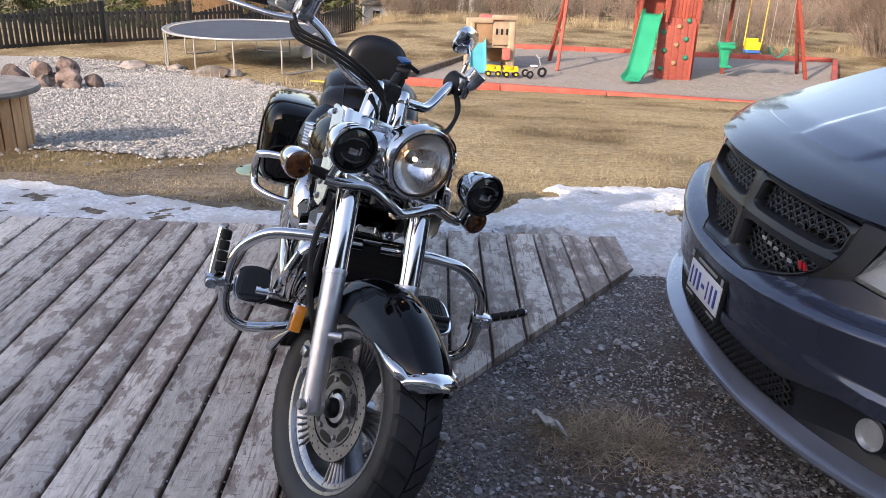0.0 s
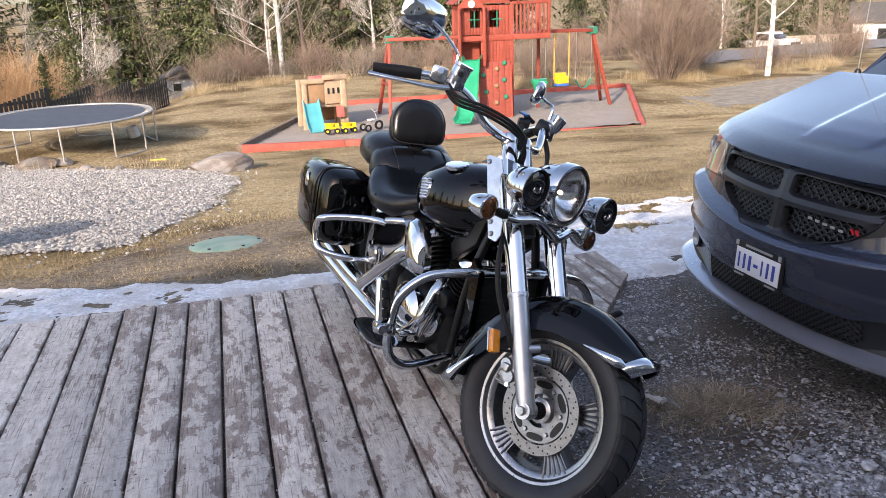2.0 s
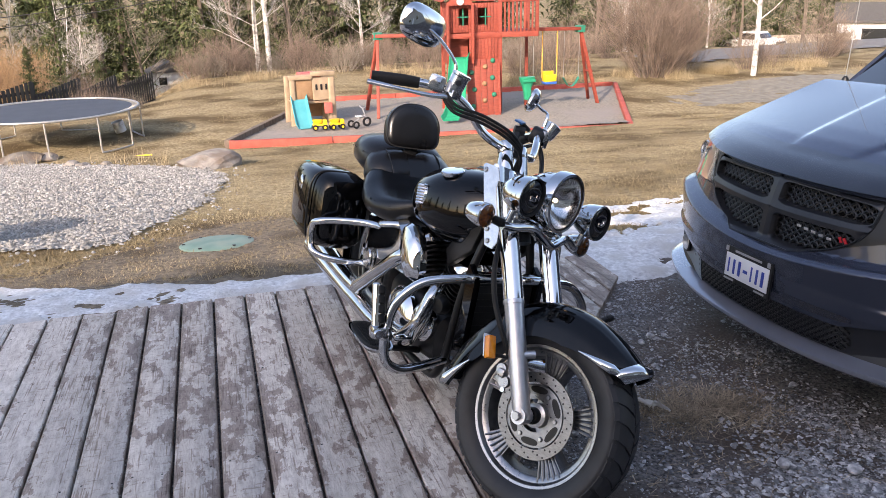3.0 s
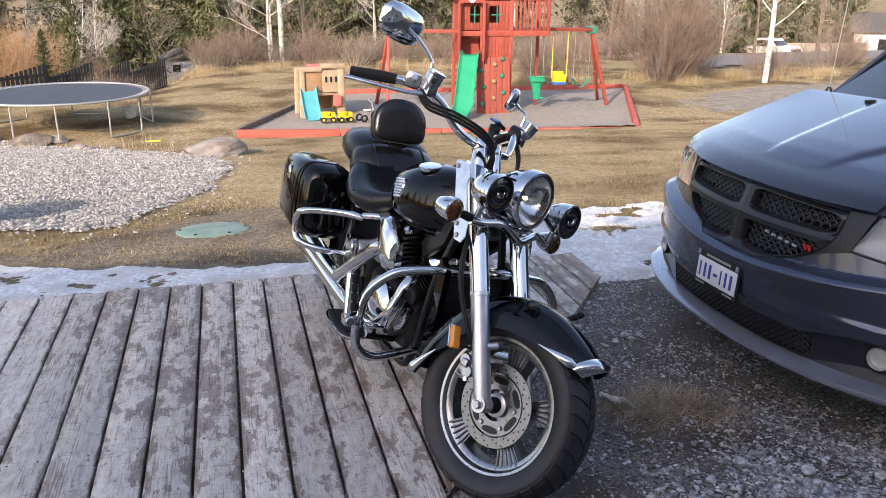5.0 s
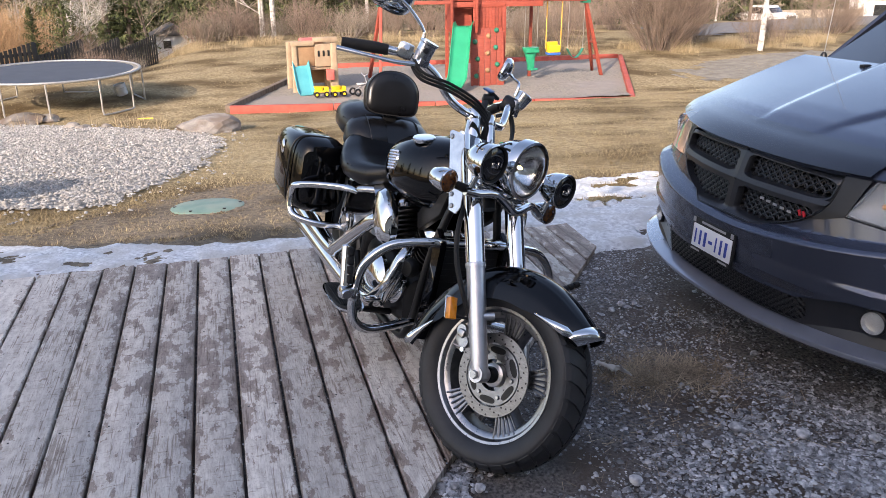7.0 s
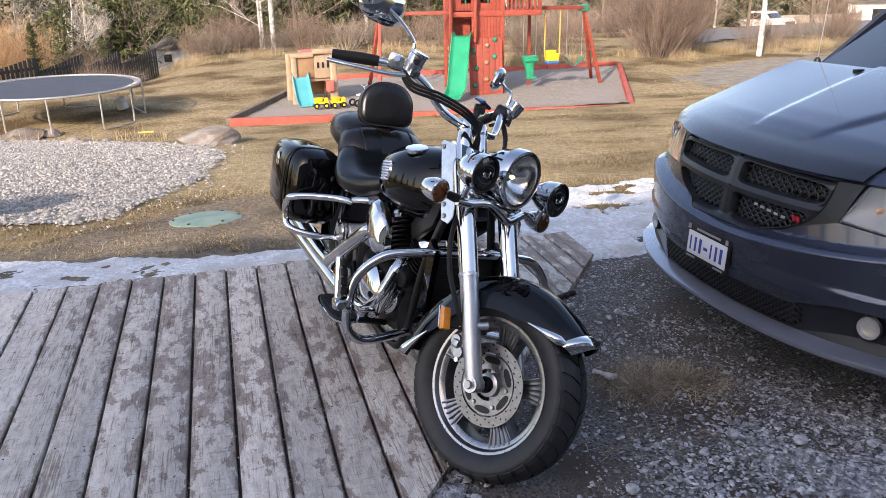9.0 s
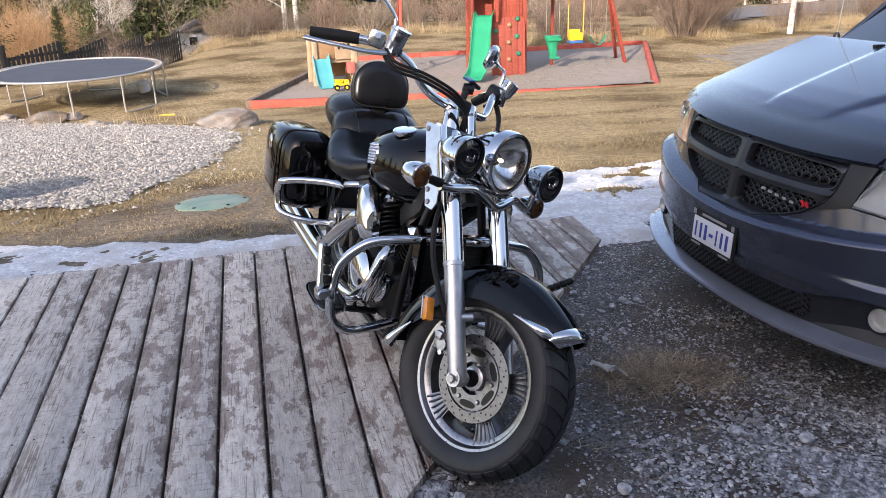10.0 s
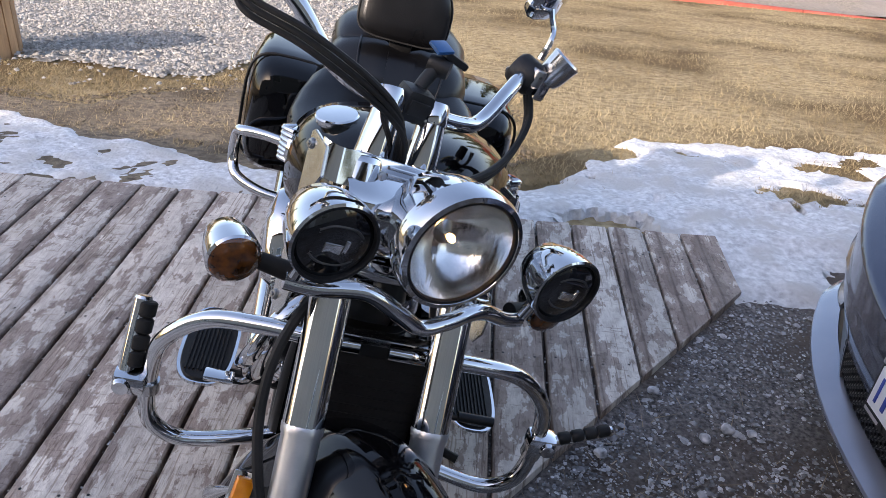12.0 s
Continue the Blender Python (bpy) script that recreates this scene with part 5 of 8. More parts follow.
# radiator between the down tubes
rad = part("radiator", box(-0.5, 0, 0.49, 0.03, 0.25, 0.32, 0.006), black_plastic, bike, "black radiator behind the fork")
for k in range(11):
    part("radiator_slat", box(-0.4845, 0, 0.36 + 0.026 * k, 0.003, 0.23, 0.003), black_plastic, rad)
for side in (-1, 1):
    part("radiator_shroud", prism([(-0.54, 0.3), (-0.46, 0.32), (-0.45, 0.66), (-0.52, 0.7), (-0.56, 0.6)], "y", side * 0.125, side * 0.15, 0.004), black_paint, rad)
part("radiator_cap", box(-0.49, 0, 0.665, 0.03, 0.28, 0.02, 0.006), dull_chrome, rad)
# exhausts, right side
ex = part("exhaust", tube([(-0.76, -0.12, 0.56), (-0.70, -0.19, 0.5), (-0.72, -0.22, 0.38), (-0.82, -0.23, 0.27), (-1.1, -0.235, 0.225), (-1.5, -0.24, 0.235), (-2.2, -0.26, 0.27)], [0.026, 0.03, 0.032, 0.032, 0.036, 0.048, 0.05], 18, 7), chrome, bike, "long chrome exhaust pipe")
part("exhaust_upper", tube([(-0.9, -0.2, 0.62), (-0.95, -0.245, 0.59), (-1.1, -0.26, 0.485), (-1.34, -0.26, 0.33), (-1.42, -0.26, 0.3), (-1.75, -0.26, 0.31), (-2.2, -0.28, 0.36)], [0.026, 0.03, 0.031, 0.031, 0.036, 0.044, 0.046], 18, 7), chrome, ex, "chrome upper exhaust")
part("heat_shield", tube([(-0.69, -0.2, 0.5), (-0.7, -0.235, 0.4), (-0.82, -0.25, 0.285)], [0.03, 0.036, 0.034], 16, 5, flat=0.6), chrome, ex)
# crash bars with pegs, footboards
for side in (-1, 1):
    s = side
    cb = part("crash_bar", tube([(-0.47, s * 0.03, 0.655), (-0.47, s * 0.12, 0.655), (-0.49, s * 0.22, 0.645), (-0.515, s * 0.33, 0.615), (-0.535, s * 0.41, 0.53), (-0.54, s * 0.43, 0.42), (-0.54, s * 0.42, 0.31), (-0.545, s * 0.36, 0.262), (-0.555, s * 0.27, 0.265), (-0.58, s * 0.15, 0.285)], 0.0185, 14, 7), chrome, bike, "chrome crash bar hoop")
    part("clamp", merged(lathe([(0.024, -0.014), (0.025, 0.014)], 16, m=aim((-0.54, s * 0.43, 0.40), (0, 0.1 * s, 1)))), dull_chrome, cb)
    a = Vector((-0.525, s * 0.475, 0.42)) if s < 0 else Vector((-0.535, s * 0.45, 0.434))
    b = Vector((-0.60, s * 0.47, 0.575)) if s < 0 else Vector((-0.565, s * 0.60, 0.474))
    d = (b - a).normalized()
    g_ = 1.0 if s < 0 else 0.7
    part("peg_knuckle", merged(box(a.x, a.y - s * 0.012, a.z, 0.054, 0.07, 0.05, 0.018), lathe([(0.0, 0.034), (0.016, 0.034), (0.019, 0.029), (0.019, -0.029), (0.0, -0.034)], 16, m=aim(a, (1, 0, 0)))), chrome, cb)
    peg = part("highway_peg", merged(tube([a, a + d * 0.02, a + d * 0.03, b], [0.017 * g_, 0.0175 * g_, 0.0185 * g_, 0.0175 * g_], 16, 1), lathe([(0.0185 * g_, 0), (0.0165 * g_, 0.006), (0.0, 0.008)], 16, m=aim(b, d))), chrome, bike, "chrome folding highway peg with rubber blocks")
    up_ = (Vector((0.1, -s, 0.15)) - d * Vector((0.1, -s, 0.15)).dot(d)).normalized() if s < 0 else Vector((0.3, 0, 0.95))
    for k in range(4):
        c = a + (b - a) * (0.27 + 0.205 * k) + up_ * (0.0115 if s < 0 else 0.007)
        q = 0.0165 if s < 0 else 0.0145
        part("peg_rubber", tube([c - d * q, c - d * (q - 0.004), c + d * (q - 0.004), c + d * q], [0.0165 * g_, 0.0205 * g_, 0.0205 * g_, 0.0165 * g_], 12, 1), rubber, peg)
    bd = part("footboard", loft([[(-0.87 + p[0], s * 0.35 + p[1] * s, 0.25 + h) for p in oval(-0.02, 0, 0, a_, b_, 32, 3.0, "z")] for h, a_, b_ in ((-0.012, 0.145, 0.06), (0.0, 0.158, 0.07), (0.008, 0.158, 0.07))]), chrome, bike, "footboard with chrome edge and rubber mat")
    part("board_mat", loft([[(-0.87 + p[0], s * 0.35 + p[1] * s, 0.25 + h) for p in oval(-0.02, 0, 0, a_, b_, 32, 3.0, "z")] for h, a_, b_ in ((0.008, 0.149, 0.062), (0.014, 0.147, 0.06))]), rubber, bd)
    for k in range(9):
        part("mat_rib", box(-0.89, s * (0.31 + 0.01 * k), 0.2665, 0.24, 0.004, 0.006), rubber, bd)
    part("board_bracket", tube([(-0.82, s * 0.15, 0.22), (-0.82, s * 0.32, 0.235)], 0.014, 8, 1), black_metal, bd)
part("brake_pedal", merged(tube([(-0.82, -0.2, 0.26), (-0.72, -0.24, 0.3), (-0.68, -0.28, 0.33)], 0.009, 8, 4), box(-0.68, -0.3, 0.335, 0.035, 0.07, 0.016, 0.006)), chrome, bike)
part("shift_lever", merged(tube([(-0.82, 0.2, 0.26), (-0.7, 0.26, 0.32), (-0.68, 0.3, 0.34)], 0.008, 8, 4), tube([(-0.68, 0.28, 0.34), (-0.68, 0.37, 0.34)], 0.013, 10, 1)), black_metal, bike)
part("horn", lathe([(0, 0.02), (0.03, 0.018), (0.04, 0.005), (0.04, -0.02)], 24, m=aim((-0.66, -0.17, 0.48), (0.4, -1, 0))), black_metal, bike)
part("side_stand", tube([(-0.95, 0.17, 0.2), (-0.85, 0.27, 0.1), (-0.8, 0.36, 0.085)], 0.013, 10, 3), black_metal, bike)
part("tail_lamp", box(-2.17, 0, 0.6, 0.05, 0.12, 0.07, 0.015), badge_red, bike)

# ---- van: x forward, y to its left, z up, from under the middle of its nose ----
van = thing("minivan", "dark grey minivan with black honeycomb grille parked on gravel", "van", m=pose(1.11, 2.368, -0.024, 0, 0, 183.0))


def nose(y, z=0.6):
    """How far the front lies behind the foremost point."""
    a = abs(y)
    s = 0.19 * (a / 0.75) ** 2.4
    if a > 0.86:
        s += 2.4 * (a - 0.86) ** 1.7
    return s


def front(y, z):
    """The profile of the nose: how far it is set back at a height, with a shelf under grille and lamps."""
    a = min(abs(y), 0.8)
    s = 0.648 + 0.065 * (a / 0.75) ** 1.6
    cr = 0.012 * max(0.0, min(1.0, (a - 0.5) / 0.2))
    return float(np.interp(z, [0.2, 0.25, 0.31, 0.335, 0.40, 0.46, 0.5, 0.545, 0.565, s - 0.006, s + 0.008, s + 0.03, 0.8, 0.9, 0.96, 1.02],
                           [0.05, 0.05, 0.02, 0.01, 0.0, -0.006, -0.02, -0.022 - cr, -0.022, -0.034, -0.022, 0.042, 0.06, 0.092, 0.118, 0.19]))


def skin(y, z, out=0.0):
    return (-nose(y) - front(y, z) + out, y, z)


def band_part(name, y0, y1, z0, z1, material, label="", out=0.0, thick=0.012, nu=40, nv=8, zfun=None, parent=None, ofun=None):
    def f(u, v):
        y = y0 + (y1 - y0) * u
        z = (z0 + (z1 - z0) * v) if zfun is None else zfun(y, v)
        return skin(y, z, out if ofun is None else ofun(u, v))
    return part(name, sheet(f, nu, nv, thick), material, parent or van, label)


GC = -0.02


def g_half(z):
    """Half the width of the grille's outline at a height."""
    t = max(0.0, min(1.0, (z - 0.668) / 0.262))
    return 0.16 + 0.315 * (1 - (1 - t) ** 3.4) ** 0.9


def g_top(y):
    return 0.935 - 0.012 * abs((y - GC) / 0.47) ** 2


def in_grille(y, z, m=0.0):
    return z > 0.668 + m and z < g_top(y) - m and abs(y - GC) < g_half(z) - m * 0.9


def g_bot(y):
    z = 0.668
    while z < 0.935 and not in_grille(y, z + 0.001):
        z += 0.004
    return z


def lamp_low(y):
    return 0.79 - 0.05 * max(0.0, min(1.0, (abs(y) - 0.5) / 0.48)) ** 1.2


def cover_z(y, v):
    a = abs(y)
    lo = 0.442 + 0.05 * max(0.0, min(1.0, (a - 0.42) / 0.2)) - 0.17 * max(0.0, min(1.0, (a - 0.76) / 0.1)) ** 1.3
    hi = min(g_bot(y), lamp_low(y))
    return lo + (hi - lo) * v


band_part("bumper_cover", -0.985, 0.985, 0, 0, van_paint, "dark grey painted bumper cover", nu=150, nv=64, zfun=cover_z)


def lip(u, v):
    y = (u * 2 - 1) * 0.95
    out = float(np.interp(v, [0, 0.25, 0.45, 0.6, 1], [-0.03, 0.022, 0.04, 0.036, -0.035]))
    z = float(np.interp(v, [0, 0.25, 0.45, 0.6, 1], [0.262, 0.27, 0.288, 0.303, 0.326]))
    return (-0.86 * nose(y) + out, y, z + 0.012 * (abs(y) / 0.9) ** 4)


part("front_lip", sheet(lip, 60, 12, 0.006), lip_sky_sheen, van, "dark grey front lip, painted paler for reflected sky")
part("lip_seat", sheet(lambda u, v: (-0.86 * nose(u * 1.9 - 0.95) - 0.03 - 0.03 * v, u * 1.9 - 0.95, 0.315 + 0.06 * v), 40, 3, 0.006), van_black, van)
band_part("lower_intake", -0.5, 0.5, 0.33, 0.47, van_black, "black lower intake", out=-0.03, nu=30, nv=3)
for s in (-1, 1):
    band_part("lower_corner", s * 0.42, s * 0.9, 0.33, 0.52, van_trim, "black bumper corner", nu=18, nv=8, ofun=lambda u, v: -0.012 - 0.035 * math.sin(math.pi * min(1, u * 1.15)) * (0.5 + 0.5 * v))
    fz = Vector(skin(s * 0.70, 0.432, -0.004))
    FMx = aim(fz, (0.92, s * 0.3, 0.06))
    fl = part("fog_lamp", lathe([(0.052, -0.04), (0.052, 0.0), (0.045, 0.004), (0.043, 0.0)], 28, m=FMx, cap=False), van_black, van)
    part("fog_bowl", lathe([(0.045, -0.002), (0.034, -0.015), (0.0, -0.02)], 24, m=FMx, cap=False), fog_pale, fl)
    part("fog_lens", lathe([(0.045, 0.0), (0.036, 0.01), (0.02, 0.015), (0.0, 0.016)], 24, m=FMx, cap=False), clear_lens, fl)


def honeycomb(inside, y0, y1, z0, z1, cw, ch, out, material, parent, name="grille_mesh"):
    """Open hexagon cells across a part of the nose."""
    bm = bmesh.new()
    hexa = [(-0.5, 0), (-0.25, 0.5), (0.25, 0.5), (0.5, 0), (0.25, -0.5), (-0.25, -0.5)]
    row, zz = 0, z0
    while zz < z1:
        yy = y0 + (cw * 0.5 if row % 2 else 0)
        while yy < y1:
            if inside(yy, zz):
                ring = []
                for sc, dx in ((1.0, 0.0), (0.74, 0.002), (0.66, -0.026)):
                    ring.append([bm.verts.new(skin(yy + hy * cw * 1.34 * sc, zz + hz * ch * sc, out + dx)) for hy, hz in hexa])
                for a, b in zip(ring, ring[1:]):
                    for k in range(6):
                        bm.faces.new((a[k], a[(k + 1) % 6], b[(k + 1) % 6], b[k]))
            yy += cw
        zz += ch * 0.5
        row += 1
    bmesh.ops.recalc_face_normals(bm, faces=bm.faces[:])
    return part(name, bm, material, parent, smooth=20)


def mid_z(y):
    return 0.812 + 0.01 * abs(y - GC)


# grille: dark backing, a face with four rounded openings between broad bars, mesh in each
grille = band_part("grille", GC - 0.47, GC + 0.47, 0, 0, van_black, "black crosshair grille with honeycomb mesh", out=-0.06, nu=40, nv=8, zfun=lambda y, v: g_bot(y) + max(0.004, g_top(y) - g_bot(y)) * v)
for sy in (-1, 1):
    for up in (True, False):
        def region(y, z, m=0.0, sy=sy, up=up):
            if not in_grille(y, z, m * 0.7):
                return False
            return (y - GC) * sy > m * 1.7 and ((z - mid_z(y)) * (1 if up else -1) > m * 1.15)
        cy, cz = GC + sy * (0.235 if up else 0.2), (0.878 if up else 0.745)
        N = 96

        def reach(a, m):
            lo, hi = 0.0, 0.6
            for _ in range(22):
                t = (lo + hi) / 2
                if region(cy + t * math.cos(a), cz + t * math.sin(a) * 0.35, m):
                    lo = t
                else:
                    hi = t
            return lo
        outer = [reach(2 * math.pi * k / N, 0.0) for k in range(N)]
        inner = [reach(2 * math.pi * k / N, 0.021) for k in range(N)]
        inner = [sum(inner[(k + j) % N] for j in (-2, -1, 0, 1, 2)) / 5 for k in range(N)]
        bm = bmesh.new()
        rings = []
        for mixf, out in ((0.0, 0.0), (0.5, 0.010), (0.82, 0.009), (0.96, 0.0), (1.0, -0.01), (1.0, -0.05)):
            ring = []
            for k in range(N):
                a = 2 * math.pi * k / N
                t = outer[k] * (1 - mixf) + inner[k] * mixf
                y, z = cy + t * math.cos(a), cz + t * math.sin(a) * 0.35
                # the bars stand proud, the outline lies flush
                bar = abs(y - GC) < 0.02 or abs(z - mid_z(y)) < 0.012
                ring.append(bm.verts.new(skin(y, z, 0.012 if (mixf == 0.0 and bar) else out)))
            rings.append(ring)
        for a, b in zip(rings, rings[1:]):
            for k in range(N):
                bm.faces.new((a[k], a[(k + 1) % N], b[(k + 1) % N], b[k]))
        bmesh.ops.recalc_face_normals(bm, faces=bm.faces[:])
        part("grille_bar", bm, van_trim, grille)
        honeycomb(lambda y, z: region(y, z, 0.022), GC - 0.5, GC + 0.5, 0.66, 0.95, 0.038, 0.03, -0.022, van_black, grille)
# dark seam round the outline
rim_pts = [skin(GC + s * g_half(z), z, 0.002) for s, zs in ((-1, np.linspace(0.925, 0.67, 30)), (1, np.linspace(0.67, 0.925, 30))) for z in zs]
part("grille_seam", tube(rim_pts, 0.0045, 6, 1), van_black, grille)
# smooth black panels between grille and lamps
for s in (-1, 1):
    part("grille_side_panel", sheet(lambda u, v: skin(GC * (1 - v) + s * ((g_half(0.735 + 0.2 * u)) * (1 - v) + (0.5 + 0.035 * u + 0.012) * v), 0.735 + 0.2 * u + 0.055 * v * (1 - u), -0.004), 14, 8, 0.008), van_black, grille)
honeycomb(lambda y, z: 0.352 < z < 0.45 - 0.10 * max(0, abs(y) - 0.36) * 2 and abs(y) < 0.45, -0.45, 0.45, 0.34, 0.46, 0.032, 0.026, -0.004, van_black, van, "intake_mesh")
# badge: a row of plain pale bars and two red slashes
for k in range(5):
    p = Vector(skin(0.16 + 0.036 * k, 0.775 - 0.004 * k, 0.012))
    part("badge_bar", box(p.x, p.y, p.z, 0.005, 0.02, 0.011, 0.002, rot=(0, 0, 8)), pale_bar, grille)
for k in range(2):
    p = Vector(skin(0.352 + 0.018 * k, 0.768, 0.014))
    part("badge_slash", box(p.x, p.y, p.z, 0.006, 0.011, 0.024, 0.001, rot=(24, 0, 12)), badge_red, grille)

# number plate in a dark holder, its characters as plain bars
pz = 0.53
plate = part("number_plate", box(0.028, -0.015, pz, 0.012, 0.292, 0.16, 0.006, rot=(0, -3, 0)), black_plastic, van, "number plate in a black holder")
part("plate_face", box(0.036, -0.015, pz - 0.004, 0.004, 0.268, 0.106, 0.002, rot=(0, -3, 0)), plate_white, plate)
for k, y in enumerate((-0.114, -0.08, -0.046, 0.03, 0.064, 0.098)):
    part("plate_bar", box(0.0385, y - 0.012, pz - 0.005, 0.003, (0.009, 0.013, 0.016)[k % 3], 0.066, 0.001, rot=(0, -3, 0)), plate_blue, plate)
part("plate_bar", box(0.0385, -0.02, pz - 0.007, 0.003, 0.026, 0.014, 0.001, rot=(0, -3, 0)), plate_blue, plate)
for y, w in ((-0.135, 0.018), (0.0, 0.165), (0.125, 0.018)):
    part("plate_caption_bar", box(0.0345, y - 0.012, pz + 0.066, 0.003, w, 0.01 if w > 0.1 else 0.022, 0.001, rot=(0, -3, 0)), pale_bar, plate)
for y in (-0.105, 0.088):
    part("plate_tab", prism([(y - 0.06, pz - 0.079), (y + 0.04, pz - 0.079), (y + 0.028, pz - 0.052), (y - 0.045, pz - 0.052)], "x", 0.0365, 0.0405, 0.001), black_plastic, plate)
    part("plate_caption_bar", box(0.041, y - 0.012, pz - 0.068, 0.003, 0.062, 0.008, 0.001, rot=(0, -3, 0)), pale_bar, plate)


# bonnet with a lip over the grille, wings, windscreen base and the body behind
def hood_z(y):
    return 0.952 + 0.012 * abs(y / 0.8) ** 3


def hood(u, v):
    y = (v * 2 - 1) * (0.83 + 0.03 * u)
    x0 = skin(y, hood_z(y))[0] + 0.012
    x = x0 + (-1.1 - x0) * u
    z = hood_z(y) + 0.212 * (1 - (1 - u) ** 1.1) + 0.03 * (1 - (y / 0.83) ** 2) * min(1, u * 4)
    # the middle stands a little proud between two creases that spread towards the windscreen
    z += 0.014 / (1 + math.exp((abs(y) - 0.13 - 0.2 * u) / 0.007)) * min(1, max(0, u - 0.12) * 4)
    if u < 0.1:
        z -= 0.02 * ((0.1 - u) / 0.1) ** 2
    return (x, y, z)


bonnet = part("bonnet", sheet(hood, 40, 150, 0.015), van_paint, van, "dark grey creased bonnet")
part("bonnet_deflector", sheet(lambda u, v: Vector(hood(0.0 + 0.17 * u, 0.5 + 0.335 * (2 * v - 1))) + Vector((0.024 * (1 - u), 0, 0.017 + 0.004 * u - 0.014 * max(0.0, u - 0.9) * 10)), 20, 60, 0.006), deflector_mat, bonnet, "glossy dark bonnet deflector")
dp = Vector(hood(0.13, 0.63))
part("deflector_mark", box(dp.x + 0.012, dp.y, dp.z + 0.018, 0.006, 0.045, 0.004, 0.001, rot=(0, 12, 6)), pale_bar, bonnet)
for s in (-1, 1):
    nzl = Vector(hood(0.93, 0.5 + s * 0.22))
    part("washer_jet", box(nzl.x, nzl.y, nzl.z + 0.016, 0.05, 0.03, 0.016, 0.006), van_black, bonnet)

    def wing(u, v, s=s):
        # from the bumper corner back along the side; v from the bonnet's edge outwards and down
        e = Vector(hood(u, 0.5 + 0.5 * s))
        out = 0.985 + 0.01 * u
        prof = [(abs(e.y) + 0.004, e.z), (abs(e.y) + 0.05, e.z - 0.006), (out - 0.045, e.z - 0.05), (out, e.z - 0.12), (out + 0.01, 0.74), (out, 0.62), (out - 0.01, 0.5), (out - 0.01, 0.36)]
        t = v * (len(prof) - 1)
        k = min(int(t), len(prof) - 2)
        f = t - k
        yy = prof[k][0] * (1 - f) + prof[k + 1][0] * f
        zz = prof[k][1] * (1 - f) + prof[k + 1][1] * f
        x_front = skin(min(yy, 0.985), min(zz, 0.99))[0]
        return (x_front + (-1.1 - x_front) * u, s * yy, zz)
    part("wing", sheet(lambda u, v, s=s: wing(0.01 + 0.99 * u, v), 20, 24, 0.012), van_paint, van, "dark grey front wing")

    # the lamp: dark housing, bright bowls, clear cover flush with the skin
    def lamp(u, v, out=0.0, s=s):
        a = 0.5 + 0.47 * u
        lo = lamp_low(a) + 0.006
        hi = min(hood_z(a) - 0.012, lo + 0.05 + 1.6 * u)
        inner = 0.5 + 0.05 * v * (1 - u)
        y = s * (a + 0.035 * v * (1 - u) ** 2)
        return skin(y, lo + (max(hi, lo + 0.012) - lo) * v, out)
    hl = part("headlight", sheet(lambda u, v: lamp(u, v, -0.02 - 0.06 * math.sin(math.pi * u) * math.sin(math.pi * v)), 16, 10), lamp_house, van, "clear headlight unit")
    part("headlight_lens", merged(sheet(lambda u, v: lamp(u, v, 0.002), 24, 12), sheet(lambda u, v: lamp(u, 1 - v, -0.003), 24, 12)), clear_lens, hl, "clear plastic lens")
    for u, v, r in ((0.38, 0.5, 0.055), (0.68, 0.5, 0.06)):
        c = Vector(lamp(u, v, -0.035))
        part("lamp_bowl", lathe([(r, 0.02), (r * 0.8, 0.0), (r * 0.5, -0.02), (0.012, -0.03)], 24, m=aim(c, (0.95, s * 0.3, 0.05)), cap=False), reflector_mat, hl)
        part("lamp_ring", lathe([(r + 0.004, 0.016), (r + 0.004, 0.026), (r - 0.003, 0.026), (r - 0.003, 0.016)], 24, m=aim(c, (0.95, s * 0.3, 0.05)), cap=False), dull_chrome, hl)
    # small amber spot inside one lamp only
    c = Vector(lamp(0.2, 0.4, -0.03))
    if s > 0:
        part("indicator", lathe([(0.01, -0.02), (0.01, 0.004), (0.006, 0.01), (0.0, 0.012)], 14, m=aim(c, (0.95, s * 0.2, 0.05))), amber, hl)
    wh = Matrix.Translation((-0.98, s * 0.9, 0.34)) @ Matrix.Rotation(radians(90), 4, "X")
    wl = part("wheel", lathe([(0.0, -0.03 * s), (0.2, -0.02 * s), (0.225, 0.0), (0.225, 0.09 * -s)], 28, m=wh, cap=False), alloy, van)
    part("tyre", lathe([(0.22, -0.1), (0.3, -0.11), (0.335, -0.08), (0.345, 0), (0.335, 0.08), (0.3, 0.11), (0.22, 0.1)], 40, m=wh, cap=False), rubber, wl)
    part("body_side", sheet(lambda u, v, s=s: (-1.1 - 3.9 * u, s * (0.99 - 0.16 * max(0, v - 0.5) ** 1.5 * 2), 0.3 + (0.78 + 0.6 * min(1, max(0, (u - 0.02) * 4.4))) * v), 30, 8, 0.02), van_paint, van, "dark grey body side")
    part("wiper", tube([(-1.12, s * 0.1 + 0.3, 1.21), (-1.3, s * 0.3 + 0.25, 1.29), (-1.34, s * 0.3 - 0.1, 1.305)], 0.009, 6, 3), van_black, van, "black wiper arm")
part("cowl", box(-1.13, 0, 1.155, 0.14, 1.62, 0.05, 0.01), van_black, van)
part("windscreen", sheet(lambda u, v: (-1.16 - 0.85 * u, (v * 2 - 1) * (0.8 - 0.1 * u), 1.18 + 0.52 * u + 0.05 * math.cos((v - 0.5) * 3) - 0.04), 8, 16, 0.006), window_dark, van, "dark reflecting windscreen")
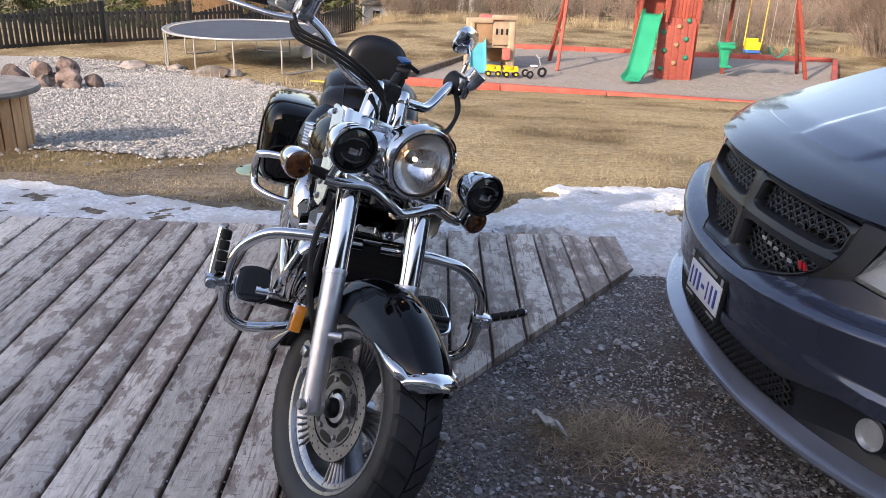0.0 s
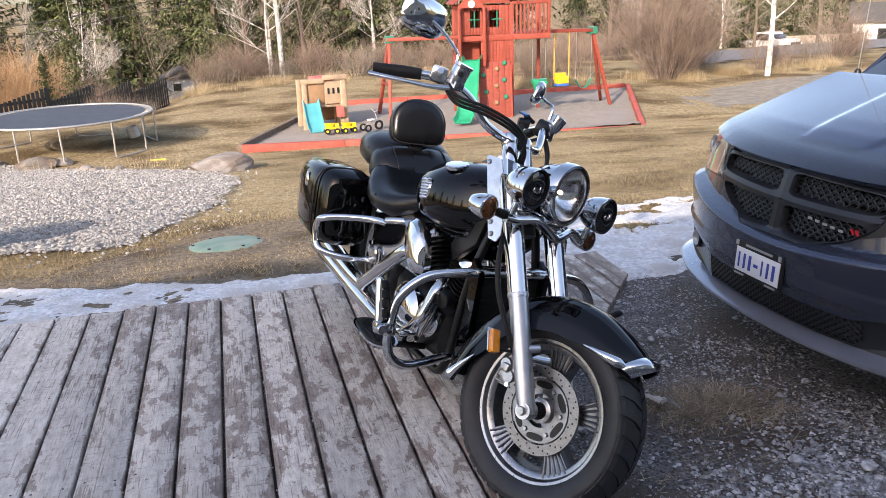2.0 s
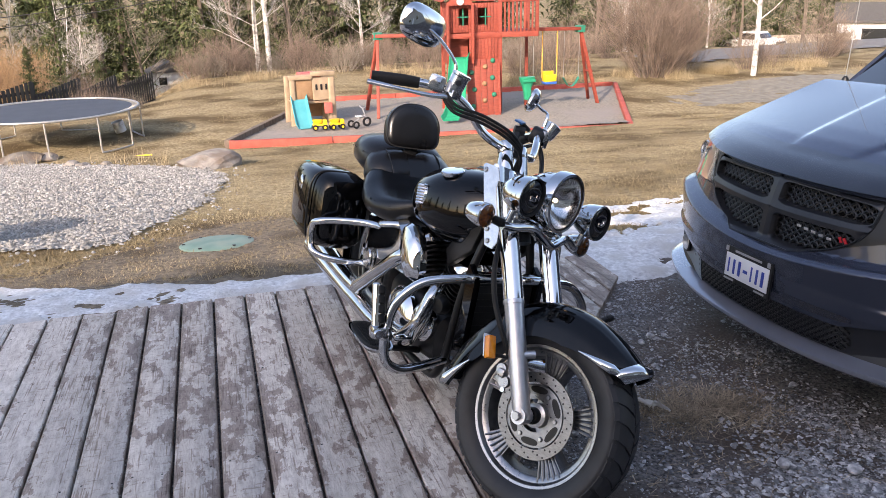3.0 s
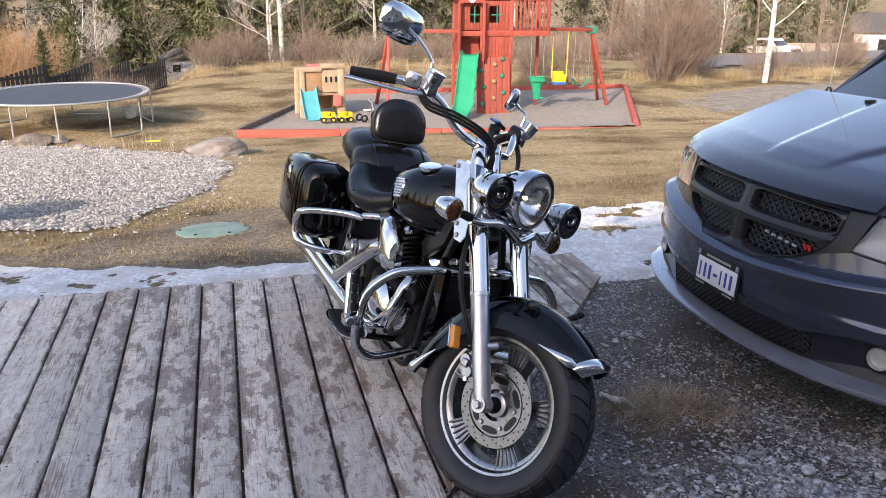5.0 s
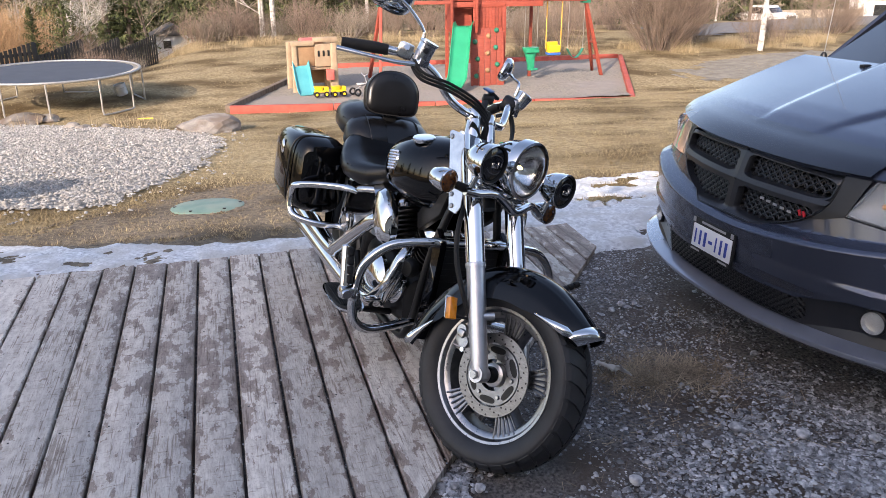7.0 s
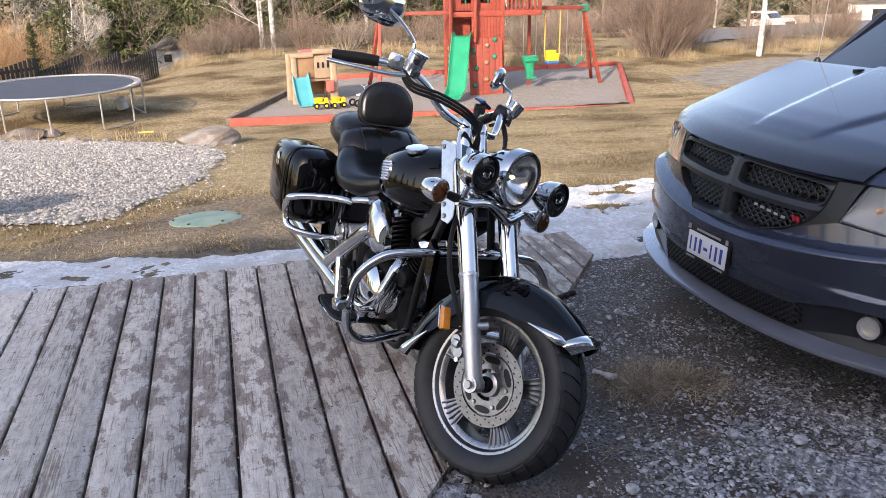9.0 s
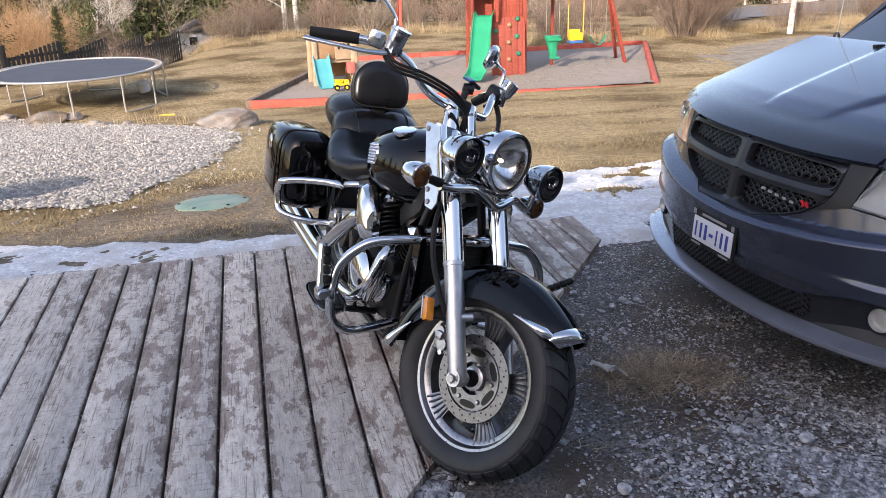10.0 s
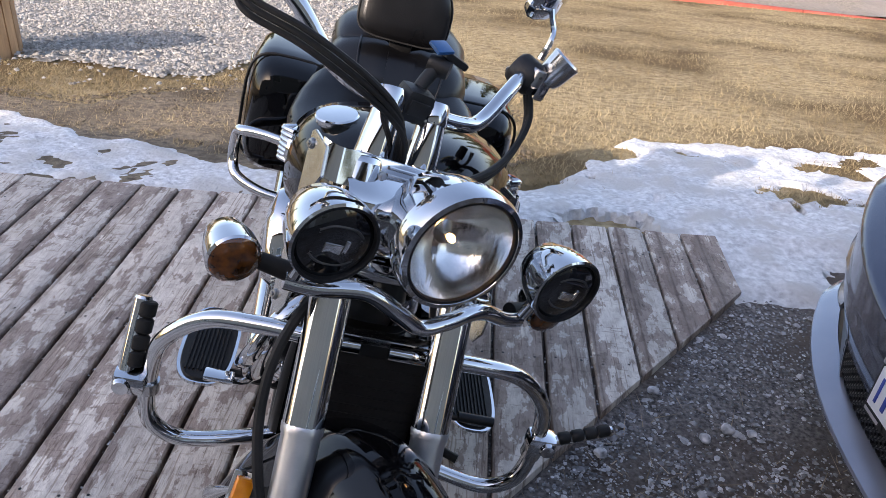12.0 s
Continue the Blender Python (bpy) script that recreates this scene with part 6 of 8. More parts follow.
part("roof", sheet(lambda u, v: (-2.0 - 3.0 * u, (v * 2 - 1) * 0.74, 1.72 + 0.03 * math.cos((v - 0.5) * 3) - 0.05 * u * u), 6, 10, 0.02), van_paint, van)
part("tail", box(-4.98, 0, 0.95, 0.05, 1.85, 1.45, 0.02), van_paint, van)
part("underbody", box(-2.5, 0, 0.42, 4.4, 1.7, 0.3, 0.02), van_black, van)
ant = part("aerial", tube([(-1.19, -0.82, 1.19), (-1.23, -0.825, 1.74)], 0.0026, 6, 1), galv, van, "thin wing aerial")
part("aerial_base", lathe([(0.02, 0), (0.018, 0.03), (0.008, 0.045)], 12, m=Matrix.Translation((-1.19, -0.82, 1.16))), van_black, ant)

# ---- play yard ----
SB = pose(-0.75, 20.35, -2.1, 0, 0, -7.0)
PLAY_Z = -2.06


CORNERS = [Vector((-0.76, 19.7)), Vector((9.25, 18.0)), Vector((13.0, 25.9)), Vector((2.3, 26.35))]


def sand_in(x, y):
    p = Vector((x, y))
    return (min((b - a).normalized().cross(p - a) for a, b in zip(CORNERS, CORNERS[1:] + CORNERS[:1])) + 0.075) * 10


patch("play_sand", sand_in, -1.2, 13.4, 17.6, 26.8, 0.09, 0.05, sand_mat, "grey sand bed under the climbing frame", "sand", rough=0.03)
edge = thing("sand_border", "red painted timber border round the sand bed", "border")
tagged(edge, kind="structure")
for q, (a, b) in enumerate(zip(CORNERS, CORNERS[1:] + CORNERS[:1])):
    n = (4, 3, 4, 3)[q]
    d = b - a
    for k in range(n):
        c = a + d * ((k + 0.5) / n)
        sl = box(0, -0.07, -2.03, d.length / n - 0.02, 0.14, 0.24, 0.012)
        sl.transform(pose(c.x, c.y, 0.0, 0, 0, math.degrees(math.atan2(d.y, d.x))))
        part("sleeper", sl, pink_edge if q < 3 else bark_mat, edge)

# climbing tower; x across, y away, from the tower's near left foot
TW = pose(5.62, 22.0, PLAY_Z, 0, 0, -9.0)
tower = thing("play_tower", "red-stained timber climbing tower with slide and rock wall", "play tower", m=TW)
W, D = 1.5, 1.3
for x, y in ((0, 0), (W, 0), (0, D), (W, D)):
    part("post", box(x, y, 1.6, 0.1, 0.1, 3.2, 0.008), red_wood, tower)
for z in (1.45, 2.25):
    part("floor_beam", box(W / 2, -0.03, z, W + 0.1, 0.05, 0.14, 0.006), red_wood, tower)
for k in range(9):
    part("floor_board", box(W / 2, 0.07 + 0.145 * k, 1.52, W, 0.135, 0.03, 0.004), red_wood, tower)
# upper cabin: walls of boards with windows, gable roof
for k in range(10):
    x = 0.62 + 0.092 * k
    part("wall_board", box(x + 0.02, -0.01, 1.95, 0.086, 0.03, 0.86, 0.004), red_wood, tower)
for k in range(16):
    x = 0.05 + 0.092 * k
    if k < 3 or 5 < k < 9 or k > 11:
        part("wall_board", box(x + 0.02, -0.01, 2.75, 0.086, 0.03, 0.8, 0.004), red_wood, tower)
    else:
        part("wall_board", box(x + 0.02, -0.01, 2.45, 0.086, 0.03, 0.2, 0.004), red_wood, tower)
        part("wall_board", box(x + 0.02, -0.01, 3.08, 0.086, 0.03, 0.14, 0.004), red_wood, tower)
for k in range(14):
    part("back_board", box(0.06 + 0.106 * k, D, 2.3, 0.1, 0.03, 1.7, 0.004), red_wood, tower)
    if k < 12:
        part("side_board", box(W, 0.06 + 0.108 * k, 2.3, 0.03, 0.1, 1.7, 0.004), red_wood, tower)
        part("side_board", box(0, 0.06 + 0.108 * k, 2.3, 0.03, 0.1, 1.7, 0.004), red_wood, tower)
for x in (0.4, 1.05):
    part("window_bar", box(x + 0.02, -0.02, 2.77, 0.03, 0.03, 0.46), dark_green, tower)
    part("window_bar", box(x + 0.02, -0.022, 2.77, 0.32, 0.026, 0.03), dark_green, tower)
for s in (-1, 1):
    rfm = Matrix.Translation((W / 2, D / 2, 3.95)) @ Matrix.Rotation(radians(38 * s), 4, "Y")
    for k in range(8):
        b = box(0, 0, 0, 0.145, D + 0.4, 0.025, 0.004)
        b.transform(rfm @ Matrix.Translation((s * (0.1 + 0.15 * k), 0, 0)))
        part("roof_board", b, red_wood, tower)
gb = prism([(0.0, 3.2), (W, 3.2), (W / 2, 3.85)], "y", -0.03, 0.0)
part("gable", gb, red_wood, tower)
# porch gable above the slide
part("porch_gable", prism([(-0.1, 3.1), (0.72, 3.1), (0.31, 3.55)], "y", -0.25, -0.2), red_wood, tower)
part("sunburst", lathe([(0, 0.01), (0.1, 0.01), (0.1, 0)], 20, m=aim((0.31, -0.26, 3.2), (0, -1, 0))), white_plastic, tower)
for x in (-0.05, 0.66):
    part("porch_post", box(x, -0.24, 2.3, 0.07, 0.07, 1.6, 0.006), red_wood, tower)
part("porch_shade", box(0.31, 0.4, 1.95, 0.62, 0.02, 0.86), red_wood, tower)
# rock wall
rwm = Matrix.Translation((1.0, -0.3, 0)) @ Matrix.Rotation(radians(-9), 4, "X")
for k in range(5):
    b = box(-0.36 + 0.18 * k, 0, 0.8, 0.172, 0.03, 1.62, 0.004)
    b.transform(rwm)
    part("climb_board", b, red_wood, tower)
rg = random.Random(3)
for k in range(9):
    h = lathe([(0.075, 0), (0.07, 0.025), (0.035, 0.06), (0, 0.065)], 9)
    h.transform(rwm @ Matrix.Translation((-0.3 + 0.3 * (k % 3) + rg.uniform(-0.06, 0.06), -0.015, 0.28 + 0.16 * k)) @ Matrix.Rotation(radians(90), 4, "X"))
    part("climb_hold", h, (dark_green, tan_plastic, dark_green)[k % 3], tower)
for s in (0.62, 1.52):
    part("climb_side", prism([(-0.33, 0.0), (-0.24, 0.0), (0.0, 1.5), (-0.1, 1.5)], "x", s - 0.11, s - 0.05), red_wood, tower)
# slide
SL = [(-0.1, 1.68), (-0.3, 1.62), (-0.58, 1.2), (-0.88, 0.7), (-1.14, 0.3), (-1.34, 0.14), (-1.5, 0.11)]


def slide_shape(u, v):
    t = u * (len(SL) - 1)
    k = min(int(t), len(SL) - 2)
    f = t - k
    y, z = SL[k][0] * (1 - f) + SL[k + 1][0] * f, SL[k][1] * (1 - f) + SL[k + 1][1] * f
    s = v * 2 - 1
    rise = 0.13 * max(0, (abs(s) - 0.72) / 0.28) ** 1.5
    return (0.34 + s * 0.26 - 0.52 * u, y, z + rise + 0.02 * math.sin(u * 16))


part("slide", sheet(slide_shape, 40, 16, 0.02), green_plastic, tower, "green wavy plastic slide")
# side balcony with rails
for k in range(6):
    part("floor_board", box(W + 0.1 + 0.17 * k, D / 2, 2.34, 0.16, D, 0.03, 0.004), red_wood, tower)
part("floor_beam", box(W + 0.55, -0.03, 2.26, 1.1, 0.05, 0.14, 0.006), red_wood, tower)
for k in range(9):
    part("baluster", box(W + 0.14 + 0.115 * k, -0.01, 2.78, 0.055, 0.03, 0.86, 0.004), red_wood, tower)
part("rail", box(W + 0.55, -0.02, 3.2, 1.1, 0.06, 0.08, 0.006), red_wood, tower)
part("post", box(W + 1.08, 0, 2.75, 0.09, 0.09, 1.1, 0.006), red_wood, tower)
part("post", box(W + 1.08, D, 1.6, 0.09, 0.09, 3.2, 0.006), red_wood, tower)
# ladder rungs beside the slide
for k in range(5):
    part("rung", tube([(0.58, 0.0, 0.3 + 0.25 * k), (1.5, 0.0, 0.3 + 0.25 * k)], 0.02, 8, 1), red_wood, tower)

# swing beams on both sides with A-legs
sw = thing("swing_frame", "red timber swing beam on A-frame legs with green brackets", "swing frame", m=pose(0, 0, PLAY_Z))
LEFT, RIGHT = Vector((3.78, 23.1, 2.27)), Vector((9.9, 22.35, 2.3))
TL, TR = TW @ Vector((0, 0.2, 0)), TW @ Vector((W, 0.2, 0))


def beam(a, b, w, h):
    a, b = Vector(a), Vector(b)
    bm = box(0, 0, 0, w, h, (b - a).length, 0.008)
    bm.transform(Matrix.Translation((a + b) / 2) @ (b - a).to_track_quat("Z", "X").to_matrix().to_4x4())
    return bm


part("beam", beam((LEFT.x - 0.15, LEFT.y, LEFT.z), (TL.x, TL.y, 2.3), 0.1, 0.15), red_wood, sw)
part("beam", beam((RIGHT.x + 0.15, RIGHT.y, RIGHT.z), (TR.x + 1.0, TR.y, 2.36), 0.1, 0.15), red_wood, sw)
for top, dx in ((LEFT, -0.25), (RIGHT, 0.35)):
    for dy in (-0.85, 0.85):
        part("leg", beam((top.x, top.y, top.z), (top.x + dx + (0.35 if dx > 0 and dy < 0 else 0.55 if dx > 0 else 0), top.y + (dy if dx < 0 else 0.04 if dy < 0 else 1.1), 0.0), 0.09, 0.09), red_wood, sw)
    part("brace", beam((top.x + dx * 0.55 + (0.25 if dx > 0 else 0), top.y - (0.47 if dx < 0 else -0.03), 1.0), (top.x + dx * 0.55 + (0.3 if dx > 0 else 0), top.y + 0.5, 1.0), 0.05, 0.09), red_wood, sw)
    part("bracket", box(top.x, top.y, top.z, 0.26, 0.22, 0.2, 0.02), dark_green, sw, "green corner bracket")


def hang(name, x, label, group, seat_fn, rope_dx, rope_r, rope_m, zs):
    t = (x - TR.x) / (RIGHT.x - TR.x)
    y = TR.y + (RIGHT.y - TR.y) * t
    g = thing(name, label, "swing", group, m=pose(x, y, PLAY_Z))
    for d in rope_dx:
        part("rope", tube([(d, 0, zs), (d, 0, 2.28)], rope_r, 6, 1), rope_m, g)
    seat_fn(g)
    return g


def baby_seat(g):
    part("seat", merged(loft([oval(0, 0, z, a, b, 20, 3, "z") for z, a, b in ((0.98, 0.25, 0.15), (0.92, 0.24, 0.15), (0.78, 0.17, 0.13), (0.5, 0.09, 0.1), (0.36, 0.085, 0.09))]), box(0.06, -0.05, 0.34, 0.3, 0.14, 0.06, 0.02), box(0.05, -0.06, 0.5, 0.11, 0.1, 0.36, 0.03), box(0.0, -0.17, 0.88, 0.42, 0.06, 0.09, 0.02)), green_plastic, g, "green bucket seat")


def tod_seat(g):
    part("seat", merged(box(0, 0.1, 0.95, 0.36, 0.05, 0.3, 0.03), box(0, -0.12, 0.9, 0.36, 0.06, 0.2, 0.02), box(-0.16, 0, 0.9, 0.05, 0.24, 0.22, 0.02), box(0.16, 0, 0.9, 0.05, 0.24, 0.22, 0.02)), yellow_plastic, g, "yellow toddler seat")
    part("base", box(0, 0, 0.76, 0.4, 0.28, 0.08, 0.03), blue_toy, g, "blue base")


def strap_seat(g):
    part("seat", sheet(lambda u, v: (-0.25 + 0.5 * u, (v - 0.5) * 0.14, 0.6 + 0.55 * (u - 0.5) ** 2 * 2), 10, 2, 0.012), dark_green, g, "green strap seat")


hang("glider_swing", 8.08, "green plastic glider swing hanging from the beam", "swings", baby_seat, (-0.2, 0.2), 0.008, galv, 0.92)
hang("toddler_swing", 8.85, "yellow and blue toddler swing on yellow ropes", "swings", tod_seat, (-0.24, 0.24), 0.016, rope_mat, 0.9)
hang("strap_swing", 9.62, "green strap swing on thin chains", "swings", strap_seat, (-0.25, 0.25), 0.006, galv, 0.86)

# toy house with a small slide
ph = thing("toy_house", "faded beige plastic toddler climber with turquoise slide", "play house", m=pose(1.05, 22.0, PLAY_Z, 0, 0, 6))
for x, y, w in ((0.0, 0, 0.16), (1.1, 0, 0.2), (0.0, 0.75, 0.16), (1.1, 0.75, 0.2)):
    part("post", loft([oval(x + 0.05 + dx, y, z, w / 2 * k, 0.07, 14, 4, "z") for z, k, dx in ((0, 1.2, -0.01), (0.7, 1.0, 0), (1.3, 0.9, 0.0))]), beige_plastic, ph)
part("wall_panel", box(0.36, 0.02, 0.98, 0.5, 0.06, 0.55, 0.03), tan_plastic, ph, "brown plank-pattern panel")
part("wall_panel", box(0.86, 0.0, 0.98, 0.5, 0.07, 0.62, 0.03), beige_plastic, ph)
part("wall_panel", box(0.6, 0.77, 0.7, 1.1, 0.06, 1.2, 0.03), tan_plastic, ph)
for k in range(3):
    part("slot", box(0.72 + 0.14 * k, -0.04, 1.03, 0.06, 0.02, 0.16, 0.02), black_plastic, ph)
part("platform", box(0.6, 0.38, 0.62, 1.1, 0.7, 0.08, 0.02), beige_plastic, ph)
part("lintel", box(0.28, -0.02, 1.32, 0.66, 0.14, 0.14, 0.05), beige_plastic, ph)
part("lintel", box(0.92, -0.02, 1.4, 0.7, 0.14, 0.14, 0.05), beige_plastic, ph)
for x in (0.46, 0.72):
    part("roof_cap", box(x, 0.3, 1.36, 0.34, 0.5, 0.12, 0.05), coral_plastic, ph, "coral roof cap")
part("side_wall", box(1.12, 0.38, 0.55, 0.1, 0.7, 1.1, 0.03), beige_plastic, ph)
part("slide", sheet(lambda u, v: (0.2 + (v - 0.5) * 0.44 - 0.05 * u, -0.05 - 0.75 * u, 0.68 * (1 - u) ** 1.25 + 0.05 + 0.13 * max(0, (abs(v * 2 - 1) - 0.7) / 0.3)), 14, 14, 0.02), teal_plastic, ph, "turquoise slide")
part("step_block", box(1.0, -0.12, 0.45, 0.22, 0.12, 0.3, 0.03), coral_plastic, ph)


# toy trucks and a small bicycle
def truck():
    t = thing("toy_truck", "yellow plastic tipper toy with black wheels on sand", "toy truck", "toy trucks")
    part("body", merged(box(0, 0, 0.2, 0.5, 0.2, 0.07, 0.02), box(0.17, 0, 0.28, 0.15, 0.19, 0.14, 0.02)), yellow_plastic, t)
    part("tipper", loft([oval(-0.08, 0, z, a, b, 16, 5, "z") for z, a, b in ((0.24, 0.13, 0.09), (0.36, 0.18, 0.13))]), yellow_plastic, t)
    for x in (-0.16, 0.17):
        for y in (-0.1, 0.1):
            w = part("wheel", lathe([(0, -0.035), (0.09, -0.035), (0.1, -0.02), (0.1, 0.02), (0.09, 0.035), (0, 0.035)], 18, m=Matrix.Translation((x, y, 0.1)) @ Matrix.Rotation(radians(90), 4, "X")), black_plastic, t)
            part("hub", lathe([(0, 0.038), (0.045, 0.038), (0.045, 0)], 12, m=Matrix.Translation((x, y - 0.002, 0.1)) @ Matrix.Rotation(radians(90), 4, "X")), yellow_plastic, w)
    return t


tk = truck()
tk.scale = (0.78, 0.78, 0.78)
tk2 = copy_thing(tk, pose(2.1, 20.85, -2.03, 0, 0, 8))
tk.matrix_basis = pose(1.65, 20.9, -2.03, 0, 0, -4) @ Matrix.Diagonal((0.78, 0.78, 0.78, 1))
tr = thing("toy_tricycle", "small grey toddler tricycle with white bars", "tricycle", m=pose(2.95, 21.0, -2.03, 0, 0, 20))
for x, y, r in ((0.0, 0, 0.13), (-0.42, -0.14, 0.1), (-0.42, 0.14, 0.1)):
    part("wheel", lathe([(r * 0.6, -0.02), (r, -0.02), (r, 0.02), (r * 0.6, 0.02), (r * 0.6, -0.02)], 20, m=Matrix.Translation((x, y, r)) @ Matrix.Rotation(radians(90), 4, "X"), cap=False), black_plastic, tr)
part("frame", merged(tube([(0, 0, 0.13), (-0.05, 0, 0.3), (-0.42, 0, 0.14)], 0.02, 8, 3), tube([(0, 0, 0.13), (-0.12, 0, 0.52)], 0.018, 8, 1), tube([(-0.12, -0.16, 0.56), (-0.12, 0, 0.5), (-0.12, 0.16, 0.56)], 0.014, 8, 3)), grey_toy, tr)
part("seat", box(-0.25, 0, 0.3, 0.18, 0.14, 0.04, 0.02), white_plastic, tr)

# trampoline
tz = ground_z(-5, 21.8)
tramp = thing("trampoline", "round grey trampoline on bowed steel legs without net", "trampoline", m=pose(-5.02, 21.85, tz))
R = 2.1
part("mat", lathe([(0, 0.9), (R - 0.16, 0.9), (R - 0.16, 0.892), (0, 0.892)], 64), mat_net, tramp, "dark woven jumping mat")
ringp = [(R * math.cos(a), R * math.sin(a), 0.9) for a in np.linspace(0, 2 * math.pi, 65)]
part("rim", tube(ringp, 0.032, 10, 1, cap=False), galv, tramp, "steel rim")
spr = bmesh.new()
for k in range(96):
    a = 2 * math.pi * k / 96
    q = tube([((R - 0.16) * math.cos(a), (R - 0.16) * math.sin(a), 0.9), (R * math.cos(a), R * math.sin(a), 0.9)], 0.012, 4, 1)
    me = bpy.data.meshes.new("tmp"); q.to_mesh(me); q.free(); spr.from_mesh(me); bpy.data.meshes.remove(me)
tagged(part("springs", spr, galv, tramp), kind="stuff")
for k in range(6):
    a = 2 * math.pi * (k + 0.35) / 6
    d = 0.24
    pts = []
    for da, z in ((-d, 0.88), (-d, 0.5), (-d, 0.1), (-d * 0.8, 0.03), (d * 0.8, 0.03), (d, 0.1), (d, 0.5), (d, 0.88)):
        pts.append(((R + 0.02) * math.cos(a + da), (R + 0.02) * math.sin(a + da), z))
    part("leg", tube(pts, 0.022, 8, 4), galv, tramp, "bent steel leg hoop")
bk = thing("bucket", "white plastic bucket lying in the trampoline's shade", "bucket", m=pose(-3.55, 23.0, -2.06, 0, -14, 20))
part("shell", lathe([(0.0, 0.0), (0.13, 0.0), (0.15, 0.02), (0.155, 0.3), (0.16, 0.31), (0.148, 0.31), (0.13, 0.02)], 24, cap=False), white_plastic, bk)
part("handle", tube([(-0.155, 0, 0.29), (-0.09, -0.155, 0.22), (0.09, -0.155, 0.22), (0.155, 0, 0.29)], 0.006, 6, 4), galv, bk)
mesh_thing("yellow_bat", tube([(-2.9, 19.3, -2.04), (-2.55, 19.26, -2.04)], [0.012, 0.024], 8, 1), yellow_plastic, "yellow plastic bat lying on the grass", "toy bat")

# tank lid in the lawn
lid = thing("tank_lid", "round pale green tank lid set in the soil", "lid", m=pose(-1.14, 6.08, ground_z(0, 6.08) + 0.008, -6, 0, 0))
part("cover", lathe([(0.0, 0.03), (0.2, 0.03), (0.27, 0.022), (0.295, 0.012), (0.3, -0.04)], 48), lid_mat, lid)
for k in range(6):
    a = 2 * math.pi * k / 6
    part("bolt", lathe([(0, 0.03), (0.014, 0.03), (0.014, 0.01)], 8, m=Matrix.Translation((0.26 * math.cos(a), 0.26 * math.sin(a), 0))), black_metal, lid)

# cable-spool table at the end of the stone bed
sp = thing("spool_table", "cable spool table with cedar slat drum and grey top", "table", m=pose(-3.81, 6.78, ground_z(0, 6.72)))
part("top", lathe([(0, 0.5), (0.49, 0.5), (0.5, 0.525), (0.49, 0.55), (0, 0.55)], 40), spool_top_mat, sp)
part("base", lathe([(0, -0.04), (0.36, -0.04), (0.36, 0.04), (0, 0.04)], 32), spool_top_mat, sp)
for k in range(22):
    a = 2 * math.pi * k / 22
    b = box(0.37, 0, 0.235, 0.025, 0.097, 0.53, 0.006)
    b.transform(Matrix.Rotation(a, 4, "Z"))
    part("slat", b, cedar, sp)


# boulders
def boulder(r, seed, sq=0.7):
    """A stone split along a few random planes, its faces rough."""
    bm = bmesh.new()
    bmesh.ops.create_icosphere(bm, subdivisions=3, radius=1.0)
    rb = random.Random(int(seed * 10) + 1)
    planes = []
    for _ in range(9):
        d = Vector((rb.uniform(-1, 1), rb.uniform(-1, 1), rb.uniform(-0.7, 1))).normalized()
        planes.append((d, rb.uniform(0.66, 0.9)))
    for v in bm.verts:
        p = v.co.normalized()
        k = min([1.0] + [h / p.dot(d) for d, h in planes if p.dot(d) > 0.05])
        k += 0.09 * noise.noise(p * 1.7 + Vector((seed, 0, 0))) + 0.05 * noise.noise(p * 5 + Vector((0, seed, 0)))
        v.co = p * r * 1.15 * k
        v.co.z *= sq
    return bm


for k, (x, y, r, sq) in enumerate(((-1.25, 14.5, 0.56, 0.36), (-5.4, 19.75, 0.46, 0.32), (-7.6, 20.4, 0.36, 0.32), (-4.95, 19.9, 0.26, 0.4), (-4.05, 17.5, 0.17, 0.55), (-3.75, 17.1, 0.14, 0.6), (-3.3, 16.95, 0.12, 0.6), (-6.5, 20.5, 0.22, 0.4))):
    mesh_thing("boulder", boulder(r, k * 3.1, sq), rock_mat, "weathered tan boulder edging the stone bed", "boulder", "boulders edging the bed", m=pose(x, y, ground_z(x, y) + r * sq * 0.5, 0, 0, 15 if k == 0 else k * 40), smooth=13)
for k, (x, y, r, z) in enumerate(((-6.9, 14.4, 0.24, 0.06), (-6.4, 14.2, 0.26, 0.08), (-6.05, 14.4, 0.2, 0.06), (-7.3, 14.2, 0.24, 0.06), (-6.7, 13.8, 0.2, 0.04), (-7.6, 14.6, 0.26, 0.08), (-6.6, 14.6, 0.25, 0.28), (-6.95, 14.3, 0.2, 0.26), (-7.9, 14.0, 0.22, 0.06), (-6.2, 13.8, 0.16, 0.03))):
    mesh_thing("pit_rock", boulder(r * 0.85, 20 + k * 2.3, 0.8), pit_stone, "reddish-grey rock piled round a fire pit", "rock", "fire pit rocks", m=pose(x, y, ground_z(x, y) + z + r * 0.3, k * 20, 0, k * 50), smooth=13)

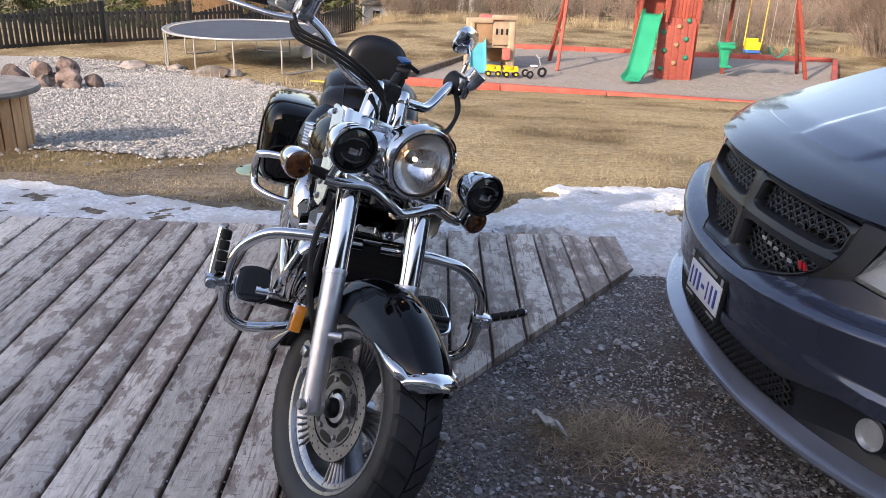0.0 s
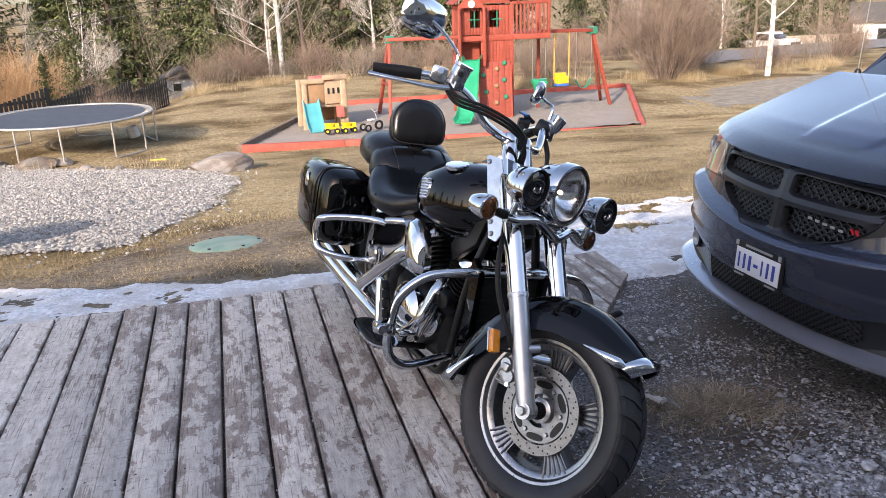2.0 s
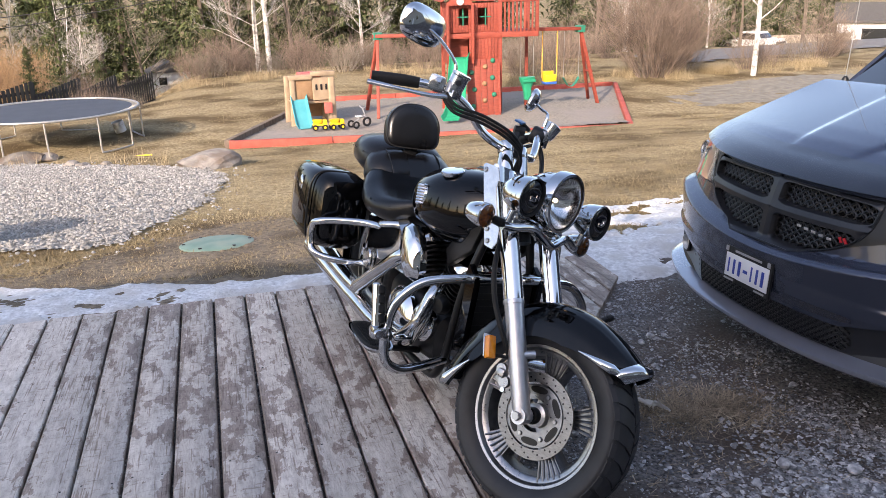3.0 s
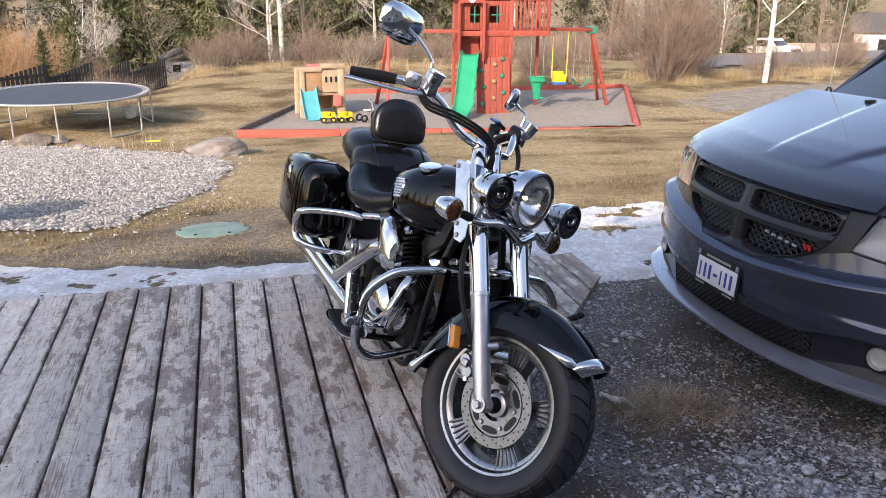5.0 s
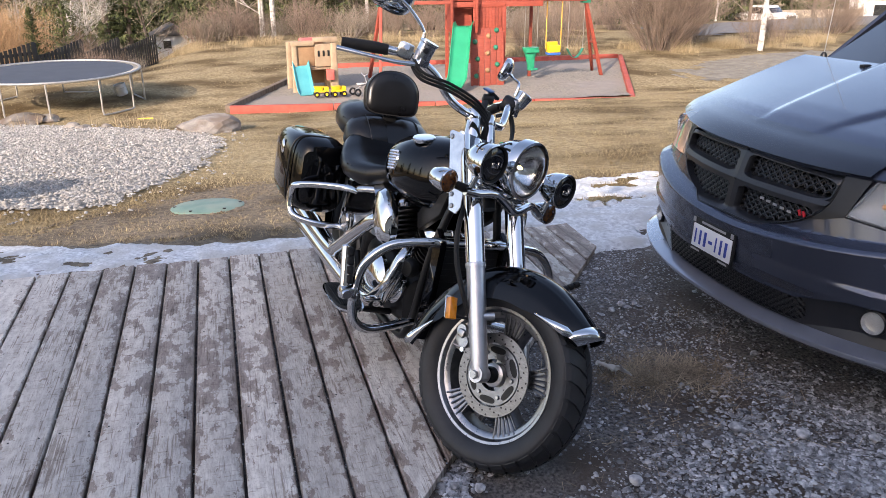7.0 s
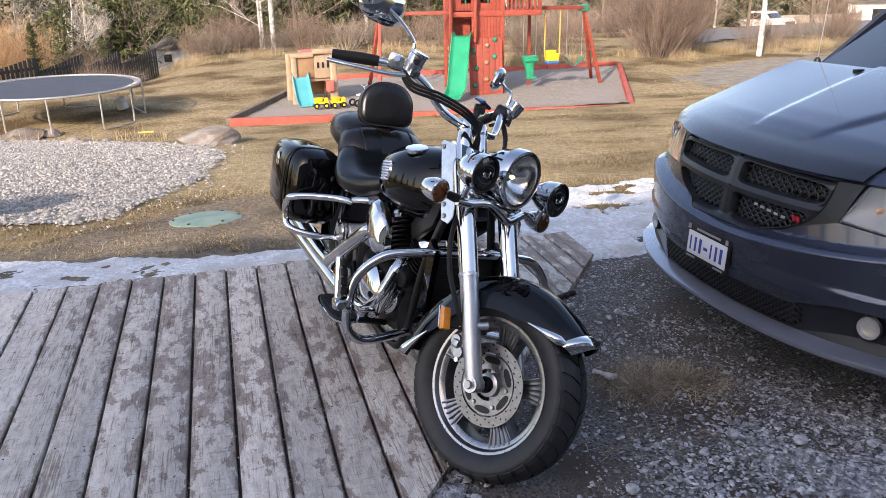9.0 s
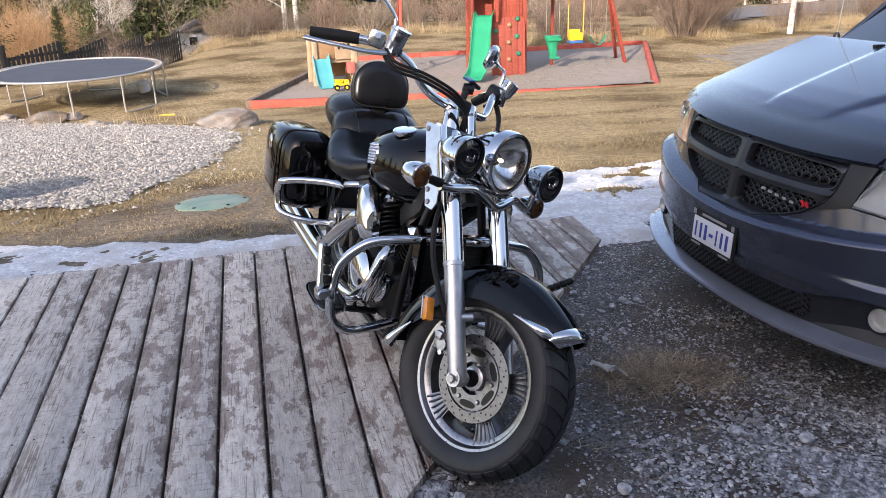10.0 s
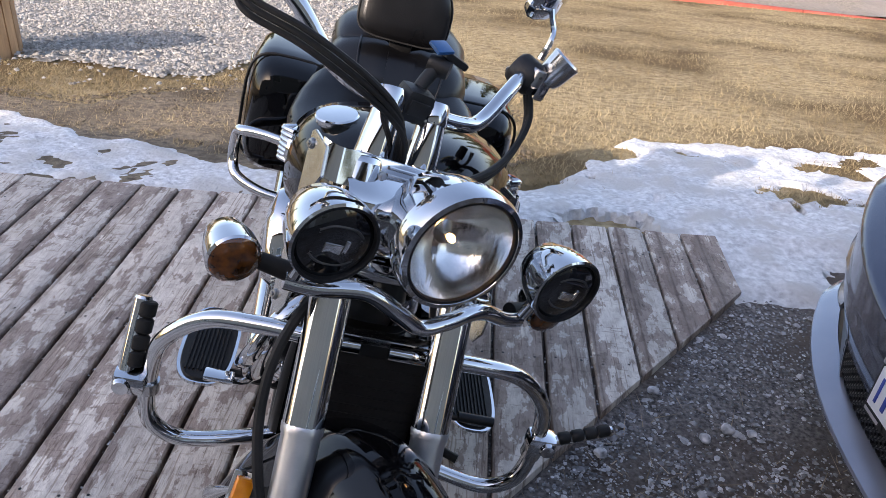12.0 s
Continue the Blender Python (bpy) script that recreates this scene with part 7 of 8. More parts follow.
# dark slatted fence at the back
fence = thing("fence", "black slatted timber fence with shiny slat edges", "fence")
tagged(fence, kind="structure")
FP = [(-19, 16.5, -0.95), (-15.4, 19.6, -0.95), (-12.4, 22.2, -0.97), (-9.9, 24.6, -1.0), (-7.7, 26.0, -1.03), (-6.4, 27.4, -1.15), (-5.3, 29.2, -1.3), (-4.35, 31.2, -1.45), (-3.2, 33.4, -1.6)]
for (ax_, ay, za_), (bx, by, zb_) in zip(FP, FP[1:]):
    L = math.hypot(bx - ax_, by - ay)
    ang = math.degrees(math.atan2(by - ay, bx - ax_))
    nb = int(L / 0.15)
    za = ground_z(ax_, ay)
    for k in range(nb):
        f = (k + 0.5) / nb
        x, y = ax_ + (bx - ax_) * f, ay + (by - ay) * f
        # each bay stands level, so its boards reach further down on the low side
        lo = ground_z(x, y) - 0.02
        hi = (za_ + zb_) / 2 - 0.07 + 0.34 * (f - 0.5)
        b = box(0, 0, (hi + lo) / 2, 0.108, 0.022, hi - lo, 0.003)
        b.transform(pose(x, y, 0, 0, 0, ang))
        part("slat", b, fence_black, fence)
    zm = (za_ + zb_) / 2
    for z in (-1.05, -0.25):
        b = box(L / 2, 0.04, zm + z, L, 0.04, 0.09)
        b.transform(pose(ax_, ay, 0, 0, 0, ang))
        part("rail", b, fence_black, fence)
    b = box(0, 0.05, (za + za_) / 2 + 0.04, 0.11, 0.1, za_ - za + 0.14, 0.006)
    b.transform(pose(ax_, ay, 0, 0, 0, ang))
    part("post", b, fence_black, fence)

# ---- far ground and buildings ----
patch("gravel_lot", lambda x, y: min(1 - ((x - 18.4) / 5.6) ** 2 - ((y - 23.2 - 0.3 * (x - 18.4)) / 2.3) ** 2 + 0.3 * noise.noise((x, y, 3)) + 0.3 * noise.noise((x * 3.1, y * 3.1, 3)), 1) * 3, 11, 26, 18, 28, 0.16, 0.012, far_soil, "pale gravel lot beyond the lawn", "gravel lot")
patch("road", lambda x, y: min(y - (27.5 + 0.2 * x), (33.5 + 0.2 * x) - y, x - 19.5) * 3, 19, 70, 30, 50, 0.6, 0.05, asphalt, "worn grey lane beyond the shrubs", "road")


def small_house(name, label, cx, cy, w, d, h, rot, wall_m, windows):
    z = ground_z(cx, cy)
    g = thing(name, label, "house", m=pose(cx, cy, z, 0, 0, rot))
    part("wall", box(0, 0, h / 2, w, d, h), wall_m, g)
    part("roof", loft([[(x, -d / 2 - 0.4, h - 0.1), (x, 0, h + d * 0.28), (x, d / 2 + 0.4, h - 0.1), (x, d / 2 + 0.4, h + 0.1), (x, 0, h + d * 0.28 + 0.2), (x, -d / 2 - 0.4, h + 0.1)] for x in (-w / 2 - 0.4, w / 2 + 0.4)]), roof_mat, g)
    for x, zz, ww, hh in windows:
        wf = part("window", box(x, -d / 2 - 0.02, zz, ww + 0.2, 0.06, hh + 0.2), white_paint, g)
        part("pane", box(x, -d / 2 - 0.06, zz, ww, 0.03, hh), window_dark, wf)
    return g


small_house("grey_cottage", "low grey house with dark roof behind the shrubs", 38.6, 80.0, 6.0, 6, 2.6, -25, grey_house, ((-1.6, 1.3, 0.9, 1.0), (0.8, 1.3, 1.2, 1.0)))
small_house("white_garage", "white garage across the lane", 58.5, 61.0, 6.5, 5, 2.6, -42, white_paint, ((0.0, 1.2, 2.4, 1.6),))

pale = thing("board_fence", "pale weathered board fence along the lane", "fence")
tagged(pale, kind="structure")
for k in range(70):
    f = k / 69
    x, y = 39.0 + 13.5 * f, 56 + 1.5 * f
    b = box(0, 0, 0.7, 0.195, 0.025, 1.4)
    b.transform(pose(x, y, ground_z(x, y), 0, 0, 6))
    part("board", b, pale_board, pale)

truck_far = thing("white_truck", "white pickup truck parked on the far lane", "truck", m=pose(39.2, 53.0, ground_z(39, 53), 0, 0, -70))
part("body", merged(box(0, 0, 0.72, 4.8, 1.75, 0.55, 0.12), box(1.5, 0, 1.0, 1.5, 1.7, 0.3, 0.12)), white_paint, truck_far)
part("cab", loft([[(x, y, z) for x, y, z in ring] for ring in ([(-0.6, -0.82, 0.98), (1.3, -0.82, 0.98), (0.75, -0.7, 1.6), (-0.45, -0.7, 1.6)], [(-0.6, 0.82, 0.98), (1.3, 0.82, 0.98), (0.75, 0.7, 1.6), (-0.45, 0.7, 1.6)])]), white_paint, truck_far)
for s in (-1, 1):
    part("window", prism([(-0.45, 1.05), (1.05, 1.05), (0.65, 1.5), (-0.38, 1.5)], "y", s * 0.84 - 0.03, s * 0.84), window_dark, truck_far)
part("windscreen", box(1.08, 0, 1.28, 0.05, 1.35, 0.5, 0.01, rot=(0, -42, 0)), window_dark, truck_far)
for x in (-1.5, 1.5):
    for s in (-1, 1):
        part("wheel", lathe([(0, -0.11), (0.36, -0.11), (0.38, 0), (0.36, 0.11), (0, 0.11)], 20, m=Matrix.Translation((x, s * 0.8, 0.36)) @ Matrix.Rotation(radians(90), 4, "X")), rubber, truck_far)
part("grille", box(2.4, 0, 0.8, 0.06, 1.2, 0.3, 0.03), black_plastic, truck_far)

# two overhead lines
for dz in (0.0, 0.42):
    mesh_thing("power_line", tube([(-48, 38.5, 1.0 + dz), (-26, 38.5, -0.75 + dz), (-10.1, 38.5, 0.12 + dz), (-5.9, 38.5, 0.66 + dz), (-1.5, 38.5, 1.38 + dz), (10, 38.5, 3.6 + dz), (50, 38.5, 14 + dz)], 0.02, 5, 6), cable_mat, "thin dark overhead line", "power line", "overhead lines")


# ---- trees ----
def quads(pts, faces, a, b, w, up):
    d = (b - a)
    s = d.cross(up)
    if s.length < 1e-6:
        s = d.orthogonal()
    s = s.normalized() * w
    k = len(pts)
    pts.extend((a - s * 0.5, a + s * 0.5, b + s * 0.15, b - s * 0.15))
    faces.append((k, k + 1, k + 2, k + 3))


def spruce(h, r, seed, low=0.04, gap=1.0):
    rg = random.Random(seed)
    pts, faces = [], []
    z = h * low
    while z < h * 0.985:
        f = z / h
        reach = r * (1 - f) ** 0.85 * (0.75 + 0.25 * min(1, f / 0.12))
        nb = int(5 + 4 * (1 - f))
        for k in range(nb):
            a = rg.uniform(0, 2 * math.pi)
            L = reach * rg.uniform(0.6, 1.12) + 0.12
            rise = rg.uniform(-0.38, 0.05) + 0.45 * f
            p0 = Vector((0, 0, z + rg.uniform(-0.1, 0.1)))
            d = Vector((math.cos(a), math.sin(a), 0))
            m = max(4, int(L / 0.25))
            for i in range(1, m + 1):
                t = i / m
                c = p0 + d * (L * t) + Vector((0, 0, L * (rise * t + 0.18 * t * t)))
                wd = 0.39 * (1 - 0.55 * t) * (0.6 + 0.4 * min(1, L))
                for s in (-1, 1):
                    tip = c + d * (wd * 0.7) + d.cross(Vector((0, 0, 1))) * s * wd * rg.uniform(0.6, 1.1) + Vector((0, 0, rg.uniform(-0.2, 0.03)))
                    quads(pts, faces, c - d * 0.06, tip, 0.1 + 0.06 * rg.random(), Vector((rg.uniform(-0.4, 0.4), rg.uniform(-0.4, 0.4), 1)))
                if rg.random() < 0.5:
                    quads(pts, faces, c, c + Vector((rg.uniform(-0.08, 0.08), rg.uniform(-0.08, 0.08), -0.28)), 0.11, d)
        z += (0.17 + 0.16 * (1 - f)) * gap
    t = thing("spruce", "dark green spruce tree with drooping boughs", "tree", "conifers")
    part("trunk", tube([(0, 0, -0.2), (0.03, 0, h * 0.4), (0, 0.02, h * 0.97)], [0.02 * h, 0.013 * h, 0.01], 8, 3), bark_mat, t)
    ob = new("crown", raw("crown", pts, faces, needle_mat))
    ob.parent = t
    return t


def grow(pts, faces, rg, p, d, L, r, depth, spread, tips):
    n = 3 if depth > 1 else 2
    q, dd = p.copy(), d.copy()
    rings = []
    u = dd.orthogonal().normalized()
    sides = 5 if r > 0.03 else 3
    path = [(q.copy(), r)]
    for i in range(n):
        dd = (dd + Vector((rg.uniform(-1, 1), rg.uniform(-1, 1), rg.uniform(-0.5, 0.9))) * 0.13).normalized()
        q = q + dd * (L / n)
        path.append((q.copy(), r * (1 - 0.55 * (i + 1) / n)))
    base = len(pts)
    for i, (c, rr) in enumerate(path):
        v = dd.cross(u).normalized()
        for k in range(sides):
            a = 2 * math.pi * k / sides
            pts.append(c + (u * math.cos(a) + v * math.sin(a)) * rr)
    for i in range(len(path) - 1):
        for k in range(sides):
            a0, a1 = base + i * sides + k, base + i * sides + (k + 1) % sides
            faces.append((a0, a1, a1 + sides, a0 + sides))
    if depth == 0:
        return
    kids = rg.randint(3, 5) if depth > 1 else rg.randint(3, 4)
    for k in range(kids):
        c, rr = path[rg.randint(1, len(path) - 1)]
        s = Vector((rg.uniform(-1, 1), rg.uniform(-1, 1), rg.uniform(-0.15, 0.6)))
        nd = (dd * (1 - spread) + s.normalized() * spread).normalized()
        grow(pts, faces, rg, c, nd, L * rg.uniform(0.5, 0.78), max(rr * 0.55, 0.004), depth - 1, spread, tips)


def bare_tree(h, seed, bark, tag, low=0.35, r0=0.016, fork=1, limbs=9):
    rg = random.Random(seed)
    t = thing("bare_tree", tag, "tree", "bare trees")
    tp, tf = [], []
    stems = []
    for s in range(fork):
        lean = Vector((rg.uniform(-0.1, 0.1), rg.uniform(-0.1, 0.1), 1))
        stems.append([Vector((0.12 * s, 0.05 * s, -0.2)), Vector((0.12 * s, 0.0, h * 0.3)) + lean * 0.3, Vector((lean.x * h * 0.6 + 0.3 * s, lean.y * h * 0.6, h * 0.65)), Vector((lean.x * h, lean.y * h, h))])
    trunk = merged(*[tube(st, [r0 * h, r0 * h * 0.75, r0 * h * 0.4, 0.008], 9, 5) for st in stems])
    part("trunk", trunk, bark, t)
    for st in stems:
        sp = smooth_path(st, 6)
        for k in range(limbs):
            f = low + (0.97 - low) * k / limbs
            p = sp[int(f * (len(sp) - 1))]
            a = rg.uniform(0, 2 * math.pi)
            d = Vector((math.cos(a), math.sin(a), rg.uniform(0.25, 0.9))).normalized()
            grow(tp, tf, rg, p, d, h * 0.3 * (1.15 - f), r0 * h * 0.32 * (1.1 - f), 3, 0.5, None)
    ob = new("crown", raw("crown", tp, tf, bark if bark is not bark_mat else grey_twig))
    ob.parent = t
    return t


def shrub(w, h, n, seed, mat_, name, label, cat="shrub", group="shrubs", fine=2):
    rg = random.Random(seed)
    pts, faces = [], []
    for k in range(n):
        a, q = rg.uniform(0, 2 * math.pi), rg.random() ** 0.6
        p = Vector((math.cos(a) * q * w * 0.25, math.sin(a) * q * w * 0.25, -0.05))
        d = Vector((math.cos(a) * q * 0.75 + rg.uniform(-0.25, 0.25), math.sin(a) * q * 0.75 + rg.uniform(-0.25, 0.25), 1)).normalized()
        L = h * rg.uniform(0.55, 0.85) * (1 - 0.25 * q)
        grow(pts, faces, rg, p, d, L, 0.011 + 0.006 * rg.random(), fine, 0.4, None)
    # fine twigs fill a ragged dome
    for k in range(n * 22):
        a, q, e = rg.uniform(0, 2 * math.pi), rg.random() ** 0.45, rg.uniform(0.12, 1.0)
        rad = w * 0.56 * q * math.sin(min(1.0, 0.25 + e) * 1.75) * rg.uniform(0.85, 1.12)
        p = Vector((math.cos(a) * rad, math.sin(a) * rad, h * 0.98 * e * (1 - 0.22 * q * q) * rg.uniform(0.9, 1.06)))
        d = Vector((math.cos(a) * q + rg.uniform(-0.7, 0.7), math.sin(a) * q + rg.uniform(-0.7, 0.7), rg.uniform(0.1, 1.3))).normalized()
        L = rg.uniform(0.1, 0.3) * h * 0.42
        sd = d.cross(Vector((rg.uniform(-1, 1), rg.uniform(-1, 1), 0.3))).normalized() * rg.uniform(0.004, 0.008)
        i0 = len(pts)
        pts.extend((p - sd, p + sd, p + d * L))
        faces.append((i0, i0 + 1, i0 + 2))
    t = thing(name, label, cat, group)
    sp_, sf = [], []
    for k in range(9):
        a = 2 * math.pi * k / 9 + rg.uniform(-0.3, 0.3)
        grow(sp_, sf, rg, Vector((math.cos(a) * w * 0.12, math.sin(a) * w * 0.12, -0.06)), Vector((math.cos(a) * 0.4, math.sin(a) * 0.4, 1)).normalized(), h * 0.55, 0.022, 0, 0.4, None)
    st = new("woody_base", raw("woody_base", sp_, sf, bark_mat))
    st.parent = t
    ob = new("crown", raw("crown", pts, faces, mat_))
    ob.parent = t
    return t


rg = random.Random(11)
far = Matrix.Translation((0, 0, -500))


def place(proto, x, y, s=1.0, rot=None, sz=None):
    c = copy_thing(proto, pose(x, y, ground_z(x, min(y, 110)), 0, 0, rg.uniform(0, 360) if rot is None else rot))
    c.scale = (s, s, sz or s)
    return c


def drop(proto):
    for o in list(proto.children_recursive) + [proto]:
        bpy.data.objects.remove(o)


SPR = [spruce(9.5, 2.3, 1), spruce(11.5, 2.6, 2, 0.03), spruce(8.0, 2.1, 3, 0.02, 0.9), spruce(12.0, 2.2, 7, 0.12, 1.15)]
n_spr = 0
for row, (y0, x0, x1, dx) in enumerate(((43.5, -16, 19, 2.1), (49, -24, 26, 2.3), (56, -30, 40, 3.0), (65, -36, 52, 4.6))):
    x = x0
    while x < x1:
        if not ((row == 0 and (-5.5 < x < -2.2 or 16.5 < x < 18)) or (row in (1, 2) and -5.6 < x < -2.4)) and rg.random() < 0.86:
            place(SPR[n_spr % 4], x + rg.uniform(-0.7, 0.7), y0 + rg.uniform(-1.6, 1.6), rg.uniform(0.8, 1.25))
            n_spr += 1
        x += dx
for x, y, s in ((27.5, 47, 1.0), (30.5, 49, 1.0), (36, 66, 1.2), (44, 70, 1.2), (52, 66, 1.2), (60, 70, 1.2), (23.0, 40.5, 0.75), (68, 60, 1.1), (-31, 40, 1.0), (-36, 33, 1.0), (-38, 24, 1.0), (34.5, 61, 1.1), (48, 64, 1.0), (56, 63.5, 0.9)):
    place(SPR[n_spr % 4], x, y, s)
    n_spr += 1
# unseen ring of spruces, added so the chrome mirrors trees instead of open sky
for k in range(24):
    a = radians(150 + k * 10.4)
    d = 40 + rg.uniform(-4, 9)
    x, y = math.cos(a) * d * 1.0, math.sin(a) * d
    if not (y > 24 and x > -25):
        c = place(SPR[k % 4], x, y, rg.uniform(1.0, 1.35))
place(SPR[2], -7.6, 33.5, 0.32)
place(SPR[2], -11.6, 26.5, 0.4)
for x, y, k, q in ((-5.1, 43.5, 3, 0.75), (-3.0, 64, 1, 1.25), (-5.3, 66, 0, 1.3), (-1.2, 62, 3, 1.1), (-4.2, 72, 1, 1.5), (-6.8, 62, 2, 1.3)):
    place(SPR[k], x, y, q)
place(SPR[2], -5.9, 39.5, 0.28)
place(SPR[1], -9.6, 30.5, 0.5)
place(SPR[0], -7.0, 36.5, 0.45)
for p_ in SPR:
    drop(p_)

BT = [bare_tree(9.0, 5, birch_mat, "bare pale birch with fine grey branches", 0.3, 0.015, 1, 11), bare_tree(8.0, 8, bark_mat, "bare grey tree with dense twigs", 0.12, 0.012, 2, 9), bare_tree(7.0, 9, birch_mat, "bare slender pale birch with thin limbs", 0.2, 0.010, 2, 9)]
place(BT[0], 19.55, 26.7, 0.85, 30)
place(BT[0], 1.75, 39.0, 1.0, 110)
place(BT[2], 1.3, 39.3, 1.05, 200)
for x, y, s, k in ((-12.5, 43, 0.9, 1), (-10.2, 44, 0.9, 2), (-7.6, 42, 0.8, 2), (-6.9, 42.5, 0.75, 2), (-15.5, 46, 1, 1), (-18.5, 44, 1.0, 1), (0.2, 40.5, 0.9, 1), (3.0, 41, 0.9, 1), (6.6, 41, 0.8, 2), (11.2, 41.5, 0.8, 1), (20.5, 42, 0.8, 1), (27.2, 44.5, 0.9, 1), (29.8, 45, 0.9, 2), (33, 46, 0.9, 1), (-4.3, 43, 0.7, 1), (22.7, 43, 0.9, 2), (24.3, 45.5, 0.9, 2), (37, 45, 0.9, 1), (-23, 42, 1.0, 1), (14.4, 41.5, 0.85, 2)):
    place(BT[k], x, y, s)
for p_ in BT:
    drop(p_)

SH = [shrub(2.6, 2.0, 42, 21, twig_mat, "shrub", "leafless red-brown shrub thicket", fine=2), shrub(2.4, 1.7, 40, 22, grey_twig, "shrub", "leafless grey-brown shrub thicket", fine=2), shrub(2.6, 2.2, 42, 23, twig_mat, "shrub", "tall leafless reddish shrub", fine=2)]
k = 0
for x in np.arange(-1.9, 18.5, 0.95):
    place(SH[k % 3], x + rg.uniform(-0.3, 0.3), 37.0 + rg.uniform(-0.9, 1.2), rg.uniform(0.5, 0.8))
    k += 1
for x in np.arange(-1.6, 20, 1.3):
    place(SH[k % 3], x + rg.uniform(-0.4, 0.4), 39.6 + rg.uniform(-0.6, 0.9), rg.uniform(0.5, 0.78))
    k += 1
for x, y, s in ((11.2, 30.4, 0.7), (12.0, 30.8, 0.75), (12.9, 30.1, 0.8), (17.4, 29.2, 0.75), (18.3, 29.6, 0.7), (20.8, 28.7, 0.65), (22.4, 29.3, 0.6), (24.6, 30.4, 0.7), (26.4, 31.2, 0.9), (27.3, 31.6, 0.9), (28.9, 32.5, 0.7), (-6.2, 34.6, 0.7), (-5.2, 35.2, 0.6), (-4.5, 33.8, 0.5), (-5.0, 28.0, 0.42), (-4.3, 28.6, 0.38), (-3.7, 29.6, 0.3)):
    place(SH[(k * 7) % 3], x, y, s)
    k += 1
for p_ in SH:
    drop(p_)
big = shrub(3.0, 3.1, 120, 31, twig_mat, "round_bush", "large round leafless reddish bush", "bush", "", 3)
big.matrix_basis = pose(15.9, 28.0, -2.1, 0, 0, 40)
WL = shrub(3.4, 3.4, 110, 41, willow_mat, "willow_shrub", "bare orange-stemmed willow clump", "shrub", "willows", 2)
for x, y, s in ((-9.4, 40, 0.8), (-10.8, 39.5, 0.85), (-8.2, 41.5, 0.65), (-12.5, 40.5, 0.85)):
    place(WL, x, y, s)
drop(WL)

# a pale shed among the far trees
shed = thing("shed", "small white clapboard shed among far trees", "shed", m=pose(-3.75, 58, ground_z(-4.05, 58), 0, 0, 8))
part("wall", box(0, 0, 1.9, 2.7, 2.4, 3.8), white_paint, shed)
part("roof", prism([(-1.5, 3.75), (0.0, 4.45), (1.5, 3.75)], "y", -1.35, 1.35), roof_mat, shed)
part("window", box(-0.5, -1.22, 3.2, 0.5, 0.04, 0.5), window_dark, shed)


# ---- grasses ----
def blades(name, material, label, cat, n, where, length, width, lean, seed):
    r = np.random.RandomState(seed)
    v, f = [], []
    while len(f) < n:
        p = where(r)
        if p is None:
            continue
        x, y, z = p
        L = r.uniform(*length)
        a, tl = r.uniform(0, 2 * math.pi), r.uniform(*lean)
        b = a + r.uniform(-0.8, 0.8) + 1.57
        w = r.uniform(*width) * 0.5
        dx, dy = math.cos(a) * math.sin(tl), math.sin(a) * math.sin(tl)
        wx, wy = math.cos(b) * w, math.sin(b) * w
        k = len(v)
        v.extend(((x - wx, y - wy, z), (x + wx, y + wy, z), (x + dx * L, y + dy * L, z + math.cos(tl) * L)))
        f.append((k, k + 1, k + 2))
    return tagged(new(name, raw(name, v, f, material)), label, cat, kind="stuff")


def on_lawn(r):
    y = 4.7 + 15 * r.uniform() ** 1.7
    x = r.uniform(-3.2, 1.2 + 0.62 * y)
    if bed_in(x, y) > -0.05 or (snow_right(x, y) > 0.1 and r.uniform() > 0.12 * max(0.0, 1.2 - snow_right(x, y) * 0.4)) or snow_left(x, y) > -0.1:
        return None
    if bank_in(x, y) > 0 and r.uniform() < 0.45:
        return None
    if noise.noise((x * 1.3, y * 1.3, 6)) + 0.5 * noise.noise((x * 4, y * 4, 6)) < r.uniform(-0.9, 0.15):
        return None
    return x, y, ground_z(x, y) + bump_z(x, y) - 0.005


blades("lawn_grass", blade_mat, "matted dead straw-coloured lawn grass", "grass", 170000, on_lawn, (0.02, 0.065), (0.004, 0.009), (0.7, 1.52), 3)


def at_edge(r):
    y = r.uniform(4.5, 7.0)
    x = r.uniform(-6, 0.6)
    if bed_in(x, y) > 0 or (snow_left(x, y) > 0.3 and r.uniform() > 0.1) or noise.noise((x * 2.0, y * 2.0, 16)) < -0.15:
        return None
    return x, y, ground_z(x, y) + bump_z(x, y)


blades("edge_grass", blade_mat, "thin dead grass on the bare soil", "grass", 24000, at_edge, (0.015, 0.05), (0.003, 0.007), (0.6, 1.5), 4)


def far_lawn(r):
    y = r.uniform(17, 37)
    x = r.uniform(-9, 24)
    if sand_in(x, y) > -1 or noise.noise((x * 0.9, y * 0.9, 26)) < -0.1:
        return None
    return x, y, ground_z(x, y) + bump_z(x, y) - 0.01


blades("far_grass", blade_mat, "dead straw grass on the far lawn", "grass", 70000, far_lawn, (0.03, 0.09), (0.01, 0.024), (0.7, 1.5), 5)


def reeds_at(r):
    q = r.uniform()
    if q < 0.5:
        x = r.uniform(9, 25)
        y = 27.6 + r.normal() * 0.6 + 0.06 * (x - 14) + (0.8 if x < 12 else 0)
    elif q < 0.85:
        x = r.uniform(-6, 14)
        y = 34.8 + r.normal() * 0.8
    elif q < 0.857:
        x = r.uniform(-5.5, -2)
        y = 18.3 + r.normal() * 0.5 - (x + 5.5) * 0.5
    elif q < 0.862:
        x = r.uniform(-2.2, -0.9)
        y = 14.9 + r.normal() * 0.25
    else:
        return None
    if noise.noise((x * 0.7, y * 0.7, 30)) < 0.05 + 0.2 * r.uniform():
        return None
    return x, y, ground_z(x, y)


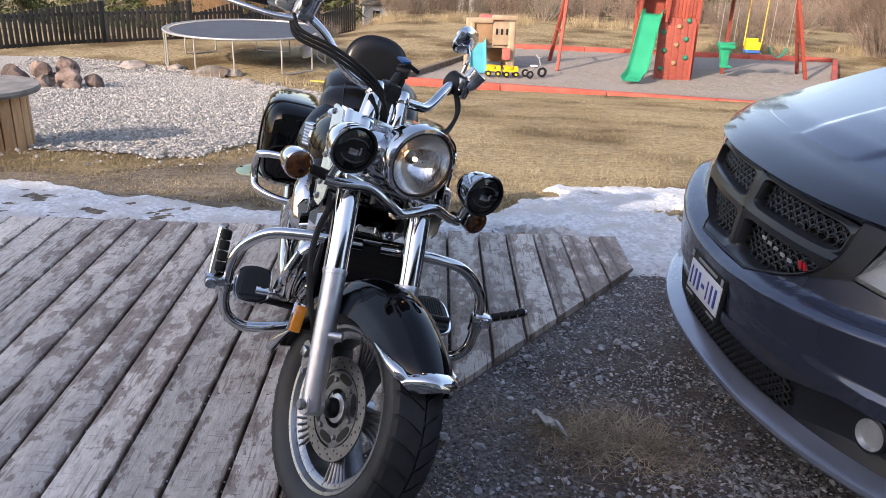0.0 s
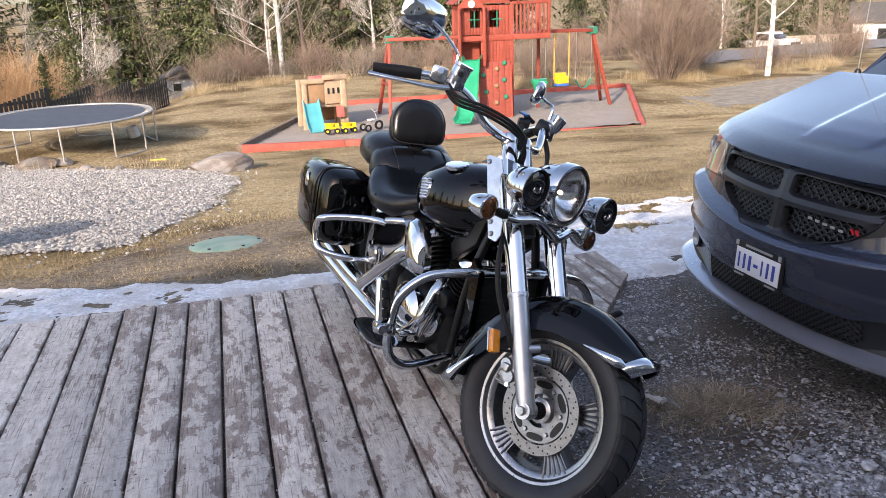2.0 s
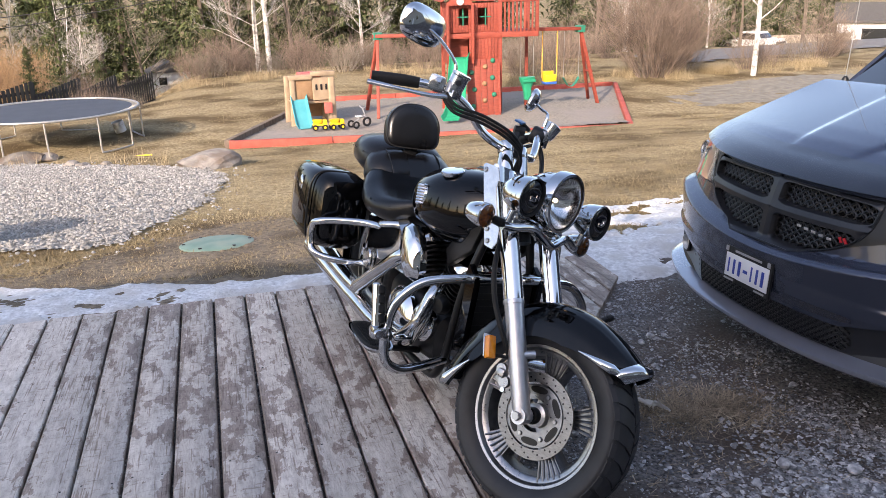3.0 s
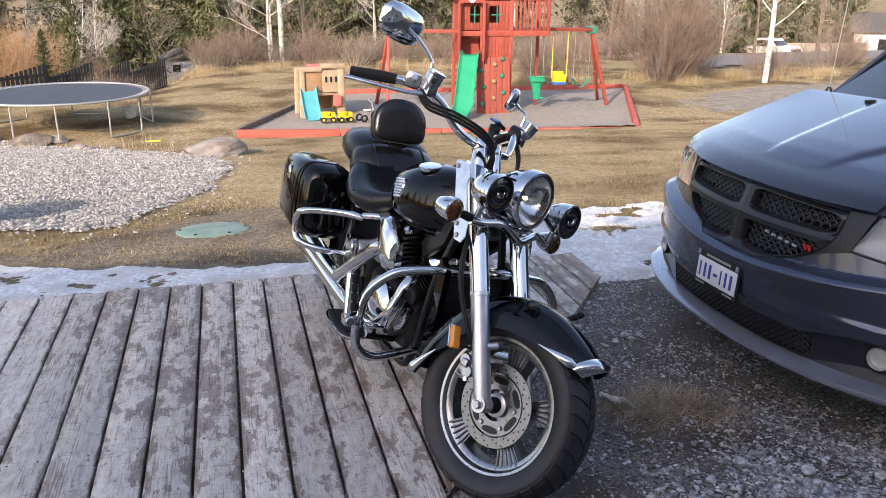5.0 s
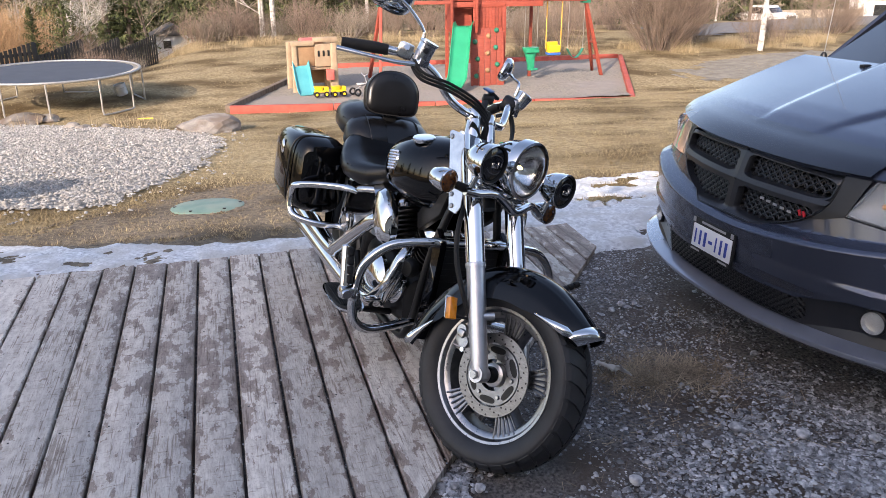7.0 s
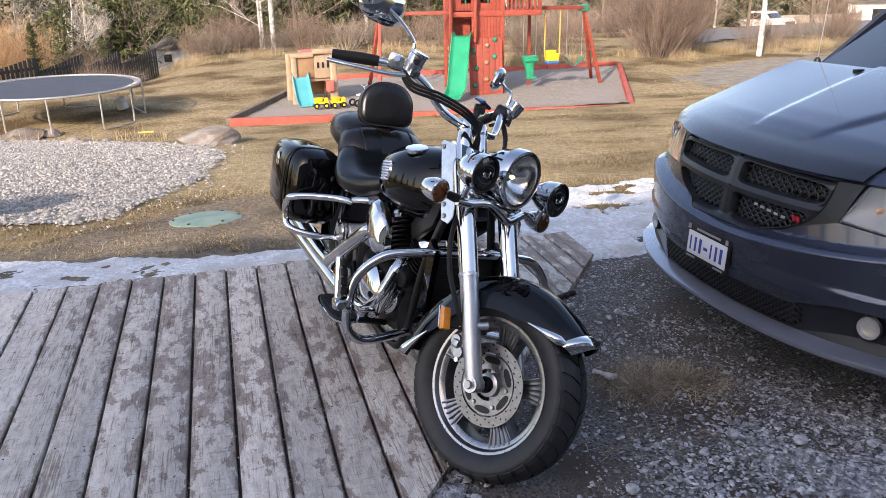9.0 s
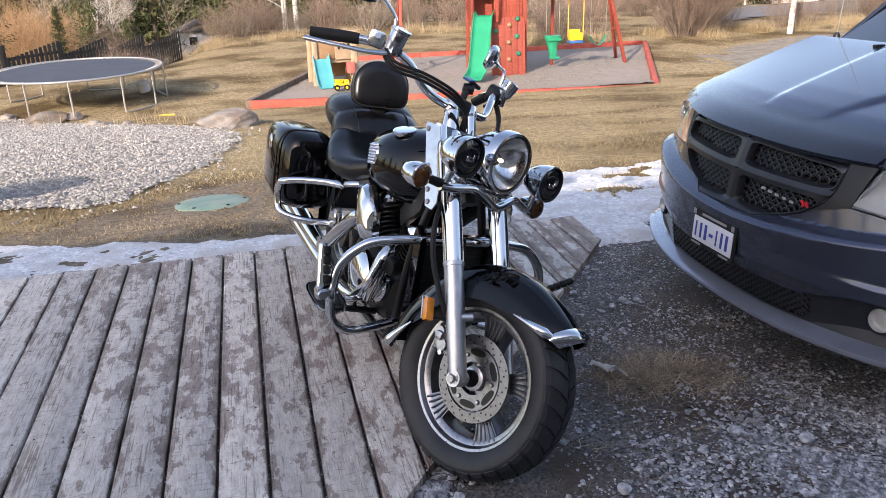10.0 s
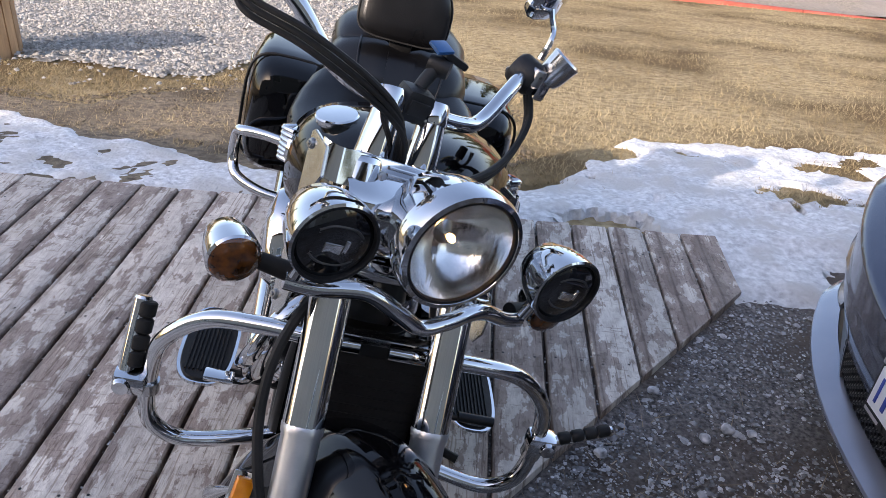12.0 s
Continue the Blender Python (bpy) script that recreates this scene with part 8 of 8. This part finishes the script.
blades("tall_dry_grass", reed_mat, "tall dry grass along the lawn's far edge", "grass", 22000, reeds_at, (0.15, 0.55), (0.005, 0.012), (0.0, 0.85), 6)


def litter_at(r):
    u, w = r.normal(0, 0.17), r.normal(0, 0.085)
    x, y = (0.77 + u + 0.4 * w, 2.22 + w - 0.32 * u) if r.uniform() < 0.72 else (r.normal(0.7, 0.34), r.normal(2.15, 0.36))
    if y > diag(x) - 0.05 or noise.noise((x * 7, y * 11, 40)) < r.uniform(-0.5, 0.2):
        return None
    return x, y, ground_z(x, y) + r.uniform(0.0, 0.012)


blades("dry_needles", surf("needle_litter", (0.13, 0.092, 0.062), (0.46, 0.365, 0.255), 3, 0.9, islands=True, vary=0.6), "brown dead grass matted on the drive", "grass", 4200, litter_at, (0.03, 0.11), (0.0016, 0.0046), (1.0, 1.57), 7)

# a scrap of litter and some larger pale stones on the drive
mesh_thing("paper_scrap", sheet(lambda u, v: (0.53 + 0.085 * u + 0.012 * math.sin(v * 5 + u * 8), 2.31 - 0.09 * u + (v - 0.5) * (0.012 + 0.03 * abs(math.sin(u * 5))) + 0.015 * math.sin(u * 11), 0.006 + 0.022 * abs(math.sin(u * 9 + v * 4))), 20, 7, 0.001), paper_mat, "crumpled pale scrap lying on the gravel", "litter")
rg2 = random.Random(8)
for k, (x, y, r) in enumerate(((0.84, 1.76, 0.023), (1.06, 1.65, 0.024), (0.67, 1.69, 0.018), (1.28, 2.25, 0.016), (0.31, 1.57, 0.023), (0.87, 2.85, 0.017), (1.02, 2.89, 0.014), (1.3, 1.55, 0.02), (0.2, 2.2, 0.018), (0.95, 2.9, 0.02), (0.55, 2.75, 0.018), (-0.28, 1.62, 0.022), (-0.22, 1.68, 0.02), (-0.3, 1.72, 0.016), (-0.24, 1.55, 0.018), (0.75, 3.05, 0.017))):
    mesh_thing("drive_stone", boulder(r, 50 + k * 1.7, 0.65), pebble_mat, "pale grey stone lying on the drive", "stone", "larger drive stones", m=pose(x, y, -0.015 + r * 0.3, 0, 0, k * 63))
